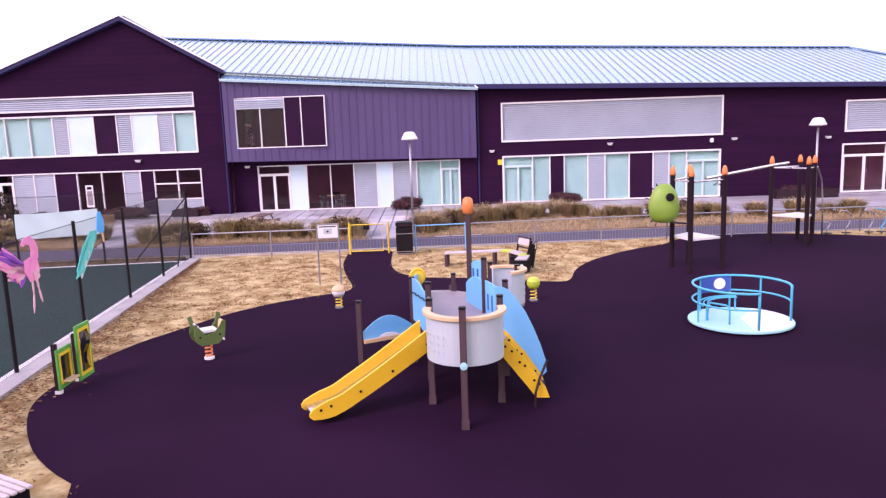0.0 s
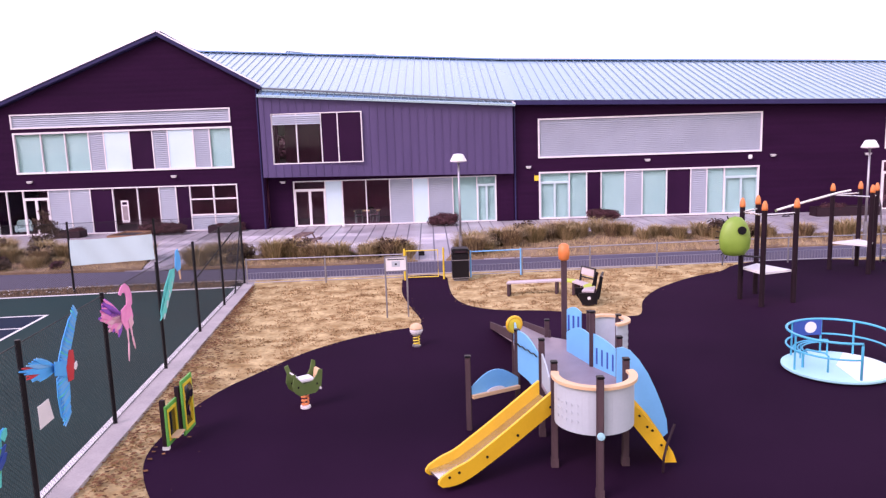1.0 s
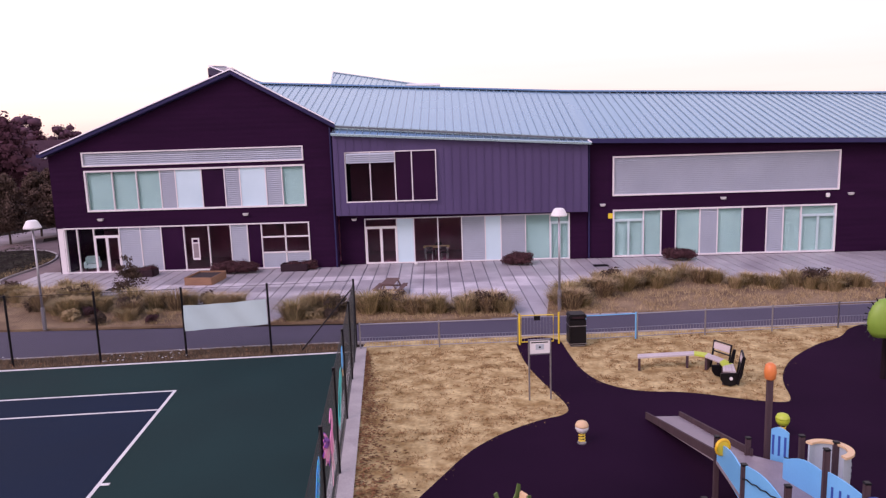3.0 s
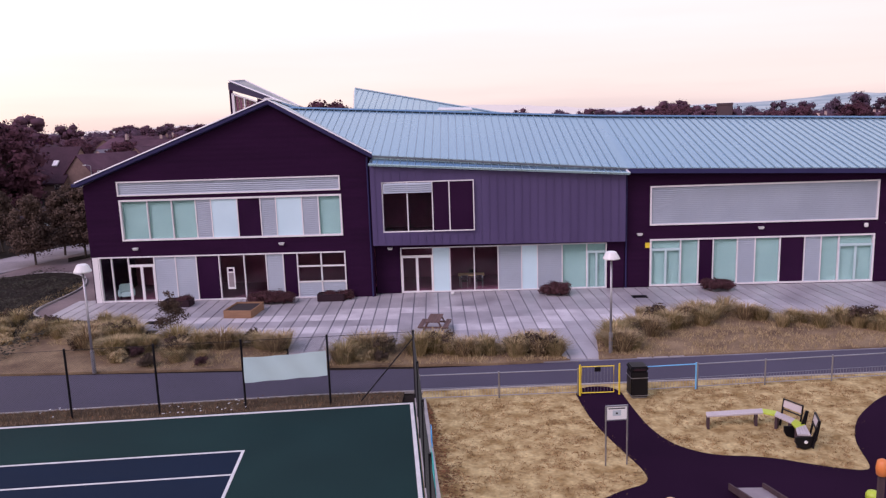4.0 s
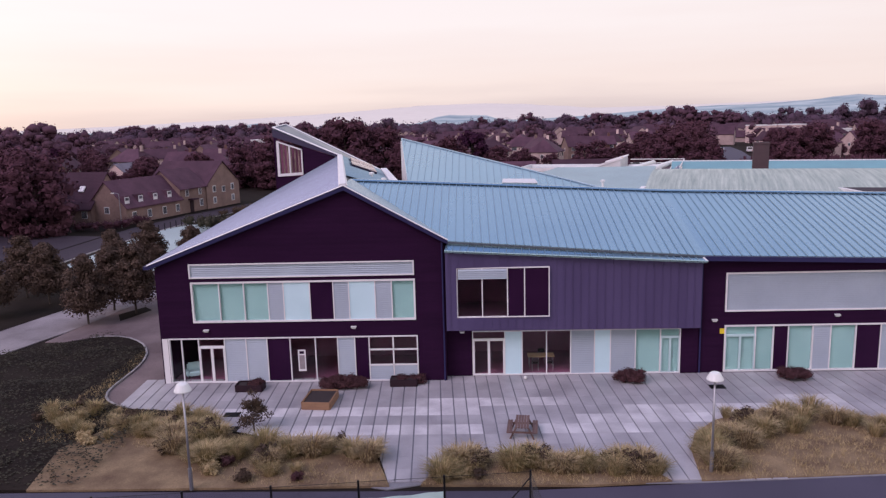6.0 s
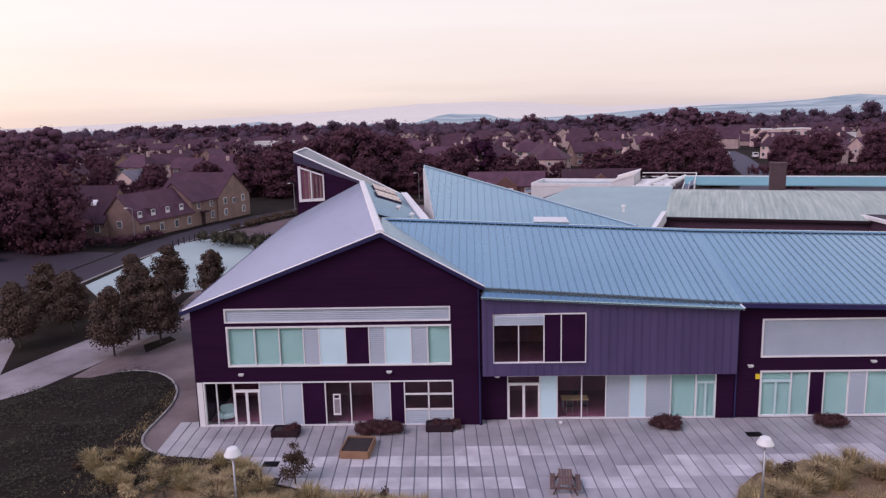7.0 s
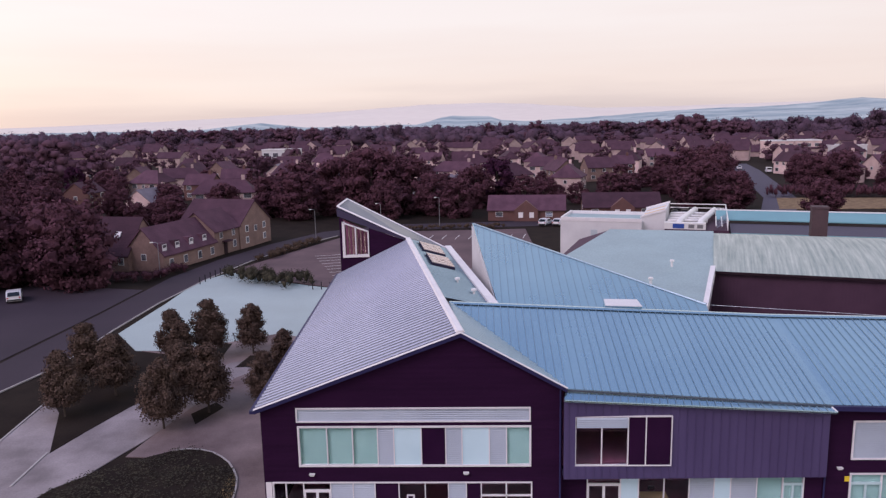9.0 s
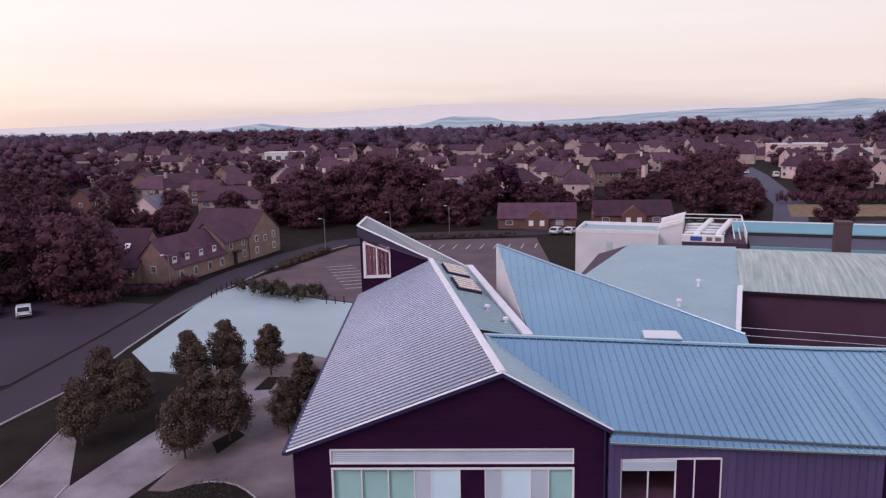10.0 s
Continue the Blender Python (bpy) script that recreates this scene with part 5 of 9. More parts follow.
    wheel = part("steering_wheel", moved(pipe([(0.15 * math.cos(2 * math.pi * k / 20), 0, 0.15 * math.sin(2 * math.pi * k / 20)) for k in range(20)], 0.035, 8, True), pose(14.30, -28.35, 1.42, 0, 0, 20)), "yellow", t, "yellow play wheel on the side panel", smooth=True)
    part("wheel_hub", moved(lathe([(0, -0.03), (0.13, -0.025), (0.13, 0.025), (0, 0.03)], 16), pose(14.30, -28.35, 1.42, 90, 0, 20)), "yellow_paint", wheel)
    # yellow slide
    top, mid, low, end = Vector((14.60, -31.45, 1.02)), Vector((13.75, -31.88, 0.52)), Vector((13.2, -32.17, 0.24)), Vector((12.82, -32.36, 0.19))
    knots = [top, lerp(top, mid, 0.5), mid, lerp(mid, low, 0.7), low, end]
    line = []
    for i in range(19):
        q = i / 18 * 5
        k = min(4, int(q))
        line.append(Vector(lerp(knots[k], knots[k + 1], q - k)))
    for _ in range(3):
        line = [line[0]] + [(a + b * 2 + c) * 0.25 for a, b, c in zip(line, line[1:], line[2:])] + [line[-1]]
    u = (end - top)
    s = Vector((-u.y, u.x, 0)).normalized()
    bed = bmesh.new()
    rows = [[bed.verts.new(p + s * w + Vector((0, 0, dz))) for w, dz in ((-0.21, 0.0), (0.21, 0.0), (0.21, -0.03), (-0.21, -0.03))] for p in line]
    for a, b in zip(rows, rows[1:]):
        for k in range(4):
            bed.faces.new((a[k], a[(k + 1) % 4], b[(k + 1) % 4], b[k]))
    bed.faces.new(rows[0])
    bed.faces.new(rows[-1])
    slide = part("slide_bed", bed, "steel", t, "bright steel slide bed")
    for sg in (-1, 1):
        bm = bmesh.new()
        tip = [(15, 0.15, -0.13), (16, 0.14, -0.13), (17, 0.11, -0.115), (18, 0.07, -0.085)]
        hs = [(i, 0.23 - 0.0053 * i, -0.12) for i in range(15)] + tip
        rows = [[bm.verts.new(line[i] + s * sg * w + Vector((0, 0, dz))) for w, dz in ((0.21, lo), (0.21, h), (0.255, h), (0.255, lo))] for i, h, lo in hs]
        out = (line[-1] - line[-3]).normalized() * 0.05
        rows.append([bm.verts.new(line[-1] + out + s * sg * w + Vector((0, 0, dz))) for w, dz in ((0.21, -0.035), (0.21, 0.015), (0.255, 0.015), (0.255, -0.035))])
        for a, b in zip(rows, rows[1:]):
            for k in range(4):
                bm.faces.new((a[k], a[(k + 1) % 4], b[(k + 1) % 4], b[k]))
        bm.faces.new(rows[0])
        bm.faces.new(rows[-1])
        sd = part("slide_side", bm, "yellow", t, "yellow slide side board")
        for q in (0.05, 0.35, 0.62, 0.86, 0.94):
            c = Vector(lerp(top, end, q)) + s * sg * 0.255 + Vector((0, 0, 0.02 - 0.12 * math.sin(math.pi * q)))
            part("bolt", tube(bmesh.new(), c, c + s * sg * 0.012, 0.022, n=8), "black_metal", sd)
    # climbing slide on the far side with yellow and blue boards
    for y, nm in ((-31.92, "near"), (-31.30, "far")):
        o = Vector((15.74, y, 0))
        if nm == "far":
            arc_top = [(0.0, 1.78), (0.10, 1.80), (0.22, 1.74), (0.36, 1.58), (0.50, 1.36), (0.62, 1.10), (0.73, 0.82), (0.81, 0.56), (0.83, 0.34), (0.74, 0.26)]
            part("blue_board", panel([(0.0, 0.95)] + arc_top + [(0.5, 0.5)], o, (1, 0, 0), 0.03), "blue", t, "blue curved climbing board")
        yb = part("yellow_board", panel([(0.04, 0.86), (0.04, 1.16), (0.2, 1.02), (0.5, 0.66), (0.74, 0.30), (0.80, 0.13), (0.60, 0.13)], o + Vector((0, -0.01, 0)), (1, 0, 0), 0.03), "yellow", t, "yellow bolted slide board")
        for a, z in ((0.12, 0.98), (0.22, 0.90), (0.34, 0.72), (0.42, 0.66), (0.56, 0.42), (0.64, 0.36)):
            part("bolt", tube(bmesh.new(), (15.74 + a, y - 0.04, z), (15.74 + a, y - 0.02, z), 0.02, n=8), "black_metal", yb)
    part("slide_bed", hexa(bmesh.new(), [(15.9, -31.7, 0.9), (15.9, -31.14, 0.9), (16.5, -31.14, 0.16), (16.5, -31.7, 0.16)], [(15.9, -31.7, 0.94), (15.9, -31.14, 0.94), (16.52, -31.14, 0.19), (16.52, -31.7, 0.19)]), "steel", t)
    part("grab_rail", pipe([(16.30, -32.05, 0.02), (16.31, -32.05, 0.25), (16.38, -31.98, 0.45), (16.52, -31.86, 0.72)], 0.02), "brown_post", t, "dark bent grab rail")
    # low counter panel on the outer post
    a, b = Vector((13.40, -30.24, 0)), Vector((14.26, -29.75, 0))
    L = (b - a).length
    arch = [(0, 0.66), (L, 0.66), (L, 0.80)] + [(L - L * i / 10, 0.80 + 0.24 * math.sin(math.pi * i / 10)) for i in range(1, 10)] + [(0, 0.80)]
    ap = part("arch_panel", panel(arch, a, b - a, 0.025), "blue", t, "sky blue arched counter panel")
    part("motif", moved(lathe([(0, -0.012), (0.055, -0.01), (0.055, 0.01), (0, 0.012)], 12), Matrix.Translation(lerp(a, b, 0.5)) @ pose(0, 0, 0.90, 0, 0, 30) @ Matrix.Diagonal((1, 1, 1.6, 1)) @ pose(0, 0, 0, 90, 0, 0)), "brown_post", ap, "dark oval motif")
    part("counter_shelf", panel([(0, 0.60), (L, 0.60), (L, 0.66), (0, 0.66)], a, b - a, 0.16), "tan", t, "tan counter shelf")
    hd = [(L * 0.5 + 0.19 * math.cos(math.pi * i / 10), 0.665 + 0.07 * math.sin(math.pi * i / 10)) for i in range(11)]
    part("half_disc", panel(hd, a + Vector((0.02, -0.05, 0)), b - a, 0.02), "white_plastic", t, "white half-round motif")
    return rebase(t, (15.1, -30, 0))


play_tower()


def spring_ball(x, y, h, top_mat, low_mat, label):
    s = thing("spring_toy", label, "spring toy", "spring ball seats")
    part("spring", coil(0, 0, 0.03, h - 0.22, 0.075, 4, 0.016), "yellow_paint", s, "yellow coil spring")
    part("base", lathe([(0, 0), (0.11, 0), (0.11, 0.03), (0, 0.035)], 14), "grey_metal", s)
    b = part("ball", moved(lathe([(0.02, -0.16), (0.12, -0.13), (0.165, -0.04), (0.165, 0.03), (0.13, 0.11), (0.06, 0.145), (0, 0.15)], 18), Matrix.Translation((0, 0, h - 0.12))), low_mat, s, smooth=True)
    part("ball_top", moved(lathe([(0.168, 0.02), (0.165, 0.045), (0.132, 0.118), (0.062, 0.152), (0, 0.158)], 18), Matrix.Translation((0, 0, h - 0.12))), top_mat, b, smooth=True)
    s.matrix_basis = pose(x, y, 0)
    return s


spring_ball(12.06, -24.93, 0.55, "tan", "white_plastic", "tan and white ball seat on a yellow spring")
spring_ball(17.0, -24.75, 0.58, "lime", "lime", "lime green ball seat on a yellow spring")


def spring_rocker():
    s = thing("spring_rocker", "olive green two-sided rocker with white seat on an orange spring", "spring toy")
    part("spring", coil(0, 0, 0.04, 0.34, 0.085, 4, 0.02), "orange", s, "orange coil spring")
    part("base", lathe([(0, 0), (0.13, 0), (0.13, 0.04), (0, 0.045)], 14), "white_plastic", s, "pale spring base")
    out = [(-0.34, 0.40), (-0.22, 0.32), (0.2, 0.32), (0.36, 0.42), (0.40, 0.62), (0.42, 0.86), (0.33, 0.90), (0.26, 0.70), (0.12, 0.55), (-0.1, 0.53), (-0.24, 0.68), (-0.32, 0.88), (-0.42, 0.86), (-0.36, 0.70), (-0.40, 0.54)]
    front = [(x, min(z, 0.66 + 0.5 * (z - 0.66)) if z > 0.66 else z) for x, z in out]
    for y, shape in ((-0.19, front), (0.19, out)):
        p = part("side_board", panel(shape, (0, y, 0), (1, 0, 0), 0.03), "olive", s, "olive green shaped side board")
        for x in (-0.25, 0.25):
            part("bolt", tube(bmesh.new(), (x, y - 0.022, 0.5), (x, y + 0.022, 0.5), 0.025, n=8), "black_metal", p)
    part("seat", boxed(-0.20, 0.22, -0.175, 0.175, 0.56, 0.62, 0.02), "white_plastic", s, "white seat")
    part("tan_board", panel([(0.30, 0.55), (0.39, 0.58), (0.39, 0.76), (0.34, 0.74)], (0, 0, 0), (1, 0, 0), 0.24), "tan", s, "tan back board")
    part("footrest", tube(bmesh.new(), (0.33, -0.24, 0.40), (0.33, 0.24, 0.40), 0.025, n=8), "white_plastic", s)
    part("grip", tube(bmesh.new(), (-0.28, -0.22, 0.72), (-0.28, 0.22, 0.72), 0.018, n=8), "white_plastic", s)
    s.matrix_basis = pose(10.12, -28.98, 0, 0, 0, 36) @ Matrix.Diagonal((0.78, 0.84, 1.0, 1))


spring_rocker()


def play_panel():
    s = thing("mirror_playset", "green and yellow framed mirror play boards on dark posts", "play equipment")
    for x in (-0.62, 0.42):
        p = part("post", boxed(x - 0.055, x + 0.055, 0.05, 0.16, 0, 1.02, 0.012), "brown_post", s, "dark square post")
        part("post_foot", boxed(x - 0.06, x + 0.06, 0.03, 0.17, 0, 0.07), "white_plastic", p)
    def framed(x0, x1, z0, z1, y, wavy):
        bm = bmesh.new()
        frame_bars(bm, x0, x1, z0, z1, y - 0.02, y + 0.02, 0.08)
        f = part("green_frame", bm, "green", s, "bright green frame board")
        bm = bmesh.new()
        frame_bars(bm, x0 + 0.085, x1 - 0.085, z0 + 0.085, z1 - 0.085, y - 0.035, y + 0.03, 0.06)
        part("yellow_frame", bm, "yellow_paint", f, "yellow inner frame")
        bm = bmesh.new()
        n = 12
        cols = []
        for i in range(n + 1):
            z = z0 + 0.14 + (z1 - z0 - 0.28) * i / n
            o = wavy * math.sin(2 * math.pi * i / n)
            cols.append([bm.verts.new((x, y + o + d, z)) for x, d in ((x0 + 0.14, -0.006), (x1 - 0.14, -0.006), (x1 - 0.14, 0.006), (x0 + 0.14, 0.006))])
        for a, b in zip(cols, cols[1:]):
            for k in range(4):
                bm.faces.new((a[k], a[(k + 1) % 4], b[(k + 1) % 4], b[k]))
        bm.faces.new(cols[0])
        bm.faces.new(cols[-1])
        part("mirror_sheet", bm, "dark_glass", f, "dark glossy play mirror", smooth=True)
    framed(-0.80, -0.04, 0.12, 0.92, 0.0, 0.0)
    part("shelf", boxed(-0.66, -0.16, -0.20, -0.02, 0.24, 0.28, 0.01), "tan", s, "tan play shelf")
    framed(-0.12, 0.66, 0.12, 1.26, -0.16, 0.06)
    s.matrix_basis = pose(8.16, -30.42, 0, 0, 0, 91) @ Matrix.Diagonal((0.66, 0.8, 0.88, 1))


play_panel()


def roundabout():
    s = thing("roundabout", "turquoise wheelchair roundabout with curved rails and pale deck", "roundabout")
    R = 1.0
    part("deck", lathe([(0, 0.02), (0.95, 0.02), (R, 0.05), (R, 0.09), (0.96, 0.10), (0, 0.10)], 48), "cyan_pale", s, "pale turquoise round deck")
    part("deck_sector", hexa(bmesh.new(), [(0, 0, 0.098)] + [(0.95 * math.cos(radians(a)), 0.95 * math.sin(radians(a)), 0.098) for a in range(-86, 66, 10)], [(0, 0, 0.106)] + [(0.95 * math.cos(radians(a)), 0.95 * math.sin(radians(a)), 0.106) for a in range(-86, 66, 10)]), "white_plastic", s, "white boarding half of the deck")
    def arc(r, z, a0, a1, n=24):
        return [(r * math.cos(radians(a0 + (a1 - a0) * i / n)), r * math.sin(radians(a0 + (a1 - a0) * i / n)), z) for i in range(n + 1)]
    def rail(a0, a1, z, r=0.92):
        pts = arc(r, z, a0, a1)
        f, e = pts[0], pts[-1]
        return pipe([(f[0], f[1], 0.1), (f[0], f[1], z - 0.06)] + pts + [(e[0], e[1], z - 0.06), (e[0], e[1], 0.1)], 0.026, 8)
    part("top_rail", rail(-10, 278, 0.86), "cyan", s, "turquoise curved top rail", smooth=True)
    part("mid_rail", pipe(arc(0.92, 0.52, -10, 278), 0.02, 8), "cyan", s, smooth=True)
    for a in (53, 91, 136, 200):
        x, y = 0.92 * math.cos(radians(a)), 0.92 * math.sin(radians(a))
        part("upright", tube(bmesh.new(), (x, y, 0.1), (x, y, 0.86), 0.02), "cyan", s)
    bm = bmesh.new()
    cols = [[bm.verts.new((q * math.cos(radians(a)), q * math.sin(radians(a)), z)) for q, z in ((0.90, 0.5), (0.90, 0.84), (0.885, 0.84), (0.885, 0.5))] for a in range(91, 138, 5)]
    for a, b in zip(cols, cols[1:]):
        for k in range(4):
            bm.faces.new((a[k], a[(k + 1) % 4], b[(k + 1) % 4], b[k]))
    bm.faces.new(cols[0])
    bm.faces.new(cols[-1])
    p = part("blue_panel", bm, "blue_dark", s, "dark blue curved panel")
    a = radians(106)
    part("white_disc", moved(lathe([(0, 0), (0.13, 0), (0.13, 0.012), (0, 0.02)], 20), Matrix.Translation((0.885 * math.cos(a), 0.885 * math.sin(a), 0.68)) @ Vector((-math.cos(a), -math.sin(a), 0)).to_track_quat("Z", "Y").to_matrix().to_4x4()), "white_plastic", p, "white disc on the panel")
    for r in (0.78, 0.70, 0.62):
        part("seat_bar", pipe(arc(r, 0.42, 84, 195), 0.016, 6), "cyan", s, smooth=True)
    for a in (86, 140, 194):
        x, y = 0.7 * math.cos(radians(a)), 0.7 * math.sin(radians(a))
        part("seat_leg", tube(bmesh.new(), (x, y, 0.1), (x, y, 0.42), 0.018), "cyan", s)
    part("inner_rail", pipe([(-0.30, -0.45, 0.1), (-0.30, -0.45, 0.44), (-0.36, -0.42, 0.5), (-0.62, -0.2, 0.5), (-0.66, -0.15, 0.44), (-0.66, -0.15, 0.1)], 0.02), "cyan", s, smooth=True)
    s.matrix_basis = pose(21.2, -27.42, 0, 0, 0, -8) @ Matrix.Diagonal((1.08, 1.08, 1.0, 1))


roundabout()


def climbing_frame():
    s = thing("climbing_frame", "brown posted climbing frame with orange caps and moss green climbing pod", "climbing frame")
    posts = [(21.62, -20.75), (22.33, -20.1), (22.95, -21.35), (21.85, -21.8), (26.3, -16.6), (27.52, -16.1), (27.66, -16.9), (27.13, -17.6)]
    for x, y in posts:
        p = part("post", tube(bmesh.new(), (x, y, 0), (x, y, 2.82), 0.075, n=14), "frame_post", s, "dark brown round post")
        part("post_cap", moved(lathe([(0.082, 2.8), (0.085, 2.86), (0.07, 2.98), (0.03, 3.07), (0, 3.08)], 14), Matrix.Translation((x, y, 0))), "orange", p, "orange cone cap", smooth=True)
    part("platform", slab([(21.66, -20.78), (21.90, -21.72), (22.88, -21.32), (22.32, -20.18)], 0.98, 0.06), "white_plastic", s, "pale standing platform")
    part("platform", slab([(26.34, -16.66), (27.12, -17.52), (27.62, -16.92), (27.50, -16.16)], 1.0, 0.06), "white_plastic", s, "pale standing platform")
    for ring in ([posts[1], posts[0], posts[3], posts[2]], [posts[5], posts[4], posts[7], posts[6]]):
        part("top_ring", pipe([(x, y, 2.66) for x, y in ring], 0.028, 8), "steel", s, "steel top rail")
    part("swing_beam", pipe([(22.62, -20.72, 2.66), (23.4, -19.95, 2.70), (26.0, -17.55, 2.82), (26.72, -16.95, 2.84)], 0.045, 8), "steel", s, "long pale overhead beam")
    for q in (0.12, 0.2):
        c = lerp((22.62, -20.72, 2.66), (26.72, -16.95, 2.84), q)
        part("trapeze_handle", pipe([(c[0], c[1], c[2]), (c[0], c[1], c[2] - 0.2), (c[0] + 0.12, c[1], c[2] - 0.26), (c[0] - 0.12, c[1], c[2] - 0.26), (c[0], c[1], c[2] - 0.2)], 0.014, 6), "black_metal", s, "hanging hand grip")
    part("slide_pole", pipe([(27.66, -16.9, 2.66), (28.2, -16.0, 2.60), (28.6, -15.5, 2.1), (28.68, -15.5, 1.2), (28.7, -15.5, 0.0)], 0.03, 8), "grey_metal", s, "curved grey sliding pole", smooth=True)
    prof = [(0.10, 0.0), (0.30, 0.04), (0.42, 0.22), (0.455, 0.45), (0.42, 0.72), (0.33, 0.95), (0.18, 1.12), (0, 1.17)]
    pod = part("pod", moved(lathe(prof, 24), Matrix.Translation((21.2, -21.35, 1.44)) @ Matrix.Diagonal((1, 0.6, 1, 1))), "pod_green", s, "moss green egg-shaped climbing pod", smooth=True)
    part("pod_hole", moved(lathe([(0, 0), (0.12, 0), (0.12, 0.05), (0, 0.055)], 18), Matrix.Translation((21.30, -21.60, 2.22)) @ pose(0, 0, 0, 90, 0, 0)), "black_metal", pod, "dark round hole")
    for i in range(9):
        a = radians(115 + i * 16)
        c = (21.2 + 0.47 * math.cos(a), -21.35, 1.98 + 0.60 * math.sin(a))
        part("pod_rung", tube(bmesh.new(), c, (c[0] + 0.10 * math.cos(a), c[1], c[2] + 0.10 * math.sin(a)), 0.018, n=6), "black_metal", pod)
    part("pod_arm", pipe([(21.2, -21.3, 1.5), (21.5, -21.5, 1.45), (21.85, -21.8, 1.45)], 0.03), "black_metal", s)
    return rebase(s, (24.5, -18.5, 0))


climbing_frame()


def stepping_pole(x, mat, h):
    s = thing("stepping_pole", "bent %s stepping pole with dark foot rest" % ("grey" if mat == "grey_metal" else "turquoise"), "play pole", "bent stepping poles")
    part("pole", pipe([(0, 0, 0), (-0.02, 0, 0.2), (0.12, 0, 0.45), (0.16, 0, h - 0.15), (0.0, 0, h - 0.02), (-0.22, 0, h)], 0.025, 8), mat, s, smooth=True)
    part("foot_rest", lathe([(0, 0.06), (0.16, 0.06), (0.16, 0.085), (0, 0.09)], 14), "black_metal", s)
    s.matrix_basis = pose(x, -15.4, 0)


for x, mat, h in ((29.65, "grey_metal", 0.9), (30.5, "grey_metal", 0.9), (30.95, "cyan", 0.95), (28.95, "grey_metal", 0.5)):
    stepping_pole(x, mat, h)


# ---- furniture of the playground and the path ----
def park_bench():
    s = thing("park_bench", "long kinked bench with pale slats, lime corner and dark rounded end", "bench")
    back = [Vector(p) for p in ((14.7, -19.27, 0.44), (16.55, -19.07, 0.44), (16.92, -19.3, 0.44), (17.22, -19.95, 0.44), (17.33, -20.4, 0.44), (17.16, -21.12, 0.44))]
    front = [Vector(p) for p in ((14.62, -19.62, 0.44), (16.45, -19.42, 0.44), (16.72, -19.62, 0.44), (16.98, -20.22, 0.44), (16.94, -20.62, 0.44), (16.80, -21.05, 0.44))]
    drop = Vector((0, 0, 0.045))
    for i in range(5):
        lime = i in (1, 3)
        n = 4
        for k in range(n):
            f0, f1 = k / n + 0.012, (k + 1) / n - 0.012
            ring = [front[i].lerp(back[i], f0), front[i + 1].lerp(back[i + 1], f0), front[i + 1].lerp(back[i + 1], f1), front[i].lerp(back[i], f1)]
            part("slat", hexa(bmesh.new(), [p - drop for p in ring], ring), "lime" if lime else "bench_slat", s, "lime green corner slat" if lime else "pale seat slat")
    for i, f in ((0, 0.03), (0, 0.88), (2, 0.1), (2, 0.9), (4, 0.15), (4, 0.9)):
        a, c = front[i].lerp(front[i + 1], f), back[i].lerp(back[i + 1], f)
        d = (c - a).cross(Vector((0, 0, 1))).normalized() * 0.04
        ring = [a - d - drop, a + d - drop, c + d - drop, c - d - drop]
        part("leg", hexa(bmesh.new(), [Vector((p.x, p.y, 0)) for p in ring], ring), "timber_grey", s, "dark bench leg")
    for a, c in ((Vector((16.98, -19.5, 0)), Vector((17.3, -20.1, 0))), (Vector((17.42, -20.55, 0)), Vector((17.24, -21.2, 0)))):
        d = (c - a).normalized()
        out = Vector((-d.y, d.x, 0))
        lean = lambda p, z, o=0.0: p + out * (0.16 * (z - 0.4) + o) + Vector((0, 0, z))
        part("backrest", hexa(bmesh.new(), [lean(a, 0.66), lean(c, 0.66), lean(c, 0.66, 0.04), lean(a, 0.66, 0.04)], [lean(a, 0.86), lean(c, 0.86), lean(c, 0.86, 0.04), lean(a, 0.86, 0.04)]), "bench_slat", s, "pale backrest board")
        part("back_frame", pipe([lean(a, 0.05, 0.02), lean(a, 0.9, 0.02), lean(c, 0.9, 0.02), lean(c, 0.05, 0.02)], 0.035, 6), "black_metal", s, "dark backrest frame")
        part("back_rail", tube(bmesh.new(), lean(a, 0.58, 0.02), lean(c, 0.58, 0.02), 0.025, n=6), "black_metal", s)
    for y in (-21.14, -20.35):
        part("end_panel", panel([(-0.30, 0.39), (-0.29, 0.2), (-0.2, 0.06), (0.0, 0.0), (0.2, 0.06), (0.33, 0.28), (0.42, 0.86), (0.34, 0.88), (0.24, 0.5), (0.2, 0.39)], (17.0, y, 0), (1, 0, 0), 0.04), "black_metal", s, "dark rounded bench end")
    part("side_plate", moved(lathe([(0, -0.03), (0.14, -0.025), (0.16, 0), (0.14, 0.025), (0, 0.03)], 18), Matrix.Translation((17.0, -21.12, 0.24)) @ pose(0, 0, 0, 90, 0, 0)), "black_metal", s, "dark rounded end plate")
    part("end_boss", moved(lathe([(0, 0), (0.05, 0), (0.05, 0.02), (0, 0.025)], 12), Matrix.Translation((17.0, -21.18, 0.24)) @ pose(0, 0, 0, 90, 0, 0)), "white_plastic", s)
    return rebase(s, (16, -20, 0))


park_bench()


def slatted_seat():
    s = thing("slatted_bench", "white slatted bench beside the play surface", "bench")
    for k in range(7):
        part("slat", boxed(-0.6, 0.6, -0.31 + 0.09 * k, -0.242 + 0.09 * k, 0.42, 0.45, 0.006), "bench_slat", s)
    for x in (-0.5, 0.5):
        part("leg", boxed(x - 0.04, x + 0.04, -0.28, 0.28, 0, 0.42), "black_metal", s)
    s.matrix_basis = pose(9.55, -35.15, 0, 0, 0, -28)


slatted_seat()


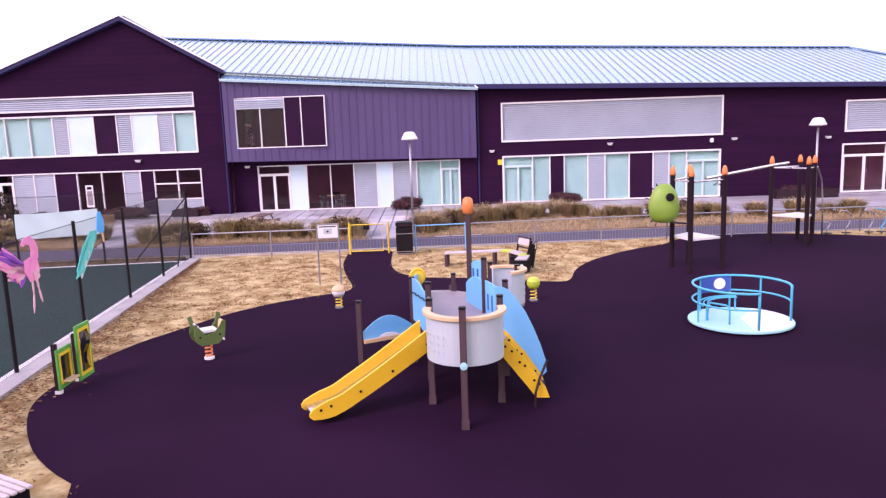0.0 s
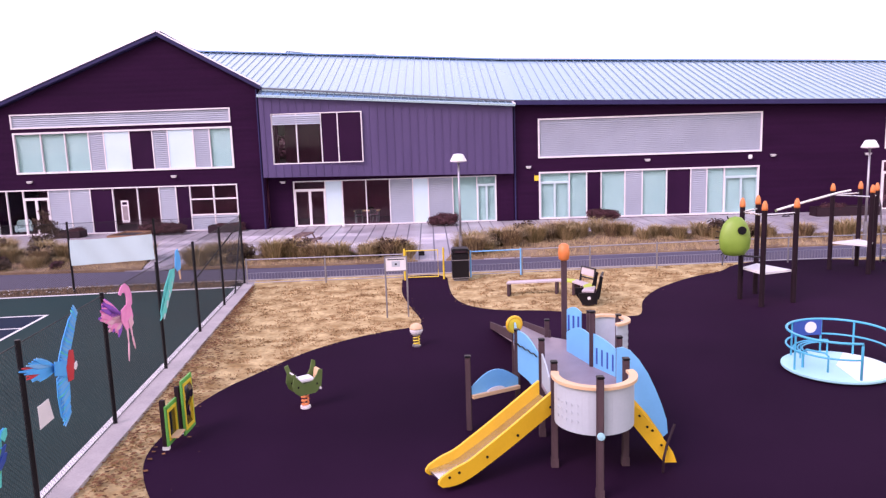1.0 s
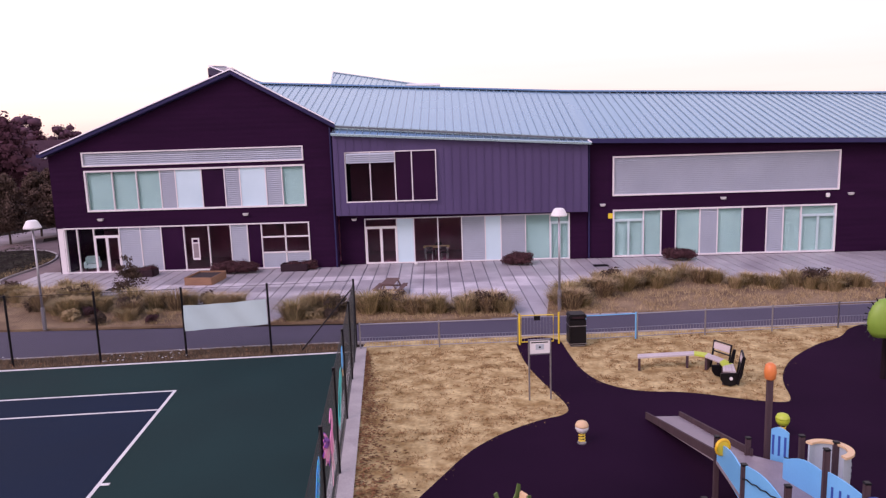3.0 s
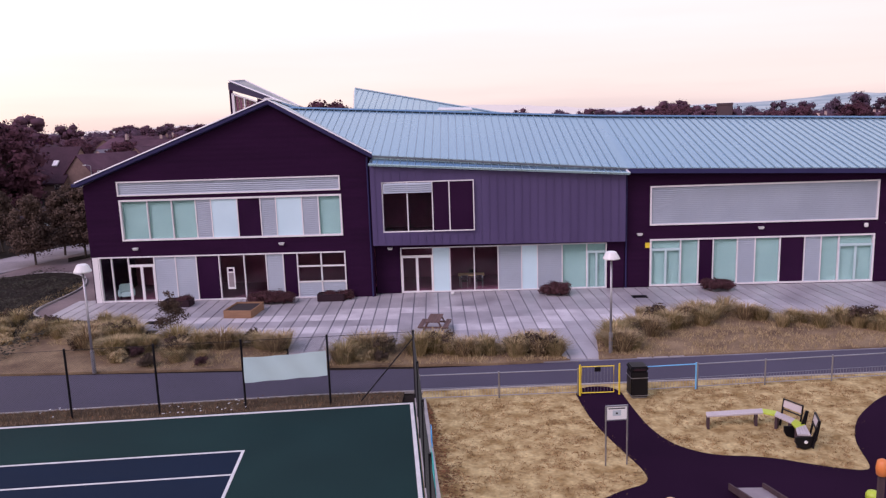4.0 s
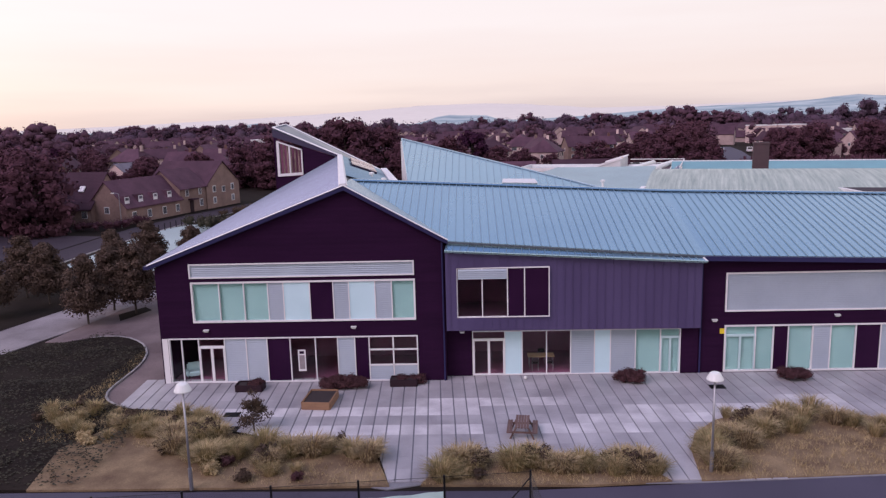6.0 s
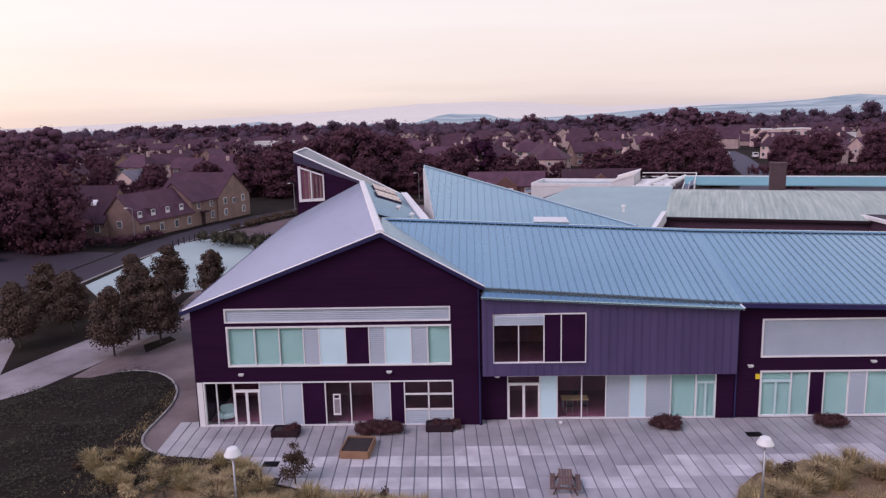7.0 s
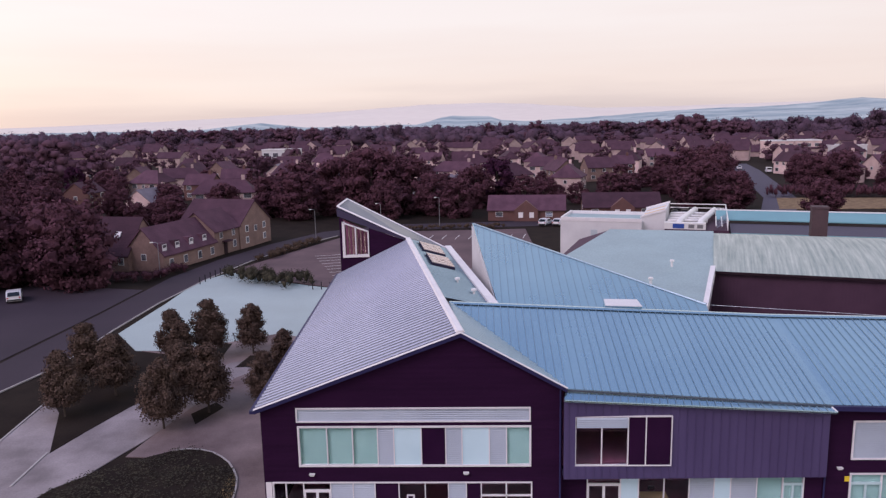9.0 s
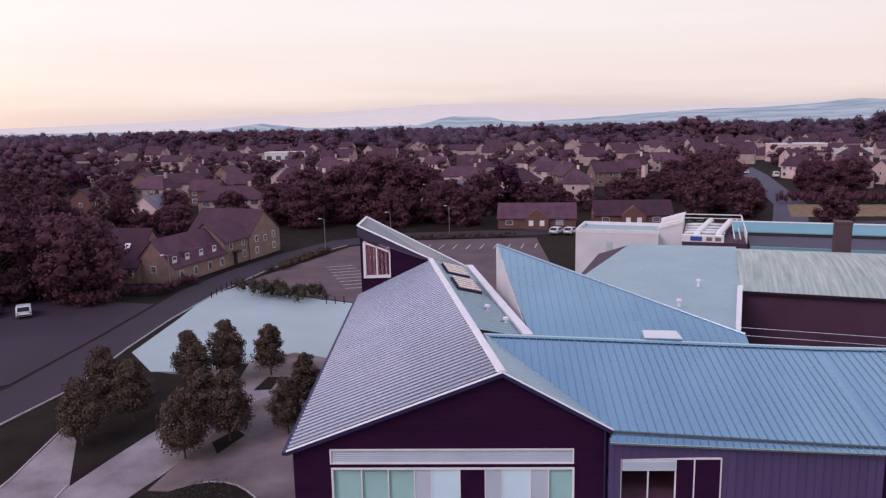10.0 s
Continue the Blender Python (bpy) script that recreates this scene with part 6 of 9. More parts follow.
def litter_bin():
    s = thing("litter_bin", "black square litter bin with pale bands", "bin")
    part("body", boxed(-0.3, 0.3, -0.3, 0.3, 0.04, 0.98, 0.03), "black_metal", s)
    part("hood", boxed(-0.31, 0.31, -0.31, 0.31, 1.0, 1.16, 0.04), "black_metal", s, "black hood")
    for z in (0.09, 0.74):
        bm = bmesh.new()
        box(bm, -0.308, 0.308, -0.308, 0.308, z, z + 0.025)
        part("band", bm, "grey_metal", s, "pale band")
    part("opening", boxed(-0.2, 0.2, -0.318, -0.306, 1.02, 1.10), "brown_post", s)
    part("foot", boxed(-0.26, 0.26, -0.26, 0.26, 0, 0.04), "grey_metal", s)
    s.matrix_basis = pose(13.12, -16.62, 0, 0, 0, 4)


litter_bin()


def notice_board():
    s = thing("notice_board", "grey notice board on two thin steel posts", "sign")
    for x in (-0.31, 0.31):
        part("post", tube(bmesh.new(), (x, 0, 0), (x, 0, 1.78), 0.025), "grey_metal", s, "thin steel post")
    bm = bmesh.new()
    frame_bars(bm, -0.32, 0.32, 1.36, 1.80, -0.03, 0.03, 0.03)
    part("board_frame", bm, "grey_metal", s)
    p = part("board", boxed(-0.29, 0.29, -0.02, 0.02, 1.39, 1.77), "white_plastic", s, "pale printed notice sheet")
    part("print_block", boxed(-0.12, 0.12, -0.026, -0.021, 1.5, 1.66), "grey_panel", p)
    part("print_bar", boxed(-0.24, 0.24, -0.026, -0.021, 1.70, 1.73), "black_metal", p)
    part("print_bar", boxed(-0.03, 0.03, -0.03, -0.026, 1.55, 1.60), "black_metal", p)
    s.matrix_basis = pose(11.32, -21.95, 0, 0, 0, 6)


notice_board()


# low rail fence along the footpath, with the yellow gate
def low_fence():
    runs = [((5.35, -16.75), (11.05, -16.45)), ((13.5, -16.3), (15.35, -16.1)), ((15.4, -16.1), (23.0, -15.25)), ((23.0, -15.25), (30.5, -14.75)), ((30.5, -14.75), (40, -14.1))]
    for i, (a, b) in enumerate(runs):
        blue = i == 1
        s = thing("low_fence", "low %s rail fence with thin upright bars" % ("blue" if blue else "grey"), "fence", "low path fence")
        a3, b3 = Vector((*a, 0)), Vector((*b, 0))
        L = (b3 - a3).length
        up = lambda p, z: p + Vector((0, 0, z))
        part("top_rail", tube(bmesh.new(), up(a3, 0.95), up(b3, 0.95), 0.022, n=8), "blue" if blue else "grey_metal", s)
        part("bottom_rail", tube(bmesh.new(), up(a3, 0.1), up(b3, 0.1), 0.015, n=6), "grey_metal", s)
        n = max(1, round(L / 2.4))
        for k in range(n + 1):
            p = a3.lerp(b3, k / n)
            part("post", tube(bmesh.new(), p, up(p, 1.0), 0.03, n=8), "blue" if blue else "grey_metal", s)
        bm = bmesh.new()
        m = int(L / 0.11)
        for k in range(1, m):
            p = a3.lerp(b3, k / m)
            tube(bm, up(p, 0.1), up(p, 0.45), 0.006, n=3)
        tube(bm, up(a3, 0.45), up(b3, 0.45), 0.008, n=4)
        tagged(part("bar_infill", bm, "grey_metal", s, "many thin upright bars"), kind="stuff")
        rebase(s, (*a, 0))


low_fence()


def gate():
    s = thing("playground_gate", "yellow tubular playground gate, closed", "gate")
    W = 1.42
    part("gate_frame", pipe([(0.06, 0, 0.1), (0.06, 0, 1.08), (W - 0.2, 0, 1.08), (W - 0.2, 0, 0.1)], 0.024, 8, True), "yellow_paint", s)
    for x in (0, W):
        part("gate_post", tube(bmesh.new(), (x, 0, 0), (x, 0, 1.16), 0.034, n=10), "yellow_paint", s)
    for k in range(1, 10):
        x = 0.06 + (W - 0.26) * k / 10
        part("bar", tube(bmesh.new(), (x, 0, 0.1), (x, 0, 1.08), 0.004, n=5), "grey_metal", s)
    part("plate", boxed(0.52, 0.74, -0.045, -0.032, 0.9, 1.06), "black_metal", s, "small dark plate")
    s.matrix_basis = pose(11.1, -16.55, 0, 0, 0, 3)


gate()


# ball court fence: posts, rails, wire mesh, banner
def court_fence():
    s = thing("court_fence", "tall black ball court fence with wire mesh", "fence")
    H = 2.58
    def bay(p, q):
        bm = bmesh.new()
        L = (q - p).length
        u = (q - p).normalized()
        st = 0.085
        k = -int(H / st)
        r = 0.0021
        side = Vector((-u.y, u.x, 0)) * r
        while k * st < L:
            for sg in (1, -1):
                a0, z0, a1, z1 = k * st, 0.05, k * st + H - 0.1, H - 0.05
                if a0 < 0:
                    z0, a0 = z0 - a0, 0
                if a1 > L:
                    z1, a1 = z1 - (a1 - L), L
                if a1 - a0 < 0.02:
                    continue
                if sg < 0:
                    a0, a1 = L - a0, L - a1
                c0, c1 = p + u * a0 + Vector((0, 0, z0)), p + u * a1 + Vector((0, 0, z1))
                w = (c1 - c0).normalized().cross(side).normalized() * r
                hexa(bm, [c0 - side, c0 + side * 0.5 + w, c0 + side * 0.5 - w], [c1 - side, c1 + side * 0.5 + w, c1 + side * 0.5 - w])
            k += 1
        tagged(part("mesh_panel", bm, "mesh_wire", s, "dark diamond wire mesh"), kind="stuff")
        part("top_wire", tube(bmesh.new(), p + Vector((0, 0, H - 0.06)), q + Vector((0, 0, H - 0.06)), 0.008, n=6), "black_metal", s)
    east = [Vector((*court_xy(0.06, v), 0)) for v in (0.3, -3.2, -6.4, -9.65, -12.95, -16.1, -19.3, -22.5)]
    north = [Vector((*court_xy(u, 0.3), 0)) for u in (0.06, -3.0, -6.0, -9.0, -12.0, -15.0, -18.0, -21.0, -24.0, -27, -30, -33, -36)]
    for line in (east, north):
        for p, q in zip(line, line[1:]):
            bay(p, q)
    for p in east + north[1:]:
        part("post", tube(bmesh.new(), p, p + Vector((0, 0, H)), 0.04, n=10), "black_metal", s)
    c = east[0]
    part("brace", tube(bmesh.new(), c + Vector((0, 0, 2.3)), Vector((*court_xy(-1.9, 0.3), 0.05)), 0.025, n=8), "black_metal", s, "slanting corner brace")
    part("brace", tube(bmesh.new(), c + Vector((0, 0, 2.3)), Vector((*court_xy(0.06, -1.5), 0.05)), 0.025, n=8), "black_metal", s)
    rebase(s, tuple(c))


court_fence()


def fence_banner():
    a, b = Vector((*court_xy(-5.95, 0.22), 0)), Vector((*court_xy(-3.05, 0.22), 0))
    u = (b - a).normalized()
    side = Vector((u.y, -u.x, 0))
    bm = bmesh.new()
    nx, nz = 24, 8
    grid = []
    for f in (0, 1):
        grid.append([[bm.verts.new(a.lerp(b, i / nx) + side * (0.03 * math.sin(i * 0.7 + j * 0.5) + 0.004 * f) + Vector((0, 0, 1.0 + 0.10 * i / nx + 0.93 * j / nz - 0.03 * math.sin(math.pi * i / nx) * (j / nz)))) for j in range(nz + 1)] for i in range(nx + 1)])
    for f in (0, 1):
        for i in range(nx):
            for j in range(nz):
                g = grid[f]
                bm.faces.new((g[i][j], g[i + 1][j], g[i + 1][j + 1], g[i][j + 1]))
    ob = part("fence_banner", bm, "banner_blue", None, smooth=True)
    return tagged(ob, "pale blank back of a banner tied to the court fence", "banner")


fence_banner()


# recycled plastic ornaments tied to the east fence
def on_fence(v, z, off=0.07):
    x, y = court_xy(0.06 + off, v)
    return Vector((x, y, z))


SHAPE = [lambda v, z: (v, z)]


def on_plate(name, pts, mat, parent, off=0.07, label=""):
    """A flat cut-out tied to the fence, its outline given along the fence and upwards."""
    low = [on_fence(v, z, off) for v, z in (SHAPE[0](v, z) for v, z in pts)]
    return part(name, hexa(bmesh.new(), low, [p + CEX * 0.012 for p in low]), mat, parent, label)


def feather(a, b, w, mat, parent, off):
    d = Vector((b[0] - a[0], b[1] - a[1])).normalized()
    n = Vector((-d.y, d.x)) * w
    m = (a[0] * 0.4 + b[0] * 0.6, a[1] * 0.4 + b[1] * 0.6)
    return on_plate("feather", [(a[0] - n.x * 0.5, a[1] - n.y * 0.5), (m[0] - n.x * 0.6, m[1] - n.y * 0.6), (b[0] - n.x * 0.15, b[1] - n.y * 0.15), (b[0] + n.x * 0.15, b[1] + n.y * 0.15), (m[0] + n.x * 0.6, m[1] + n.y * 0.6), (a[0] + n.x * 0.5, a[1] + n.y * 0.5)], mat, parent, off)


def ornament(label, v):
    return thing("fence_ornament", label, "ornament", "plastic fence ornaments")


def spread_wing_ornament():
    SHAPE[0] = lambda v, z: (v - 0.6 + 0.32 * (z - 1.6), 1.80 + (z - 1.6) * 0.93 + 0.27 * max(0, -14.35 - v))
    rnd = random.Random(1)
    o = ornament("bright blue and red spread ornament of recycled plastic on the fence", 0)
    for i in range(15):
        a = radians(152 + 4.0 * i)
        r = 1.08 - 0.07 * abs(i - 7) + rnd.uniform(-0.05, 0.05)
        feather((-14.60, 1.6), (-14.60 + r * math.cos(a), 1.6 + 0.62 * r * math.sin(a)), 0.062, "red" if i in (6, 9, 10) else "blue" if i % 4 == 1 else "parrot_blue", o, 0.06 + 0.006 * (i % 3))
    up = [(-14.60, 1.66), (-14.48, 2.02), (-14.27, 2.36), (-14.05, 2.46), (-13.96, 2.38), (-14.03, 2.1), (-14.15, 1.82), (-14.27, 1.62)]
    lo = [(-14.27, 1.52), (-14.16, 1.32), (-14.10, 1.05), (-14.12, 0.76), (-14.24, 0.68), (-14.42, 0.82), (-14.56, 1.14), (-14.62, 1.42)]
    on_plate("wing", up, "parrot_blue", o, 0.085)
    on_plate("wing", lo, "parrot_blue", o, 0.085)
    for i in range(24):
        f = i / 23
        mat = ("parrot_blue", "blue", "parrot_blue", "teal", "parrot_blue", "blue")[i % 6]
        p = lerp((-14.36, 1.70, 0), (-14.06, 2.42, 0), f)
        feather((p[0] + 0.07, p[1] - 0.05), (p[0] - 0.24 + 0.13 * f + rnd.uniform(-0.05, 0.03), p[1] + 0.05 + 0.09 * f), 0.042, mat, o, 0.10 + 0.004 * (i % 3))
        p = lerp((-14.36, 1.48, 0), (-14.18, 0.76, 0), f)
        feather((p[0] + 0.07, p[1] + 0.05), (p[0] - 0.26 + 0.12 * f + rnd.uniform(-0.05, 0.03), p[1] - 0.05 - 0.06 * f), 0.042, mat, o, 0.10 + 0.004 * (i % 3))
    on_plate("body", [(-14.78, 1.70), (-14.34, 1.70), (-14.28, 1.58), (-14.34, 1.44), (-14.74, 1.48)], "parrot_blue", o, 0.115)
    on_plate("chest", [(-14.30, 1.86), (-14.16, 1.82), (-14.08, 1.58), (-14.10, 1.32), (-14.28, 1.34), (-14.38, 1.58)], "red", o, 0.125, "red chest piece")
    on_plate("face", [(-14.12, 1.58), (-14.04, 1.60), (-14.00, 1.52), (-14.06, 1.46), (-14.12, 1.50)], "white_plastic", o, 0.14, "small white face piece")
    rebase(o, tuple(on_fence(-14.9, 0, 0.1)))


spread_wing_ornament()


def pink_ornament():
    SHAPE[0] = lambda v, z: (v - 0.58 + 0.05 * (z - 1.8), z + 0.10 + 0.33 * max(0, -11.75 - v))
    rnd = random.Random(2)
    o = ornament("pink fan-shaped ornament of recycled plastic on the fence", 0)
    for i in range(34):
        a = radians(140 + 3.4 * i)
        r = (1.14 - 0.012 * abs(i - 12)) * rnd.uniform(0.72, 1.0)
        feather((-11.70, 1.84), (-11.70 + r * math.cos(a), 1.84 + 0.46 * r * math.sin(a)), 0.12, ("pink", "pink_pale", "pink", "purple", "pink", "pink_pale")[i % 6] if i > 7 else ("purple", "pink")[i % 2], o, 0.06 + 0.006 * (i % 5))
    on_plate("body", [(-11.80, 1.98), (-11.55, 2.04), (-11.26, 1.98), (-11.18, 1.74), (-11.30, 1.56), (-11.62, 1.56), (-11.82, 1.76)], "pink", o, 0.10)
    on_plate("neck", [(-11.56, 1.95), (-11.22, 1.98), (-11.20, 2.18), (-11.32, 2.36), (-11.54, 2.47), (-11.76, 2.44), (-11.90, 2.28), (-11.80, 2.26), (-11.70, 2.32), (-11.56, 2.28), (-11.50, 2.16)], "pink", o, 0.11)
    on_plate("breast", [(-11.50, 1.72), (-11.30, 1.78), (-11.22, 1.60), (-11.42, 1.52)], "pink_pale", o, 0.115, "pale pink breast piece")
    for a, b in (((-11.52, 1.66), (-11.50, 1.28)), ((-11.50, 1.28), (-11.56, 0.92)), ((-11.34, 1.62), (-11.26, 1.32)), ((-11.26, 1.32), (-11.16, 1.06))):
        feather(a, b, 0.06, "pink_pale", o, 0.09)
    rebase(o, tuple(on_fence(-12.2, 0, 0.1)))


pink_ornament()


def teal_ornament():
    SHAPE[0] = lambda v, z: (-8.35 + (v + 7.45) * 1.75, z + 0.20)
    o = ornament("teal and blue tapering ornament of recycled plastic on the fence", 0)
    on_plate("tail", [(-7.55, 2.02), (-7.78, 2.05), (-8.10, 1.72), (-8.35, 1.25), (-8.34, 1.10), (-8.12, 1.18), (-7.80, 1.52), (-7.58, 1.85)], "teal", o, 0.07)
    for i in range(16):
        f = i / 15
        p = lerp((-7.66, 1.95, 0), (-8.2, 1.22, 0), f)
        q = 0.11 if i % 2 else -0.11
        feather((p[0], p[1]), (p[0] - 0.16 + q, p[1] - 0.17), 0.07, ("teal", "teal", "teal", "banner_blue")[i % 4], o, 0.09 + 0.004 * (i % 3))
    on_plate("neck", [(-7.52, 2.44), (-7.40, 2.46), (-7.30, 2.2), (-7.32, 1.94), (-7.50, 1.92), (-7.60, 2.05), (-7.56, 2.25)], "parrot_blue", o, 0.105, "bright blue neck piece")
    on_plate("foot", [(-7.42, 1.94), (-7.34, 1.94), (-7.32, 1.68), (-7.38, 1.68)], "tan", o, 0.09)
    rebase(o, tuple(on_fence(-8.9, 0, 0.1)))


teal_ornament()


def fan_ornament():
    SHAPE[0] = lambda v, z: (v - 0.5, z + 0.26)
    rnd = random.Random(4)
    o = ornament("large ragged teal and blue ornament of recycled plastic on the fence", 0)
    on_plate("backing", [(-18.0, 0.6), (-16.6, 0.6), (-16.45, 1.2), (-16.6, 1.8), (-16.95, 2.1), (-17.4, 2.15), (-17.9, 1.9), (-18.15, 1.3)], "teal", o, 0.06)
    for i in range(110):
        a, r = rnd.uniform(0, 6.28), 0.95 * rnd.random() ** 0.5
        c = (-17.3 + 0.85 * r * math.cos(a), 1.35 + 0.82 * r * math.sin(a))
        d = math.atan2(c[1] - 0.7, c[0] + 17.3) + rnd.uniform(-0.7, 0.7)
        w = rnd.uniform(0.16, 0.30)
        feather(c, (c[0] + w * math.cos(d), c[1] + w * math.sin(d)), rnd.uniform(0.06, 0.11), rnd.choice(("teal", "teal", "teal", "teal", "parrot_blue", "green", "blue_dark", "blue_dark")), o, 0.075 + 0.05 * rnd.random())
    for i in range(10):
        c = (-17.3 + rnd.uniform(-0.7, 0.7), 1.35 + rnd.uniform(-0.65, 0.65))
        on_plate("eye_spot", [(c[0] + 0.04 * math.cos(k), c[1] + 0.04 * math.sin(k)) for k in (0, 1, 2, 3, 4, 5)], ("yellow_paint", "blue_dark", "red")[i % 3], o, 0.14, "coloured spot")
    rebase(o, tuple(on_fence(-17.3, 0, 0.1)))


fan_ornament()


def fence_paper():
    a = [on_fence(-15.9, 1.5, 0.06), on_fence(-15.55, 1.5, 0.06), on_fence(-15.45, 1.15, 0.06), on_fence(-15.9, 1.15, 0.06)]
    ob = part("fence_notice", hexa(bmesh.new(), a, [p + CEX * 0.008 for p in a]), "white_plastic", None)
    tagged(ob, "small white sheet tied to the court fence", "notice")


fence_paper()


# lamp posts
def lamp_post():
    s = thing("street_lamp", "grey lamp post with white conical shade", "street lamp", "plaza lamp posts")
    part("pole", tube(bmesh.new(), (0, 0, 0.0), (0, 0, 4.1), 0.055, 0.04, n=12), "grey_metal", s, smooth=True)
    part("base", tube(bmesh.new(), (0, 0, 0), (0, 0, 0.9), 0.085, n=12), "grey_metal", s)
    part("shade", lathe([(0.05, 4.02), (0.34, 4.06), (0.35, 4.10), (0.22, 4.34), (0.16, 4.38), (0, 4.39)], 20), "white_plastic", s, "white conical lamp shade")
    part("lens", lathe([(0.0, 3.98), (0.10, 4.0), (0.12, 4.05), (0, 4.055)], 14), "glass", s)
    return s


LAMP = lamp_post()
LAMP.matrix_basis = pose(13.12, -11.75, 0)
copy_thing(LAMP, pose(30.6, -10.85, 0))
copy_thing(LAMP, pose(-8.55, -12.95, 0)).scale = (1, 1, 1.06)


# plaza furniture
def picnic_table(x, y, ang):
    s = thing("picnic_table", "weathered timber picnic table on the paving", "picnic table")
    for k in range(5):
        part("top_board", boxed(-0.85, 0.85, -0.36 + 0.147 * k, -0.23 + 0.147 * k, 0.70, 0.745, 0.008), "timber_dark", s)
    for y0 in (-0.80, -0.66, 0.53, 0.67):
        part("seat_board", boxed(-0.85, 0.85, y0, y0 + 0.13, 0.42, 0.46, 0.008), "timber_dark", s)
    for x0 in (-0.6, 0.6):
        part("cross_beam", boxed(x0 - 0.03, x0 + 0.03, -0.8, 0.8, 0.33, 0.42), "timber_dark", s)
        for sg in (-1, 1):
            part("leg", tube(bmesh.new(), (x0, sg * 0.62, 0), (x0, sg * 0.28, 0.70), 0.045, n=4), "timber_dark", s)
    s.matrix_basis = pose(x, y, 0, 0, 0, ang) @ Matrix.Scale(0.9, 4)


picnic_table(5.5, -7.85, 84)


def planter(x, y, w, d, h, mat, label, ang=0):
    s = thing("planter", label, "planter")
    for sg in (-1, 1):
        part("side_board", boxed(-w / 2, w / 2, sg * d / 2 - 0.04, sg * d / 2 + 0.04, 0, h, 0.01), mat, s)
        part("end_board", boxed(sg * w / 2 - 0.04, sg * w / 2 + 0.04, -d / 2 + 0.04, d / 2 - 0.04, 0, h - 0.004, 0.01), mat, s)
    part("soil", boxed(-w / 2 + 0.04, w / 2 - 0.04, -d / 2 + 0.04, d / 2 - 0.04, 0, h - 0.08), "dark_fill", s, "dark soil")
    s.matrix_basis = pose(x, y, 0, 0, 0, ang)


planter(-5.05, -3.6, 1.5, 1.9, 0.42, "timber", "orange brown timber planter with dark soil on the paving", -4)
planter(-9.5, -1.45, 1.5, 0.8, 0.4, "brown_post", "dark planter against the glazed wall")
planter(-0.75, -0.95, 1.5, 0.7, 0.42, "brown_post", "dark planter against the clad wall")
planter(34.5, -1.4, 3.4, 0.9, 0.5, "brown_post", "long dark planter against the clad wall")


def drain(x, y):
    s = thing("drain_cover", "dark square drain cover in the paving", "drain cover", "paving drain covers")
    part("plate", boxed(-0.42, 0.42, -0.3, 0.3, 0.0, 0.012), "black_metal", s)
    for k in range(4):
        part("rib", boxed(-0.36, 0.36, -0.22 + 0.13 * k, -0.17 + 0.13 * k, 0.012, 0.02), "black_metal", s)
    s.matrix_basis = pose(x, y, 0.006)


drain(16.6, -1.9)
drain(-8.9, -6.9)
drain(-9.4, -5.1)


def white_ball(x, y):
    s = thing("white_ball", "small white ball lying on the paving", "ball")
    part("ball", lathe([(0, 0), (0.08, 0.03), (0.11, 0.11), (0.08, 0.19), (0, 0.22)], 14), "white_plastic", s, smooth=True)
    s.matrix_basis = pose(x, y, 0.004)


white_ball(6.2, -0.35)


# ---- planting ----
G = (1 + 5 ** 0.5) / 2
ICO = np.array([(-1, G, 0), (1, G, 0), (-1, -G, 0), (1, -G, 0), (0, -1, G), (0, 1, G), (0, -1, -G), (0, 1, -G), (G, 0, -1), (G, 0, 1), (-G, 0, -1), (-G, 0, 1)]) / (1 + G * G) ** 0.5
ICO_FACES = [(a, b, c) for a in range(12) for b in range(a + 1, 12) for c in range(b + 1, 12) if all(abs(np.linalg.norm(ICO[i] - ICO[j]) - 1.0515) < 0.01 for i, j in ((a, b), (b, c), (a, c)))]
ICO_FACES = [f if np.dot(np.cross(ICO[f[1]] - ICO[f[0]], ICO[f[2]] - ICO[f[0]]), ICO[f[0]]) > 0 else f[::-1] for f in ICO_FACES]


def leaf_cloud(clumps, per, size, seed, core=0.8, loose=0.0):
    """Small leaf quads over clumps (centre, radii), each with a dense uneven inner mass of foliage."""
    rng = np.random.RandomState(seed)
    verts, faces = [], []
    for (cx, cy, cz), (rx, ry, rz) in clumps:
        d = rng.normal(size=(per, 3))
        d /= np.linalg.norm(d, axis=1)[:, None]
        rad = rng.uniform(0.62, 0.99 + loose, per)[:, None]
        p = d * rad * np.array([rx, ry, rz]) + np.array([cx, cy, cz])
        face = d + rng.normal(size=(per, 3)) * 0.38
        a = np.cross(face, rng.normal(size=(per, 3)))
        a /= np.linalg.norm(a, axis=1)[:, None]
        b = np.cross(face, a)
        b /= np.linalg.norm(b, axis=1)[:, None]
        s = size * rng.uniform(0.6, 1.3, per)[:, None]
        quad = np.stack([p - a * s, p - b * s * 0.65, p + a * s, p + b * s * 0.65], 1).reshape(-1, 3)
        if core:
            i0 = len(verts)
            verts += [tuple(v) for v in ICO * rng.uniform(0.55, 1.15, (12, 1)) * core * np.array([rx, ry, rz]) + np.array([cx, cy, cz])]
            faces += [(i0 + a, i0 + b, i0 + c) for a, b, c in ICO_FACES]
        i0 = len(verts)
        verts += [tuple(v) for v in quad]
        faces += [(i0 + 4 * k, i0 + 4 * k + 1, i0 + 4 * k + 2, i0 + 4 * k + 3) for k in range(per)]
    return verts, faces


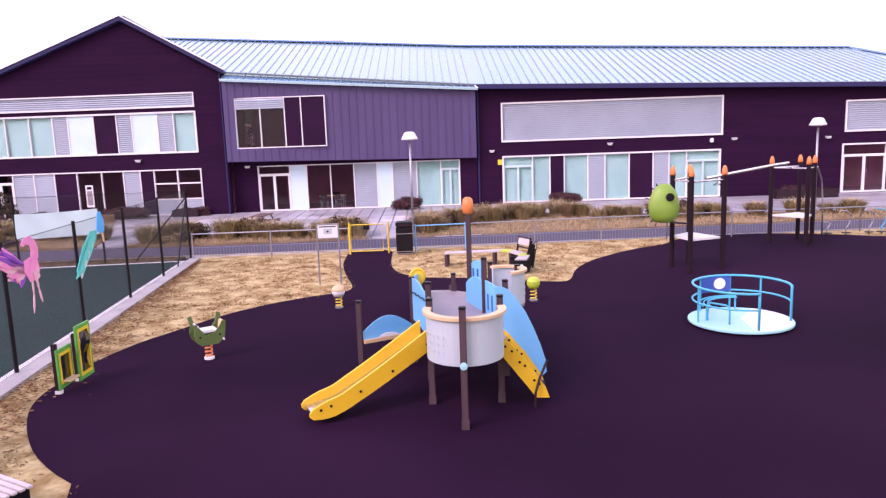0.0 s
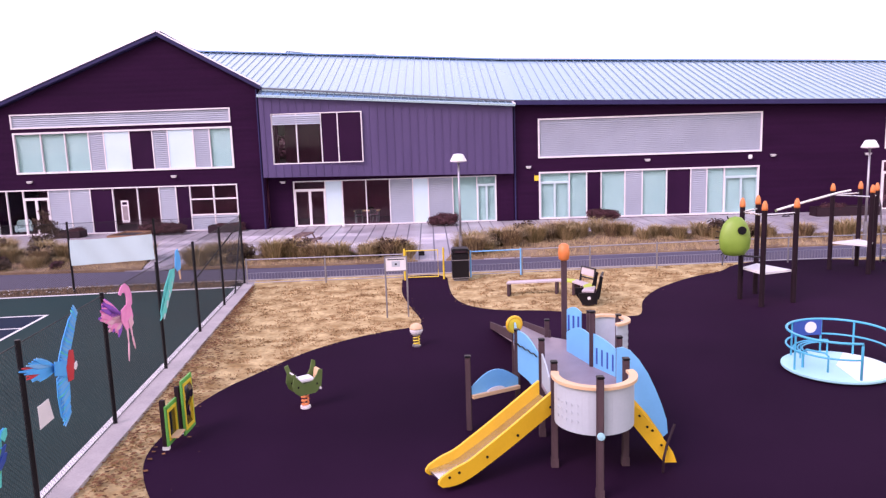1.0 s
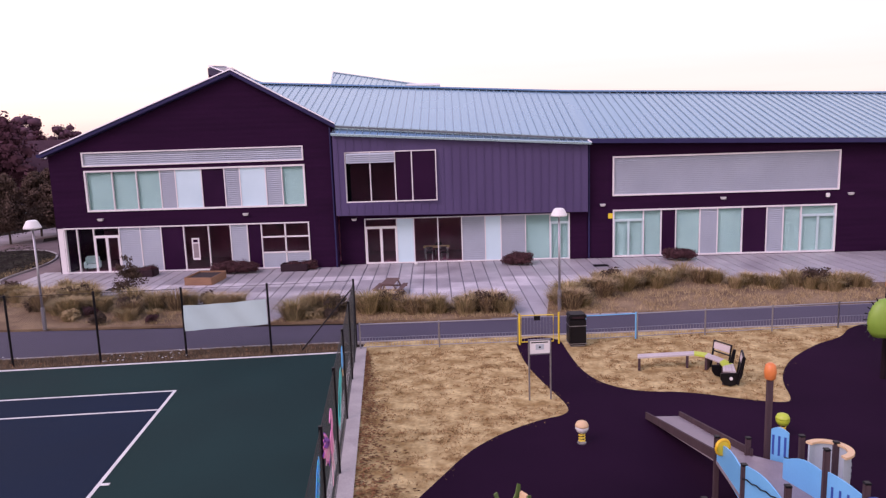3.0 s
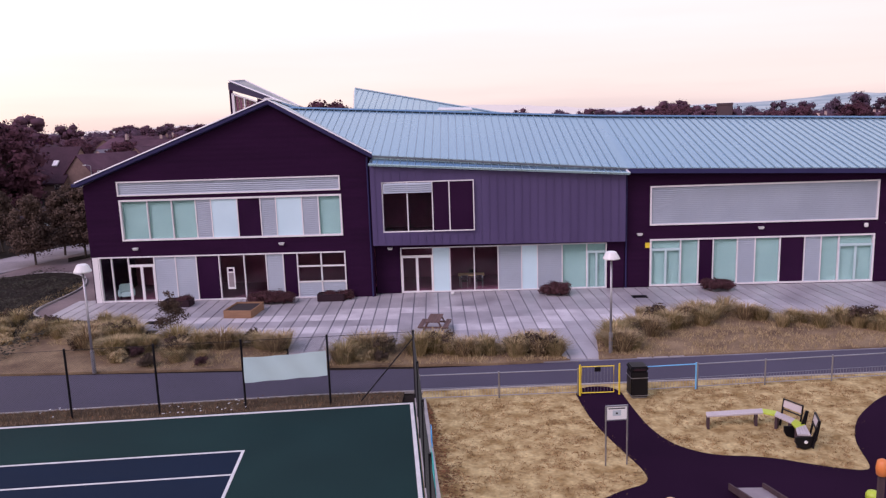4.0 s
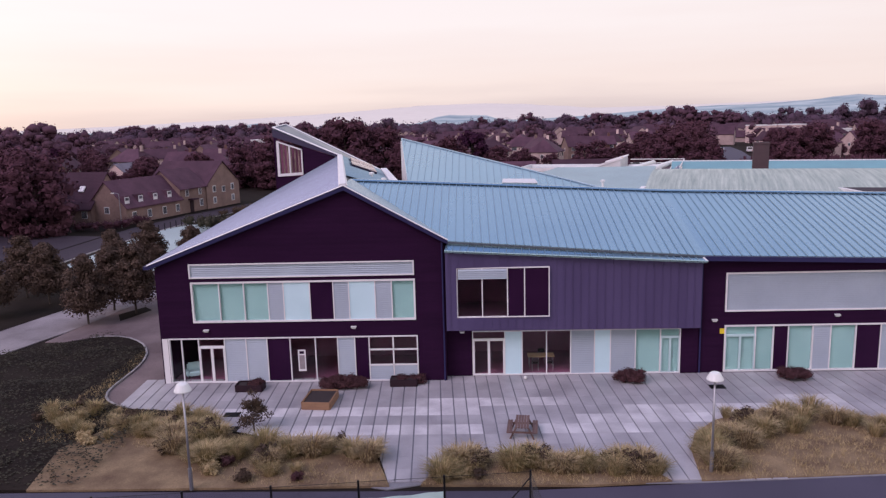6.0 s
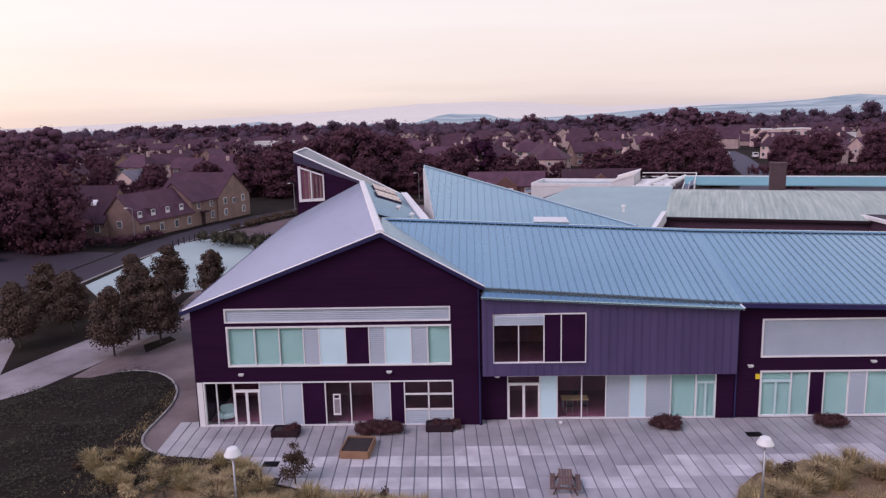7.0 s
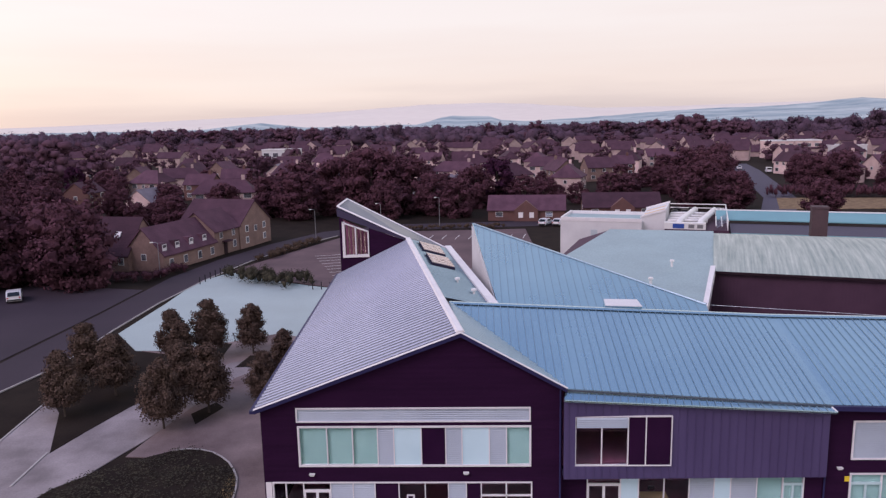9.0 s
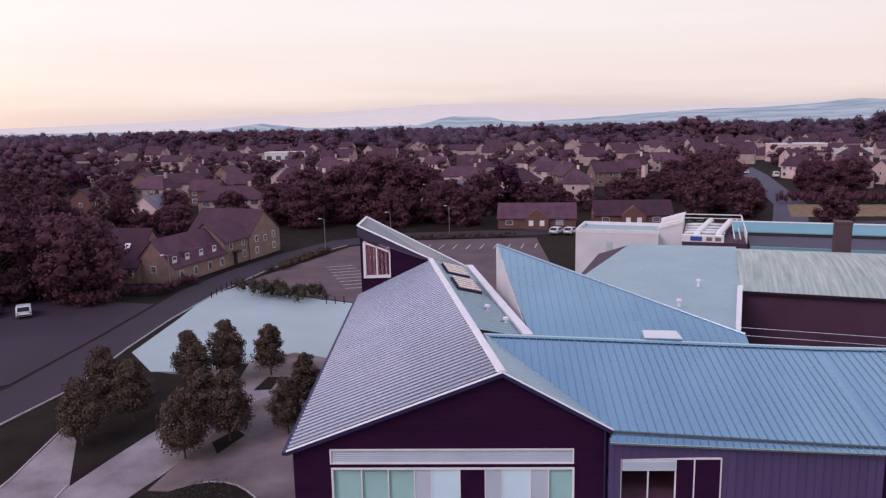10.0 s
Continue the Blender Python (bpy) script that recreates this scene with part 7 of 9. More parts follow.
def crown_clumps(rnd, n, r, h, base, lump, pointed=False):
    """Clump centres that fill an uneven crown of radius r and height h above base."""
    out = []
    for _ in range(n):
        f = rnd.random()
        z = base + h * f
        w = r * (math.sin(math.pi * (0.12 + 0.80 * f)) ** 0.7) * rnd.uniform(0.45, 0.95)
        a = rnd.uniform(0, 2 * math.pi)
        k = lump * rnd.uniform(0.7, 1.3)
        if pointed:
            f = f ** 1.25
            z = base + h * f
            w = r * min(1.0, 0.5 + 2.6 * f) * (1.0 - f) ** 0.48 * rnd.uniform(0.2, 0.98)
            k *= 1.1 - 0.6 * f
        out.append(((w * math.cos(a), w * math.sin(a), z), (k, k, k * 0.8)))
    return out


def tree(label, group, mat, height, r, seed, n_clumps, per, leaf, trunk_r, base, core=0.62, lump=0.29, loose=0.0):
    rnd = random.Random(seed)
    t = thing("tree", label, "tree", group)
    bm = bmesh.new()
    pts = [(0, 0, 0), (rnd.uniform(-.1, .1), rnd.uniform(-.1, .1), height * 0.3), (rnd.uniform(-.2, .2), rnd.uniform(-.2, .2), height * 0.75)]
    tube(bm, pts[0], pts[1], trunk_r * 1.2, trunk_r, 8)
    tube(bm, pts[1], pts[2], trunk_r, trunk_r * 0.35, 8)
    for k in range(6):
        a = k * 1.05 + rnd.uniform(-.3, .3)
        z = height * rnd.uniform(0.28, 0.55)
        tube(bm, (0, 0, z), (r * 0.65 * math.cos(a), r * 0.65 * math.sin(a), z + height * 0.22), trunk_r * 0.45, trunk_r * 0.12, 6)
    part("trunk", bm, "bark", t, "brown tapered trunk with limbs")
    v, f = leaf_cloud(crown_clumps(rnd, n_clumps, r, height - base, base, r * lump, loose > 0), per, leaf, seed, core, loose)
    raw("crown", v, f, mat, t, "uneven leafy crown")
    return t


# young street trees beside the gable wing
YOUNG = [tree("young street tree with dense pointed ragged crown in paving", "young street trees", "leaf", 5.3, 1.95, 11 + k, 120, 110, 0.095, 0.075, 1.35, 0.5, 0.25, 0.55) for k in range(3)]
spots = [(-32.2, 29.0, 0.95), (-29.0, 30.2, 1.08), (-25.0, 31.0, 0.95), (-19.6, 22.6, 0.9), (-20.0, 17.6, 0.85), (-33.6, 20.0, 1.0), (-26.6, 13.2, 1.0), (-24.2, 16.2, 1.05), (-26.6, 17.4, 1.0), (-35.6, 15.6, 1.0), (-37.2, 22.6, 1.05), (-30.6, 27.0, 0.85)]
for i, (x, y, s) in enumerate(spots):
    m = pose(x, y, 0, 0, 0, 77 * i) @ Matrix.Scale(s, 4)
    if i < 3:
        YOUNG[i].matrix_basis = m
    else:
        o = copy_thing(YOUNG[i % 3], pose(x, y, 0, 0, 0, 77 * i))
        o.scale = (s, s, s)

# background trees
BIG = [tree("large spreading dark tree beside the road", "large trees", "leaf_dark", 9.0, 4.4, 51 + k, 120, 64, 0.23, 0.28, 0.4) for k in range(3)]
big_used = [False] * 3
FAR = [tree("broad dark tree among the houses", "trees among the houses", "leaf_dark", 9.0, 4.4, 31 + k, 64, 40, 0.30, 0.28, 0.4) for k in range(4)]
FAR += [tree("copper-leaved dark tree among the houses", "trees among the houses", "leaf_purple", 9.5, 3.8, 41, 58, 56, 0.30, 0.28, 0.8),
        tree("narrow pointed conifer among the houses", "trees among the houses", "leaf_dark", 12.0, 2.2, 42, 50, 46, 0.28, 0.2, 0.6)]
used = [False] * len(FAR)


def put_tree(k, x, y, s, turn):
    if (y < 150 and x < 10 or y < 200 and 50 < x < 130) and k < 4:
        k = k % 3
        m = pose(x, y, -0.1, 0, 0, turn)
        if big_used[k]:
            o = copy_thing(BIG[k], m)
            o.scale = (s, s, s * 0.95)
        else:
            big_used[k] = True
            BIG[k].matrix_basis = m @ Matrix.Diagonal((s, s, s * 0.95, 1))
        return
    if used[k]:
        o = copy_thing(FAR[k], pose(x, y, -0.1, 0, 0, turn))
        o.scale = (s, s, s * 0.95)
        return
    used[k] = True
    FAR[k].matrix_basis = pose(x, y, -0.1, 0, 0, turn) @ Matrix.Diagonal((s, s, s * 0.95, 1))


# big trees left of the road, and the large group behind the raised rooflight
for x, y, s, k in ((-72, 62, 1.35, 0), (-66, 66, 1.3, 1), (-80, 70, 1.5, 2), (-59.5, 61.5, 1.33, 3), (-90, 60, 1.5, 0), (-78, 52, 1.2, 1), (-88, 78, 1.6, 3), (-70, 74, 1.2, 2), (-100, 72, 1.6, 1), (-96, 90, 1.5, 0), (-84, 96, 1.3, 2), (-110, 60, 1.5, 3),
                   (-27, 138, 1.75, 1), (-36, 140, 1.5, 2), (-18, 142, 1.5, 3), (-30, 148, 1.7, 0), (-12, 136, 1.1, 2), (-44, 132, 1.2, 1), (-52, 138, 1.1, 0), (-6, 132, 1.0, 3), (-60, 128, 1.0, 2), (-48, 150, 1.4, 3), (-23, 131, 1.0, 0),
                   (-2, 150, 1.2, 0), (4, 158, 1.3, 4), (-66, 112, 0.9, 1), (-58, 116, 0.8, 3), (56, 150, 1.2, 0), (60, 138, 1.0, 2), (64, 166, 1.3, 1), (50, 142, 0.9, 3), (70, 190, 1.4, 0), (80, 210, 1.4, 2), (96, 174, 1.15, 1), (104, 178, 1.25, 0), (116, 150, 1.2, 2), (120, 178, 1.3, 3), (128, 160, 1.25, 1), (98, 190, 1.1, 2), (126, 140, 1.15, 0)):
    put_tree(k, x, y, s, (x * 37 + y * 11) % 360)
rnd = random.Random(7)


def free_spot(x, y):
    if y < 150 and -64 < x < 66:
        return False
    if abs(x - (62 + (y - 128) * 0.325)) < 9 and y < 300:
        return False
    if 68 < x < 114 and 130 < y < 170:
        return False
    return True


HOUSE_SPOTS = []
hr = random.Random(21)
HOUSE_SPOTS += [(9.5, 193, 35, 4), (26.5, 236, -14, 5), (43, 225, 12, 1), (78.6, 289, 5, 0), (-20.5, 292, -18, 0), (-109, 236, 84, 1), (-99, 243, 84, 1), (-120, 231, -4, 2), (-2, 262, 20, 4), (60, 262, -20, 4), (-60, 262, 10, 5), (-45, 205, 15, 2)]
for row in range(13):
    y = 158 + row * 24 + (row ** 1.6) * 1.5
    x = -0.52 * y - 30 + hr.uniform(0, 12)
    while x < 0.62 * y + 30:
        if free_spot(x, y) and hr.random() < 0.72 and all(math.hypot(x - h[0], y - h[1]) > 15 for h in HOUSE_SPOTS):
            HOUSE_SPOTS.append((x, y + hr.uniform(-7, 7), hr.uniform(-25, 25) + (90 if hr.random() < 0.3 else 0), hr.randrange(6)))
        x += hr.uniform(14, 22) * (1 + row * 0.03)
# larger trees and groups between the houses, with their heights
GROUPS = [(29, 288, 11.9), (51, 579, 19.6), (15, 719, 18.3), (-3, 158, 9.7), (25, 155, 5.7), (20, 154, 5.0), (34, 158, 7.8), (39, 160, 6.6), (69, 210, 11.3), (61, 206, 9.5), (77, 214, 10.0), (64, 182, 7.4), (76, 190, 6.2), (101, 306, 8.3), (107, 289, 10.8), (92, 296, 9.0)]
GROUPS += [(-165, 244, 18.0), (-178, 250, 15.0), (-152, 248, 14.0), (-188, 262, 16.0), (-215, 297, 17.8), (-200, 300, 15.0), (-195, 351, 9.7), (-135, 336, 11.0), (-124, 338, 9.5), (-96, 272, 10.6), (-88, 274, 9.0), (-52, 174, 7.8), (-45, 176, 8.5), (-76, 176, 5.4), (-70, 178, 6.0), (-97, 171, 4.9), (-108, 172, 7.3), (-79, 137, 5.0), (-148, 309, 7.6), (-115, 173, 4.7)]
HOUSE_SPOTS = [h for h in HOUSE_SPOTS if all(math.hypot(h[0] - x, h[1] - y) > 4.5 + 0.45 * t for x, y, t in GROUPS)]
count, rest = 0, []
for i, (x, y, t) in enumerate(GROUPS):
    if y < 232:
        put_tree(i % 4, x, y, t / 8.8, (x * 31 + y * 17) % 360)
    else:
        rest.append((x, y, t / 8.8))
# the two belts of tall wood behind the houses
for (x0, y0), (x1, y1), n in (((96, 636), (218, 566), 34), ((-340, 690), (-134, 596), 46)):
    for i in range(n):
        q = i / (n - 1)
        rest.append((x0 + (x1 - x0) * q + rnd.uniform(-5, 5), y0 + (y1 - y0) * q + rnd.uniform(-14, 14), rnd.uniform(1.55, 2.1) + (0.6 if x0 > 0 and abs(q - 0.66) < 0.07 else 0)))
while count < 520:
    d = rnd.random() ** 1.2
    y = 118 + d * 520
    x = rnd.uniform(-0.62 * y - 40, 0.66 * y + 30)
    if not free_spot(x, y) or any(abs(x - h[0] + 0.2 * (h[1] - y) * h[0] / h[1]) < 8.5 and -8 < h[1] - y < 22 for h in HOUSE_SPOTS) and rnd.random() < 0.95:
        continue
    s = rnd.uniform(0.45, 1.0) * (1 + 0.25 * d)
    if y < 232:
        put_tree(rnd.choice((0, 1, 2, 3, 0, 1, 2, 3, 4, 5)), x, y, s, rnd.uniform(0, 360))
    else:
        rest.append((x, y, s))
    count += 1


def town_trees():
    """The trees farther off, too small to tell apart, as one mass of leafy crowns."""
    rr = random.Random(23)
    clumps = []
    for x, y, s in rest:
        for (cx, cy, cz), (rx, ry, rz) in crown_clumps(rr, 16 if s < 1.3 else 34, 4.2 * s, 8.0 * s, 0.6, 1.7 * s):
            clumps.append(((x + cx, y + cy, cz), (rx, ry, rz)))
    v, f = leaf_cloud(clumps, 30, 0.40, 24, 0.72)
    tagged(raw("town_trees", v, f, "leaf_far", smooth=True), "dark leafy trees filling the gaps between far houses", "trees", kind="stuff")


town_trees()


# far woods: one mass of leaf clumps in bands
def far_woods():
    rnd = random.Random(5)
    clumps = []
    for band in range(12):
        y = 560 + band * 60
        x = -0.72 * y
        while x < 0.78 * y:
            h = rnd.uniform(8, 15) + (5 if rnd.random() < 0.15 else 0)
            clumps.append(((x, y + rnd.uniform(-20, 20), h * 0.5), (rnd.uniform(6, 11), 6, h * 0.52)))
            x += rnd.uniform(7, 15)
    for x, y, h in ((178, 610, 25), (170, 600, 20), (188, 604, 22), (200, 620, 21), (212, 600, 20), (228, 606, 22), (250, 600, 20), (268, 590, 23), (285, 580, 22), (302, 570, 24), (316, 560, 29), (324, 565, 26), (340, 560, 25), (356, 560, 24), (376, 570, 26), (-292, 600, 20), (-260, 600, 19), (-217, 605, 20), (-180, 600, 20), (-118, 610, 22), (-69, 610, 22), (-90, 606, 20), (28, 610, 19), (60, 606, 20), (85, 600, 22), (105, 606, 20), (124, 600, 21), (140, 600, 20)):
        for _ in range(16):
            q = rnd.uniform(0.1, 0.84)
            clumps.append(((x + rnd.uniform(-11, 11) * (1.08 - q), y + rnd.uniform(-6, 6), h * 0.9 * q), (rnd.uniform(3.4, 5.5), 4.0, h * 0.15)))
    v, f = leaf_cloud(clumps, 80, 0.8, 9, 0.75)
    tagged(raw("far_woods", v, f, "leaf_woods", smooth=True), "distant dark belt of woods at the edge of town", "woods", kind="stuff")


far_woods()


def hill(name, y, pts, mat, label):
    """A long distant ridge with the heights pts (x, z)."""
    xs = np.linspace(pts[0][0], pts[-1][0], 140)
    zs = np.interp(xs, [p[0] for p in pts], [p[1] for p in pts])
    rnd = random.Random(len(pts))
    verts, faces = [], []
    for x, z in zip(xs, zs):
        j = z + rnd.uniform(-1, 1) * max(1.0, z * 0.02)
        verts += [(x, y * 0.66, 0.3), (x, y, max(1.0, j)), (x, y + 700, -5)]
    for i in range(len(xs) - 1):
        for k in (0, 1):
            faces.append((3 * i + k, 3 * i + 3 + k, 3 * i + 4 + k, 3 * i + 1 + k))
    tagged(raw(name, verts, faces, mat, smooth=True), label, "hill", kind="structure")


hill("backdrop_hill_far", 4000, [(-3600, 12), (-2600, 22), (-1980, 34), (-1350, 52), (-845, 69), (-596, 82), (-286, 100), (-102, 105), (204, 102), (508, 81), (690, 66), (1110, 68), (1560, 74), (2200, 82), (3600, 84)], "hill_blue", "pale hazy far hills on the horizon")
hill("backdrop_hill_near", 1900, [(-2200, 5), (-620, 8), (-590, 19), (-560, 24), (-530, 17), (-480, 8), (-130, 10), (-97, 23), (-67, 31), (50, 28), (75, 18), (140, 14), (241, 17), (330, 22), (460, 29), (600, 36), (746, 38), (887, 45), (985, 57), (1053, 51), (1400, 60), (2200, 50)], "hill", "haze-tinted blue grey wooded hills at the edge of the valley")


# ---- houses ----
def gable_house(wall, w, d, eave, ridge, label, group, windows, chimney=True, name="house", cat="house", hip=0.0, tiles="roof_tile"):
    """A house along its own x axis, its front facing -y; windows: (x, z, width, height)."""
    h = thing(name, label, cat, group)
    bm = bmesh.new()
    a = [(-w / 2, -d / 2), (w / 2, -d / 2), (w / 2, d / 2), (-w / 2, d / 2)]
    hexa(bm, [(x, y, 0) for x, y in a], [(x, y, eave) for x, y in a])
    for sx in (-1, 1) if not hip else ():
        x = sx * w / 2
        hexa(bm, [(x, -d / 2, eave), (x, d / 2, eave), (x, 0, ridge - 0.1)], [(x - sx * 0.3, -d / 2, eave), (x - sx * 0.3, d / 2, eave), (x - sx * 0.3, 0, ridge - 0.1)])
    part("wall", bm, wall, h)
    for sy in (-1, 1):
        pts = [(-w / 2 - 0.25, sy * (d / 2 + 0.35), eave - 0.1), (w / 2 + 0.25, sy * (d / 2 + 0.35), eave - 0.1), (w / 2 + 0.25 - hip, 0, ridge), (-w / 2 - 0.25 + hip, 0, ridge)]
        part("roof", plate(pts if sy < 0 else pts[::-1], 0.18), tiles, h, "tiled roof slope")
    for sx in (-1, 1) if hip else ():
        e = sx * (w / 2 + 0.25)
        pts = [(e, -d / 2 - 0.35, eave - 0.1), (e, d / 2 + 0.35, eave - 0.1), (e - sx * hip, 0, ridge)]
        part("roof", plate(pts if sx > 0 else pts[::-1], 0.18), tiles, h, "tiled hip end")
    if chimney:
        c = part("chimney", boxed(w * 0.3 - 0.4, w * 0.3 + 0.4, -0.35, 0.35, ridge - 0.8, ridge + 1.0), wall, h)
        part("chimney_pot", moved(lathe([(0.12, 0), (0.1, 0.35), (0, 0.36)], 8), Matrix.Translation((w * 0.3, 0, ridge + 1.0))), "brick_wall", c)
    for x, z, ww, hh in windows:
        for sy in (-1, 1):
            y = sy * d / 2
            wn_ = part("window", boxed(x - ww / 2, x + ww / 2, y - 0.05, y + 0.05, z, z + hh), "trim_white", h, "white window frame")
            part("pane", boxed(x - ww / 2 + 0.08, x + ww / 2 - 0.08, y - 0.07, y + 0.07, z + 0.08, z + hh - 0.08), "house_glass", wn_)
    for sx in (-1, 1):
        x = sx * w / 2
        wn_ = part("window", boxed(x - 0.05, x + 0.05, -0.5, 0.5, eave * 0.62, eave * 0.62 + 1.1), "trim_white", h, "white window frame")
        part("pane", boxed(x - 0.07, x + 0.07, -0.42, 0.42, eave * 0.62 + 0.08, eave * 0.62 + 1.02), "house_glass", wn_)
    return h


V = [gable_house("render_wall", 10, 7.5, 4.9, 8.2, "pale rendered two-storey house with brown tiled roof", "town houses", [(-3.2, 0.9, 1.6, 1.3), (3.2, 0.9, 1.6, 1.3), (-3.2, 3.3, 1.6, 1.2), (0, 3.3, 1.1, 1.2), (3.2, 3.3, 1.6, 1.2)]),
     gable_house("stone_wall", 12, 7.5, 4.9, 8.4, "buff stone two-storey house with brown tiled roof", "town houses", [(-4, 0.9, 1.5, 1.3), (3.5, 0.9, 1.8, 1.3), (-4, 3.3, 1.5, 1.2), (0, 3.3, 1.2, 1.2), (3.8, 3.3, 1.5, 1.2)]),
     gable_house("render_wall", 14, 8, 2.7, 6.0, "pale rendered bungalow with sky-lit grey tiled roof", "town houses", [(-4.5, 0.9, 1.8, 1.2), (-1, 0.9, 1.4, 1.2), (4.2, 0.9, 1.8, 1.2)], tiles="tile_sky_lit"),
     gable_house("brick_wall", 9, 7, 4.8, 7.8, "red brick two-storey house with brown tiled roof", "town houses", [(-2.8, 0.9, 1.5, 1.3), (2.8, 0.9, 1.5, 1.3), (-2.8, 3.2, 1.5, 1.2), (2.8, 3.2, 1.5, 1.2)])]
V += [gable_house("render_wall", 11, 9, 5.2, 8.8, "pale rendered two-storey house with hipped roof", "town houses", [(-3.2, 0.9, 2.0, 1.4), (3.2, 0.9, 2.0, 1.4), (-3.2, 3.5, 1.8, 1.3), (0, 3.5, 1.0, 1.2), (3.2, 3.5, 1.8, 1.3)], hip=3.6),
      gable_house("render_wall", 16, 8, 5.0, 8.2, "pair of pale rendered houses under one hipped roof", "town houses", [(-6, 0.9, 2.0, 1.4), (-3, 0.9, 1.6, 1.4), (3, 0.9, 1.6, 1.4), (6, 0.9, 2.0, 1.4), (-6, 3.4, 2.0, 1.3), (-2.6, 3.4, 1.4, 1.3), (2.6, 3.4, 1.4, 1.3), (6, 3.4, 2.0, 1.3)], hip=3.2)]
first = [True] * 6
FAR_ROWS = [h for h in HOUSE_SPOTS if h[1] > 300]
for x, y, a, k in [h for h in HOUSE_SPOTS if h[1] <= 300]:
    if first[k]:
        V[k].matrix_basis = pose(x, y, 0, 0, 0, a)
        first[k] = False
    else:
        copy_thing(V[k], pose(x, y, 0, 0, 0, a))

def far_houses():
    """Rows of houses too far off to tell their parts."""
    walls, roofs = ([], []), ([], [])
    for x, y, a, k in FAR_ROWS:
        w, d, e, r = ((10, 7.5, 4.9, 8.2), (12, 7.5, 4.9, 8.4), (14, 8, 2.7, 6.0), (9, 7, 4.8, 7.8), (11, 9, 5.2, 8.8), (16, 8, 5.0, 8.2))[k]
        m = pose(x, y, 0, 0, 0, a)
        i = len(walls[0])
        walls[0].extend(m @ Vector(p) for p in ((-w / 2, -d / 2, 0), (w / 2, -d / 2, 0), (w / 2, d / 2, 0), (-w / 2, d / 2, 0), (-w / 2, -d / 2, e), (w / 2, -d / 2, e), (w / 2, d / 2, e), (-w / 2, d / 2, e), (-w / 2, 0, r - 0.1), (w / 2, 0, r - 0.1)))
        walls[1].extend([(i, i + 1, i + 5, i + 4), (i + 1, i + 2, i + 6, i + 9, i + 5), (i + 2, i + 3, i + 7, i + 6), (i + 3, i, i + 4, i + 8, i + 7)])
        for s in (-1, 1):
            i = len(roofs[0])
            lo = [(-w / 2 - 0.2, s * (d / 2 + 0.3), e - 0.1), (w / 2 + 0.2, s * (d / 2 + 0.3), e - 0.1), (w / 2 + 0.2, 0, r), (-w / 2 - 0.2, 0, r)]
            roofs[0].extend([m @ Vector(p) for p in lo] + [m @ Vector((p[0], p[1], p[2] - 0.2)) for p in lo])
            roofs[1].extend([(i, i + 1, i + 2, i + 3), (i + 7, i + 6, i + 5, i + 4), (i, i + 4, i + 5, i + 1), (i + 1, i + 5, i + 6, i + 2), (i + 3, i + 2, i + 6, i + 7), (i, i + 3, i + 7, i + 4)])
    tagged(raw("far_house_walls", *walls, "render_wall"), "pale walls of the far rows of houses", "houses", kind="stuff")
    tagged(raw("far_house_roofs", *roofs, "roof_tile"), "brown roofs of the far rows of houses", "houses", kind="stuff")


far_houses()

# the stone terrace across the road: end wing with its gable to the road, door part, lower part with dormers, cross wing
row1 = gable_house("stone_wall", 13, 10.4, 4.4, 8.6, "buff stone end wing of a terrace, gable to the road", "stone terrace", [(-4, 0.8, 1.0, 1.3), (0, 0.8, 1.0, 1.3), (4, 0.8, 1.0, 1.3), (-4, 2.9, 1.0, 1.2), (4, 2.9, 1.0, 1.2)], False)
for y, z in ((-2.9, 0.8), (2.9, 0.8), (-2.9, 2.9), (2.9, 2.9)):
    w = part("window", boxed(6.45, 6.55, y - 0.5, y + 0.5, z, z + 1.25), "trim_white", row1, "white window frame")
    part("pane", boxed(6.43, 6.57, y - 0.36, y + 0.36, z + 0.12, z + 1.13), "house_glass", w)
row1.matrix_basis = pose(-50.0, 98.4, 0, 0, 0, -16)
mid = gable_house("stone_wall", 7.4, 7.5, 4.4, 7.7, "buff stone middle house of a terrace with a dark porch", "stone terrace", [(-1.8, 2.9, 0.9, 1.2), (1.9, 2.9, 0.9, 1.2), (2.1, 0.8, 1.0, 1.3)], False)
part("porch", boxed(-1.6, 0.2, -4.7, -3.75, 2.2, 2.45), "roof_tile", mid, "small dark porch roof")
part("front_door", boxed(-1.2, -0.2, -3.82, -3.75, 0, 2.1), "brown_post", mid, "dark front door")
mid.matrix_basis = pose(-50.0, 89.3, 0, 0, 0, 74)
row2 = gable_house("stone_wall", 13.5, 7.5, 2.7, 6.9, "buff stone lower house of a terrace with four dormers", "stone terrace", [(-5, 0.6, 1.0, 1.3), (-1.5, 0.6, 1.0, 1.3), (2.2, 0.6, 1.0, 1.3), (5.6, 0.6, 1.0, 1.3)], False)
for x in (-6.0, -2.9, 0.6, 4.15):
    d = part("dormer", boxed(x - 0.65, x + 0.65, -3.4, -1.2, 3.0, 4.5), "roof_tile", row2, "small roof dormer")
    part("dormer_window", boxed(x - 0.5, x + 0.5, -3.46, -3.40, 3.15, 4.3), "trim_white", d, "white framed dormer window")
    part("pane", boxed(x - 0.38, x + 0.38, -3.475, -3.46, 3.75, 4.2), "house_glass", d)
row2.matrix_basis = pose(-52.75, 79.3, 0, 0, 0, 74)
row3 = gable_house("stone_wall", 12.5, 9.5, 2.6, 8.1, "buff stone cross wing of the terrace", "stone terrace", [(-5, 1.0, 1.0, 1.2), (0, 1.0, 1.0, 1.2), (5, 1.0, 1.0, 1.2)], False)
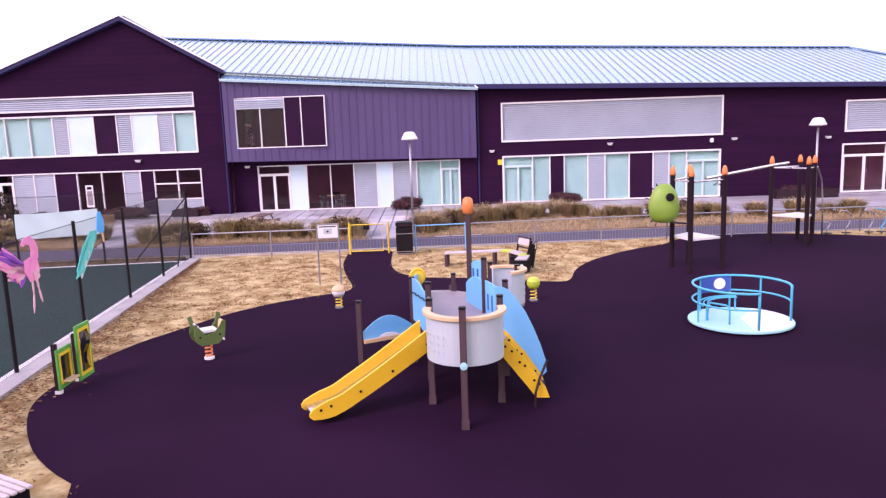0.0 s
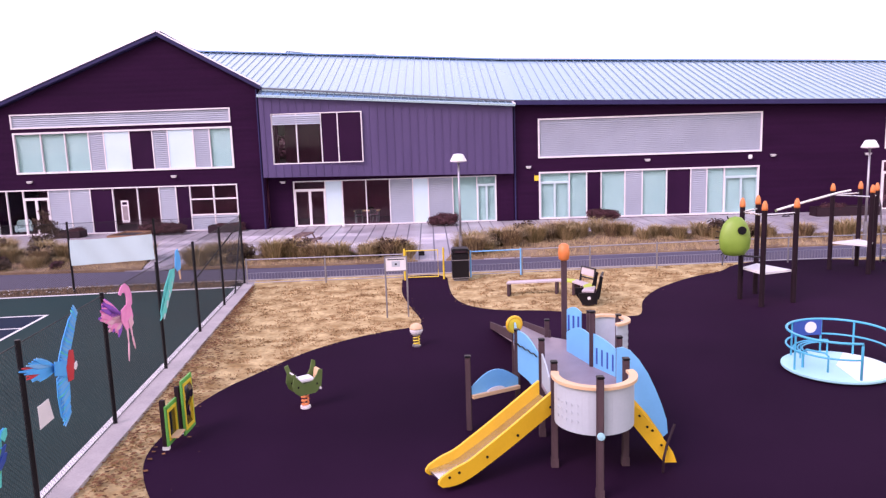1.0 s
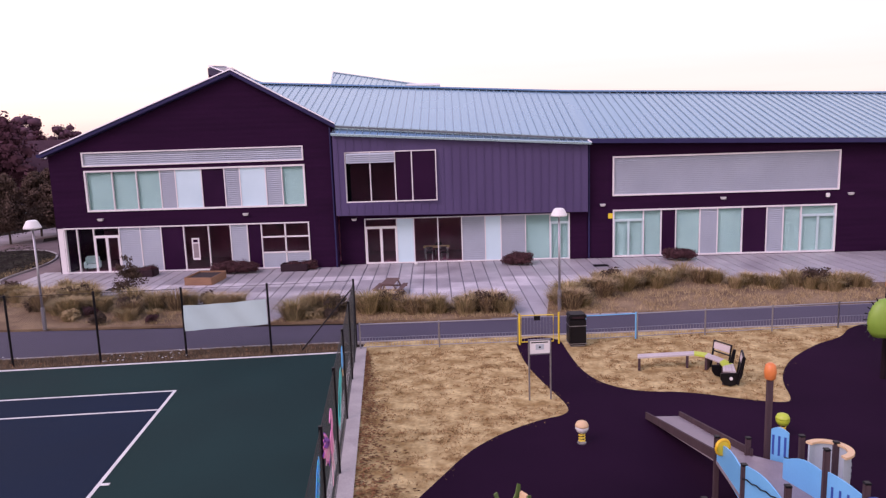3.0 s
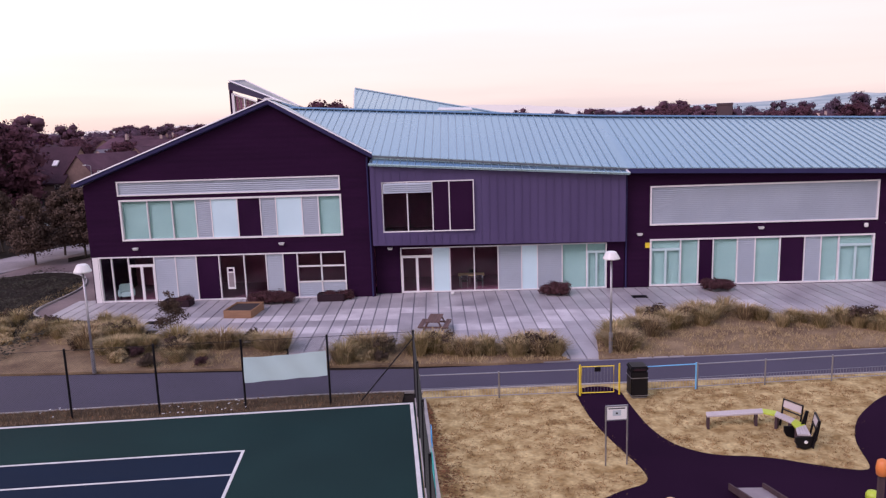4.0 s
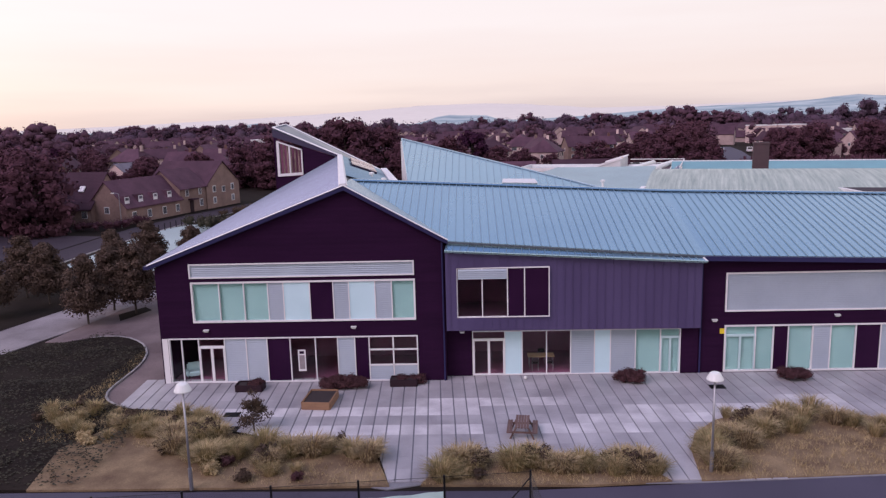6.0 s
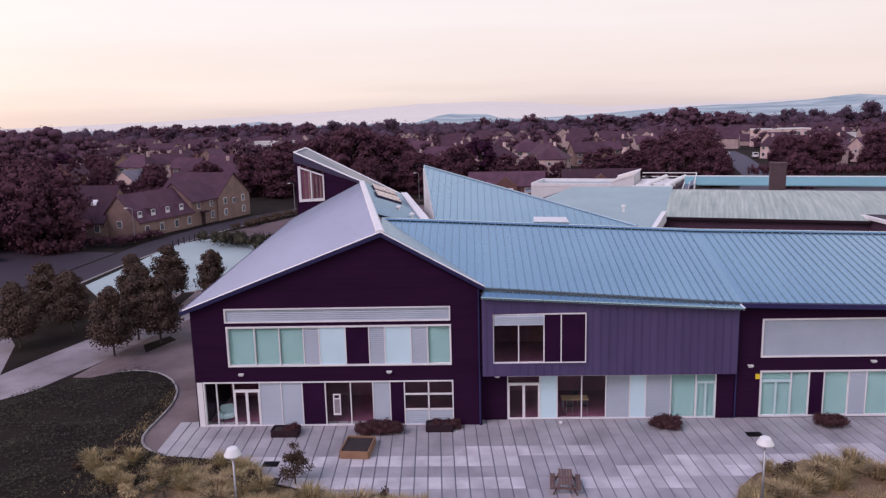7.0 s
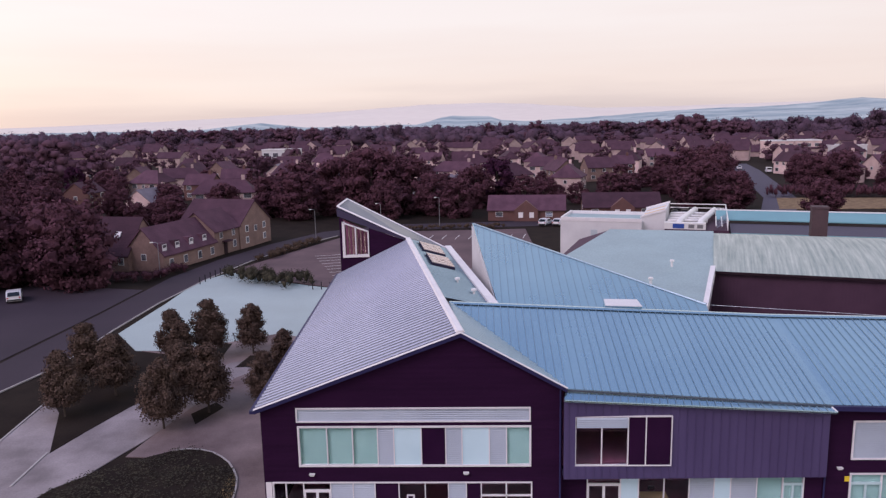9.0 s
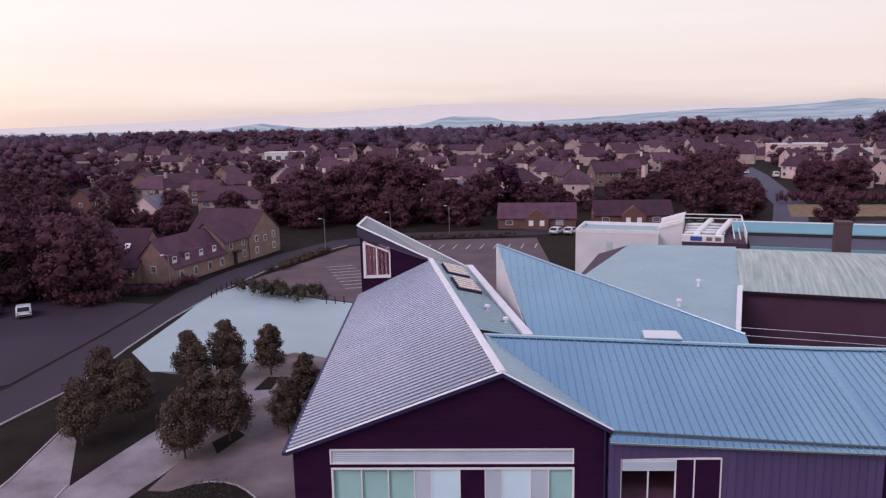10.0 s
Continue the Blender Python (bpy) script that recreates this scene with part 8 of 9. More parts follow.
part("roof_window", hexa(bmesh.new(), [(3.0, -2.9, 5.05), (3.9, -2.9, 5.05), (3.9, -2.2, 5.85), (3.0, -2.2, 5.85)], [(3.0, -3.0, 5.2), (3.9, -3.0, 5.2), (3.9, -2.3, 6.0), (3.0, -2.3, 6.0)]), "trim_white", row3, "white framed roof window")
row3.matrix_basis = pose(-62.6, 78.2, 0, 0, 0, -8)
bung = gable_house("brick_wall", 17, 8, 2.5, 5.4, "red brick bungalow with dark tiled roof behind the car park", "brick bungalows", [(-6, 0.9, 1.6, 1.1), (5, 0.9, 1.6, 1.1)], False)
bm = bmesh.new()
hexa(bm, [(-2.6, -4.9, 0), (2.6, -4.9, 0), (2.6, -3.9, 0), (-2.6, -3.9, 0)], [(-2.6, -4.9, 2.5), (2.6, -4.9, 2.5), (2.6, -3.9, 2.5), (-2.6, -3.9, 2.5)])
hexa(bm, [(-2.6, -4.9, 2.5), (2.6, -4.9, 2.5), (0, -4.9, 4.6)], [(-2.6, -3.2, 2.5), (2.6, -3.2, 2.5), (0, -3.2, 4.6)])
part("front_gable", bm, "brick_wall", bung, "red brick front gable")
for x in (-1.2, 1.2):
    part("window", boxed(x - 0.5, x + 0.5, -4.97, -4.9, 0.8, 2.0), "trim_white", bung, "white window frame")
bung.matrix_basis = pose(9.5, 127.5, 0, 0, 0, -6)
copy_thing(bung, pose(31, 130, 0, 0, 0, -4))


def block_building(x0, x1, y0, y1, z, mat, label, cols, rows_, roof="hall_flat"):
    b = thing("block_building", label, "building")
    part("wall", boxed(x0, x1, y0, y1, 0, z), mat, b)
    bm = bmesh.new()
    for a in ((x0 - 0.2, x1 + 0.2, y0 - 0.2, y0 + 0.2), (x0 - 0.2, x1 + 0.2, y1 - 0.2, y1 + 0.2), (x0 - 0.2, x0 + 0.2, y0 + 0.2, y1 - 0.2), (x1 - 0.2, x1 + 0.2, y0 + 0.2, y1 - 0.2)):
        box(bm, *a, z + 0.002, z + 0.5)
    part("parapet", bm, "trim_white", b, "white roof edge")
    part("roof", boxed(x0 + 0.2, x1 - 0.2, y0 + 0.2, y1 - 0.2, z + 0.002, z + 0.15), roof, b, "flat roof")
    for i in range(cols):
        for j in range(rows_):
            xa = x0 + (x1 - x0) * (i + 0.2) / cols
            xb = x0 + (x1 - x0) * (i + 0.8) / cols
            za = z * (j + 0.35) / rows_
            w = part("window", boxed(xa, xb, y0 - 0.06, y0 + 0.02, za, za + z * 0.4 / rows_), "trim_white", b, "white window frame")
            part("pane", boxed(xa + 0.1, xb - 0.1, y0 - 0.08, y0 - 0.05, za + 0.1, za + z * 0.4 / rows_ - 0.1), "house_glass", w)
    return rebase(b, ((x0 + x1) / 2, (y0 + y1) / 2, 0))


block_building(144, 169, 330, 342, 8.5, "render_wall", "pale flat-roofed school block far beyond the trees", 6, 2)
block_building(172, 189, 326, 336, 6.0, "white_wall", "white flat-roofed hall far beyond the trees", 5, 1)
block_building(-128, -106, 398, 408, 6.5, "white_wall", "low white shed far among the trees", 4, 1, "white_wall")

# ---- buildings behind the main wing ----
U, N = Vector((0.952, -0.305, 0)), Vector((0.305, 0.952, 0))
P0 = Vector((21.0, 34.4, 0))


def barrel_hall():
    b = thing("barrel_roof_hall", "old hall with weathered streaked barrel roof and maroon wall", "building")
    L = 31
    prof = [(-0.4, 7.2), (0.6, 7.5), (2.2, 7.8), (4.5, 8.1), (7.5, 8.36), (11, 8.52), (14.5, 8.5), (18, 8.2), (21, 7.3)]
    bm = bmesh.new()
    rows_ = []
    for k in range(17):
        o = P0 + U * (L * k / 16)
        rows_.append([bm.verts.new(o + N * a + Vector((0, 0, z))) for a, z in prof] + [bm.verts.new(o + N * a + Vector((0, 0, z - 0.25))) for a, z in prof[::-1]])
    for a, c in zip(rows_, rows_[1:]):
        n = len(a)
        for k in range(n):
            bm.faces.new((a[k], a[(k + 1) % n], c[(k + 1) % n], c[k]))
    bm.faces.new(rows_[0])
    bm.faces.new(rows_[-1])
    part("barrel_roof", bm, "hall_roof", b, "weathered streaked grey green barrel roof")
    bm = bmesh.new()
    hexa(bm, [P0, P0 + U * L, P0 + U * L + N * 20, P0 + N * 20], [p + Vector((0, 0, 7.25)) for p in (P0, P0 + U * L, P0 + U * L + N * 20, P0 + N * 20)])
    part("wall", bm, "maroon_wall", b, "maroon clad wall")
    fb = bmesh.new()
    a = P0 - N * 0.45
    hexa(fb, [a + Vector((0, 0, 6.95)), a + U * L + Vector((0, 0, 6.95)), a + U * L + N * 0.1 + Vector((0, 0, 6.95)), a + N * 0.1 + Vector((0, 0, 6.95))], [a + Vector((0, 0, 7.2)), a + U * L + Vector((0, 0, 7.2)), a + U * L + N * 0.1 + Vector((0, 0, 7.2)), a + N * 0.1 + Vector((0, 0, 7.2))])
    part("eaves_board", fb, "brown_post", b)
    for z in (4.9, 5.6):
        part("cable_rail", tube(bmesh.new(), P0 - N * 8 - U * 4 + Vector((0, 0, z)), P0 - N * 8 + U * 24 + Vector((0, 0, z)), 0.03, n=6), "steel", b)
    for k in range(6):
        o = P0 - N * 8 - U * (3.6 - 0.5 * k)
        part("railing_post", tube(bmesh.new(), o + Vector((0, 0, 0)), o + Vector((0, 0, 5.7)), 0.04, n=6), "black_metal", b)
    # membrane roof continuing beside the barrel
    c = [P0 + N * 16 + Vector((0, 0, 8.75)), P0 + N * 16 - U * 12.2 + Vector((0, 0, 8.6)), Vector((1.5, 31, 7.0)), Vector((15.4, 20.0, 7.0)), P0 - N * 0.5 + Vector((0, 0, 7.5))]
    part("membrane_roof", plate([tuple(p) for p in c], 0.3), "hall_flat", b, "smooth grey membrane roof")
    part("membrane_wall", hexa(bmesh.new(), [(p.x, p.y, 0) for p in c], [(p.x, p.y, p.z - 0.35) for p in c]), "maroon_wall", b)
    part("membrane_edge", hexa(bmesh.new(), [(15.4, 19.8, 6.2), (15.9, 20.0, 6.2), P0 - N * 0.6 + Vector((0.2, 0, 6.8)), P0 - N * 0.6 + Vector((-0.3, 0, 6.8))], [(15.4, 19.8, 7.3), (15.9, 20.0, 7.3), P0 - N * 0.6 + Vector((0.2, 0, 7.8)), P0 - N * 0.6 + Vector((-0.3, 0, 7.8))]), "trim_white", b, "white roof edge")
    part("brown_valley", plate([tuple(P0 + N * 16 - U * 16.0 + Vector((0, 0, 7.2))), tuple(P0 + N * 16 - U * 12.4 + Vector((0, 0, 8.45))), (10.0, 40, 7.75), (6.0, 41, 7.0)], 0.2), "maroon_wall", b, "brown lapped roof patch")
    for a, z in (((16.5, 33.0), 8.1), ((13.0, 27.0), 7.7)):
        part("roof_vent", moved(lathe([(0.12, 0), (0.12, 0.5), (0.25, 0.55), (0.2, 0.7), (0, 0.75)], 10), Matrix.Translation((a[0], a[1], z - 0.2))), "white_plastic", b)
    return rebase(b, (26, 40, 0))


barrel_hall()


Q0 = Vector((10.8, 75.6, 0))


def un(u, n, z):
    """A place in the rear buildings' own directions."""
    return Q0 + U * u + N * n + Vector((0, 0, z))


def ubox(u0, u1, n0, n1, z0, z1, z2=None):
    """A block along those directions; z2: its top at the far u end."""
    z2 = z1 if z2 is None else z2
    return hexa(bmesh.new(), [un(u0, n0, z0), un(u1, n0, z0), un(u1, n1, z0), un(u0, n1, z0)], [un(u0, n0, z1), un(u1, n0, z2), un(u1, n1, z2), un(u0, n1, z1)])


def plant_building():
    b = thing("plant_building", "white flat-roofed building with rooftop ducts", "building")
    part("wall", ubox(0, 12.3, 0, 8.5, 0, 6.7), "white_wall", b, "white rendered wall")
    part("roof", ubox(0.3, 12.0, 0.3, 8.2, 6.7, 6.76), "hall_flat", b, "grey flat roof inside the parapet")
    for a in ((0, 12.3, -0.05, 0.28), (0, 12.3, 8.22, 8.55), (0, 0.28, 0.28, 8.22)):
        part("parapet", ubox(*a, 6.702, 7.25), "trim_white", b, "white parapet")
    part("sloped_roof", ubox(12.0, 15.6, 2.0, 13.0, 0, 7.25, 8.35), "white_wall", b, "white sloped roof block")
    for n in (1.9, 12.9):
        part("slope_rim", hexa(bmesh.new(), [un(11.9, n, 7.15), un(15.7, n, 8.3), un(15.7, n + 0.3, 8.3), un(11.9, n + 0.3, 7.15)], [un(11.9, n, 7.45), un(15.7, n, 8.6), un(15.7, n + 0.3, 8.6), un(11.9, n + 0.3, 7.45)]), "trim_white", b)
    for n in (4.6, 8.6):
        part("slope_joint", hexa(bmesh.new(), [un(12.3, n, 7.33), un(15.3, n, 8.25), un(15.3, n + 0.35, 8.25), un(12.3, n + 0.35, 7.33)], [un(12.3, n, 7.42), un(15.3, n, 8.34), un(15.3, n + 0.35, 8.34), un(12.3, n + 0.35, 7.42)]), "tan", b, "tan roof joint strip")
    part("doorway", ubox(4.7, 5.7, -0.07, 0.0, 3.7, 5.4), "grey_panel", b, "pale grey door")
    part("plant_deck", ubox(15.65, 24.6, -1.0, 20, 0, 6.0), "maroon_wall", b, "dark roof deck")
    for u in (17.6, 20.6):
        part("duct", pipe([un(u, 0.2, 6.0), un(u, 0.4, 6.7), un(u + 0.2, 2, 6.95), un(u + 1.2, 9, 7.0), un(u + 2.0, 15, 7.0), un(u + 2.0, 16, 6.1)], 0.48, 8), "white_plastic", b, "white ventilation duct", True)
    for n in (2.6, 5.0, 8.0, 11.2):
        part("cross_duct", pipe([un(15.9, n, 6.1), un(16.0, n, 6.75), un(18.0, n + 0.2, 6.8), un(21.6, n + 0.4, 6.75)], 0.26, 8), "white_plastic", b, "white ventilation duct", True)
    for u, n in ((16.4, 14.0), (18.0, 14.8), (16.6, 17.2), (19.0, 17.6)):
        part("fan_unit", moved(lathe([(0.6, 0), (0.6, 0.9), (0.4, 1.0), (0, 1.0)], 14), Matrix.Translation(un(u, n, 6.0))), "black_metal", b, "round dark fan unit")
    for z in (6.7, 7.35):
        part("guard_rail", tube(bmesh.new(), un(24.4, -0.8, z), un(24.4, 19.8, z), 0.09, n=6), "white_plastic", b)
        part("guard_rail", tube(bmesh.new(), un(15.4, 19.8, z), un(24.4, 19.8, z), 0.09, n=6), "white_plastic", b)
    for k in range(9):
        part("guard_post", tube(bmesh.new(), un(24.4, -0.8 + 2.55 * k, 6.0), un(24.4, -0.8 + 2.55 * k, 7.4), 0.06, n=6), "white_plastic", b)
    for k in range(11):
        part("rack_beam", tube(bmesh.new(), un(22.9, -0.4 + 1.6 * k, 6.3), un(24.3, 0.5 + 1.6 * k, 7.2), 0.05, n=4), "grey_metal", b, "grey steel rack beam")
    for u in (22.8, 23.6):
        part("rack_rail", tube(bmesh.new(), un(u, -0.6, 6.6), un(u, 18.0, 6.9), 0.09, n=6), "white_plastic", b)
    hs = part("plant_housing", ubox(15.6, 21.4, -0.95, 0.15, 6.0, 6.95), "white_plastic", b, "white plant housing")
    part("blue_panel", ubox(16.8, 18.4, -1.0, -0.95, 6.15, 6.8), "blue_dark", hs, "blue panel")
    for u in (19.0, 20.2):
        part("grille", ubox(u, u + 0.8, -1.0, -0.95, 6.2, 6.75), "grey_metal", hs)
    part("teal_roof", hexa(bmesh.new(), [un(22.8, 7.4, 6.35), un(98, 7.4, 6.35), un(98, 11, 7.3), un(22.8, 11, 7.3)], [un(22.8, 7.4, 6.5), un(98, 7.4, 6.5), un(98, 11, 7.45), un(22.8, 11, 7.45)]), "teal_roof", b, "pale teal sheet roof slope")
    part("teal_coping", ubox(22.8, 98, 11.0, 11.3, 7.0, 7.6), "trim_white", b)
    part("flat_roof", ubox(24.8, 98, -3, 7.35, 0, 5.9), "asphalt", b, "dark purple flat roof")
    part("fascia", ubox(24.8, 98, -3.2, -3.0, 5.6, 6.0), "teal_roof", b, "teal fascia board")
    for k in range(12):
        part("strip_window", ubox(25.2 + 5.8 * k, 29.8 + 5.8 * k, -3.3, -3.02, 4.6, 5.55), "white_wall" if k % 3 == 1 else "panel_pale", b, "pale strip window")
    return rebase(b, (26, 82, 0))


plant_building()


def chimney_stack():
    c = thing("chimney_stack", "tall square brown brick chimney", "chimney")
    part("shaft", boxed(-0.9, 0.9, -0.9, 0.9, 0, 10.95, 0.03), "stack_brick", c)
    part("cap", boxed(-0.96, 0.96, -0.96, 0.96, 10.95, 11.2), "stack_brick", c)
    c.matrix_basis = pose(39.5, 52.4, 0, 0, 0, -17)


chimney_stack()


def small_plant_room():
    b = thing("stair_head", "dark flat stair head with white edge behind the ridge", "building")
    part("wall", boxed(38.5, 46, 24, 30, 0, 7.3), "maroon_wall", b)
    part("roof_edge", boxed(38.2, 46.3, 23.7, 30.3, 7.3, 7.6), "trim_white", b)
    part("roof", boxed(38.6, 45.9, 24.1, 29.9, 7.6, 7.62), "asphalt_road", b)
    rebase(b, (42, 27, 0))


small_plant_room()


# ---- vehicles, street furniture, hedges ----
def car(x, y, ang, paint, label, van=False):
    c = thing("van" if van else "car", label, "van" if van else "car")
    L, W, H = (5.0, 1.95, 2.1) if van else (4.2, 1.75, 1.45)
    prof = [(-L / 2, 0.35), (L / 2, 0.35), (L / 2, 0.8), (L / 2 - 0.9, 0.95), (L / 2 - 1.5, H), (-L / 2 + 0.1, H), (-L / 2, 0.9)] if van else [(-L / 2, 0.3), (L / 2, 0.3), (L / 2, 0.7), (L / 2 - 1.0, 0.88), (L / 2 - 1.7, H), (-L / 2 + 0.8, H), (-L / 2 + 0.1, 0.9)]
    body = panel(prof, (0, 0, 0), (1, 0, 0), W)
    bmesh.ops.bevel(body, geom=body.edges[:], offset=0.06, segments=2, affect="EDGES")
    part("body", body, paint, c)
    for sy in (-1, 1):
        part("side_window", panel([(-L / 2 + (2.6 if van else 1.0), H * 0.66), (L / 2 - 1.25, H * 0.66), (L / 2 - 1.75, H * 0.93), (-L / 2 + (2.6 if van else 1.2), H * 0.93)], (0, sy * (W / 2 + 0.002), 0), (1, 0, 0), 0.02), "dark_glass", c, "dark side window")
        for wx in (-L * 0.3, L * 0.3):
            w = part("wheel", moved(lathe([(0.0, -0.1), (0.31, -0.1), (0.33, 0), (0.31, 0.1), (0, 0.1)], 16), pose(wx, sy * (W / 2 - 0.06), 0.33, 90, 0, 0)), "tyre", c)
            part("rim", moved(lathe([(0.0, -0.11), (0.18, -0.11), (0.18, 0.11), (0, 0.11)], 12), pose(wx, sy * (W / 2 - 0.06), 0.33, 90, 0, 0)), "grey_metal", w)
    ws = hexa(bmesh.new(), [(L / 2 - (0.95 if van else 1.05), -W * 0.42, H * 0.5 if van else 0.93), (L / 2 - (0.95 if van else 1.05), W * 0.42, H * 0.5 if van else 0.93), (L / 2 - (1.45 if van else 1.62), W * 0.40, H - 0.08), (L / 2 - (1.45 if van else 1.62), -W * 0.40, H - 0.08)],
              [(L / 2 - (0.90 if van else 1.0), -W * 0.42, H * 0.5 if van else 0.93), (L / 2 - (0.90 if van else 1.0), W * 0.42, H * 0.5 if van else 0.93), (L / 2 - (1.40 if van else 1.57), W * 0.40, H - 0.08), (L / 2 - (1.40 if van else 1.57), -W * 0.40, H - 0.08)])
    part("windscreen", ws, "dark_glass", c)
    xa, xb = (-L / 2 - 0.01, -L / 2 + 0.06) if van else (-L / 2 + 0.12, -L / 2 + 0.70)
    rear = [(xa, -W * 0.40, H * 0.66), (xa, W * 0.40, H * 0.66), (xb, W * 0.38, H * 0.95), (xb, -W * 0.38, H * 0.95)]
    part("rear_window", hexa(bmesh.new(), rear, [(p[0] - 0.06, p[1], p[2] + 0.03) for p in rear]), "dark_glass", c, "dark rear window")
    for sy in (-1, 1):
        part("tail_light", boxed(-L / 2 - 0.02, -L / 2 + 0.06, sy * W * 0.40 - 0.1, sy * W * 0.40 + 0.1, 0.68, 0.84, 0.01), "red", c, "red tail light")
        part("headlight", boxed(L / 2 - 0.08, L / 2 + 0.015, sy * W * 0.38 - 0.14, sy * W * 0.38 + 0.14, 0.58, 0.70, 0.01), "white_plastic", c, "clear headlight")
    part("bumper", boxed(-L / 2 - 0.05, -L / 2 + 0.05, -W * 0.46, W * 0.46, 0.36, 0.54, 0.02), "tyre", c, "dark bumper")
    c.matrix_basis = pose(x, y, 0, 0, 0, ang)


car(-64.2, 54.6, 120, "car_white", "white car parked in the side yard")
car(-68.5, 54, 100, "car_dark", "dark car parked in the side yard")
car(12.7, 116.8, 60, "car_white", "white car parked by the bungalow")
car(15.6, 116.4, 60, "car_white", "silver white car parked by the bungalow")
car(106.3, 265, 75, "car_white", "white car on the far side road")
car(110.5, 246, 75, "car_white", "white van parked by the far road", True)
car(113.5, 241, 75, "car_white", "white car parked by the far road")


def hedge(pts, w, h, seed, label, mat="shrub"):
    rnd = random.Random(seed)
    cl = []
    for a, b in zip(pts, pts[1:]):
        L = math.dist(a, b)
        for k in range(max(1, int(L / 0.6))):
            p = lerp(a, b, k / max(1, int(L / 0.6)))
            for _ in range(max(1, int(w / 0.9))):
                cl.append(((p[0] + rnd.uniform(-w, w) / 2, p[1] + rnd.uniform(-w, w) / 2, h * rnd.uniform(0.35, 0.7)), (0.6, 0.6, h * 0.42)))
    v, f = leaf_cloud(cl, 60, 0.10, seed, 0.7, 0.25)
    base = Vector((pts[0][0], pts[0][1], 0))
    ob = raw("hedge", [Vector(q) - base for q in v], f, mat, smooth=True)
    ob.location = base
    return tagged(ob, label, "hedge")


hedge([(-38.2, 66.6), (-33, 64.2), (-26.2, 60.8)], 4.4, 2.0, 3, "low wide dark hedge bed on the forecourt edge", "ivy")
hedge([(-38.2, 81), (-36, 89), (-32.6, 99)], 2.0, 1.2, 4, "clipped hedge beside the road")
hedge([(-16, 60.5), (6, 62)], 1.2, 1.3, 5, "clipped hedge beside the car park")
hedge([(-18, 111.5), (4, 113.5)], 1.2, 1.2, 6, "clipped hedge in front of the bungalow")
hedge([(79, 164), (95, 161), (112, 158)], 3.0, 3.6, 7, "tall clipped hedge behind the sports field", "leaf_dark")
hedge([(-56, 66), (-50.5, 66.0), (-48.6, 73.5)], 1.8, 1.5, 8, "low dark hedge in front of the stone terrace", "leaf_dark")
hedge([(-17.2, 33), (-16.5, 22), (-16.2, 12)], 0.9, 0.9, 12, "low shrubs along the side wall")


def bollard(x, y):
    b = thing("bollard", "slim dark bollard on the forecourt edge", "bollard", "forecourt bollards")
    part("shaft", tube(bmesh.new(), (0, 0, 0), (0, 0, 1.0), 0.07, 0.06, n=10), "black_metal", b)
    part("cap", lathe([(0.075, 0.98), (0.075, 1.03), (0, 1.06)], 10), "black_metal", b)
    b.matrix_basis = pose(x, y, 0)


for k in range(6):
    bollard(-42.2 + 0.16 * k, 63.0 + 1.7 * k)
for k in range(3):
    bollard(-25.0 + 1.2 * k, 58.9)


def street_lamp_far(x, y, h, lit, label):
    s = thing("street_lamp", label, "street lamp")
    part("pole", tube(bmesh.new(), (0, 0, 0), (0, 0, h), 0.08, 0.05, n=8), "grey_metal", s)
    part("arm", pipe([(0, 0, h), (0.3, 0, h + 0.15), (0.8, 0, h + 0.18)], 0.04, 6), "grey_metal", s)
    part("lantern", boxed(0.6, 1.1, -0.14, 0.14, h + 0.1, h + 0.24, 0.03), "lamp_light" if lit else "white_plastic", s, "lit orange lantern" if lit else "white lantern")
    s.matrix_basis = pose(x, y, 0, 0, 0, 200)


street_lamp_far(-50.2, 68.2, 5.2, False, "slim grey street lamp beside the terrace")
street_lamp_far(-22, 112.5, 5.5, False, "slim grey street lamp by the car park")
street_lamp_far(-34, 104, 5.5, False, "slim grey street lamp by the road bend")
street_lamp_far(119, 212, 6.5, True, "lit orange street lamp among the far trees")
street_lamp_far(-10, 118, 6.0, False, "slim grey street lamp by the road")


# ---- grasses and shrubs in the beds ----
def tuft_mesh(name, mats, n, h, spread, seed, thick=0.02, tips=0.38):
    rng = random.Random(seed)
    verts, faces, idx = [], [], []
    for _ in range(n):
        a = rng.uniform(0, 2 * math.pi)
        r = spread * rng.random() ** 0.5 * 0.35
        x, y = r * math.cos(a), r * math.sin(a)
        hh = h * rng.uniform(0.55, 1.1)
        lean = spread * rng.uniform(0.2, 1.0)
        a2 = a + rng.uniform(-0.5, 0.5)
        dx, dy = math.cos(a2) * lean, math.sin(a2) * lean
        w = thick * rng.uniform(0.6, 1.4)
        px, py = -math.sin(a2) * w, math.cos(a2) * w
        i = len(verts)
        verts += [(x - px, y - py, 0), (x + px, y + py, 0), (x + dx * 0.45 - px * 0.8, y + dy * 0.45 - py * 0.8, hh * 0.75), (x + dx * 0.45 + px * 0.8, y + dy * 0.45 + py * 0.8, hh * 0.75), (x + dx, y + dy, hh * rng.uniform(0.8, 1.0))]
        faces += [(i, i + 1, i + 3, i + 2), (i + 2, i + 3, i + 4)]
        k = 0 if rng.random() < 0.62 else 1
        idx += [k, 1 if rng.random() < tips else k]
    me = bpy.data.meshes.new(name)
    me.from_pydata(verts, [], faces)
    for m in mats:
        me.materials.append(M[m])
    me.polygons.foreach_set("material_index", idx)
    return me


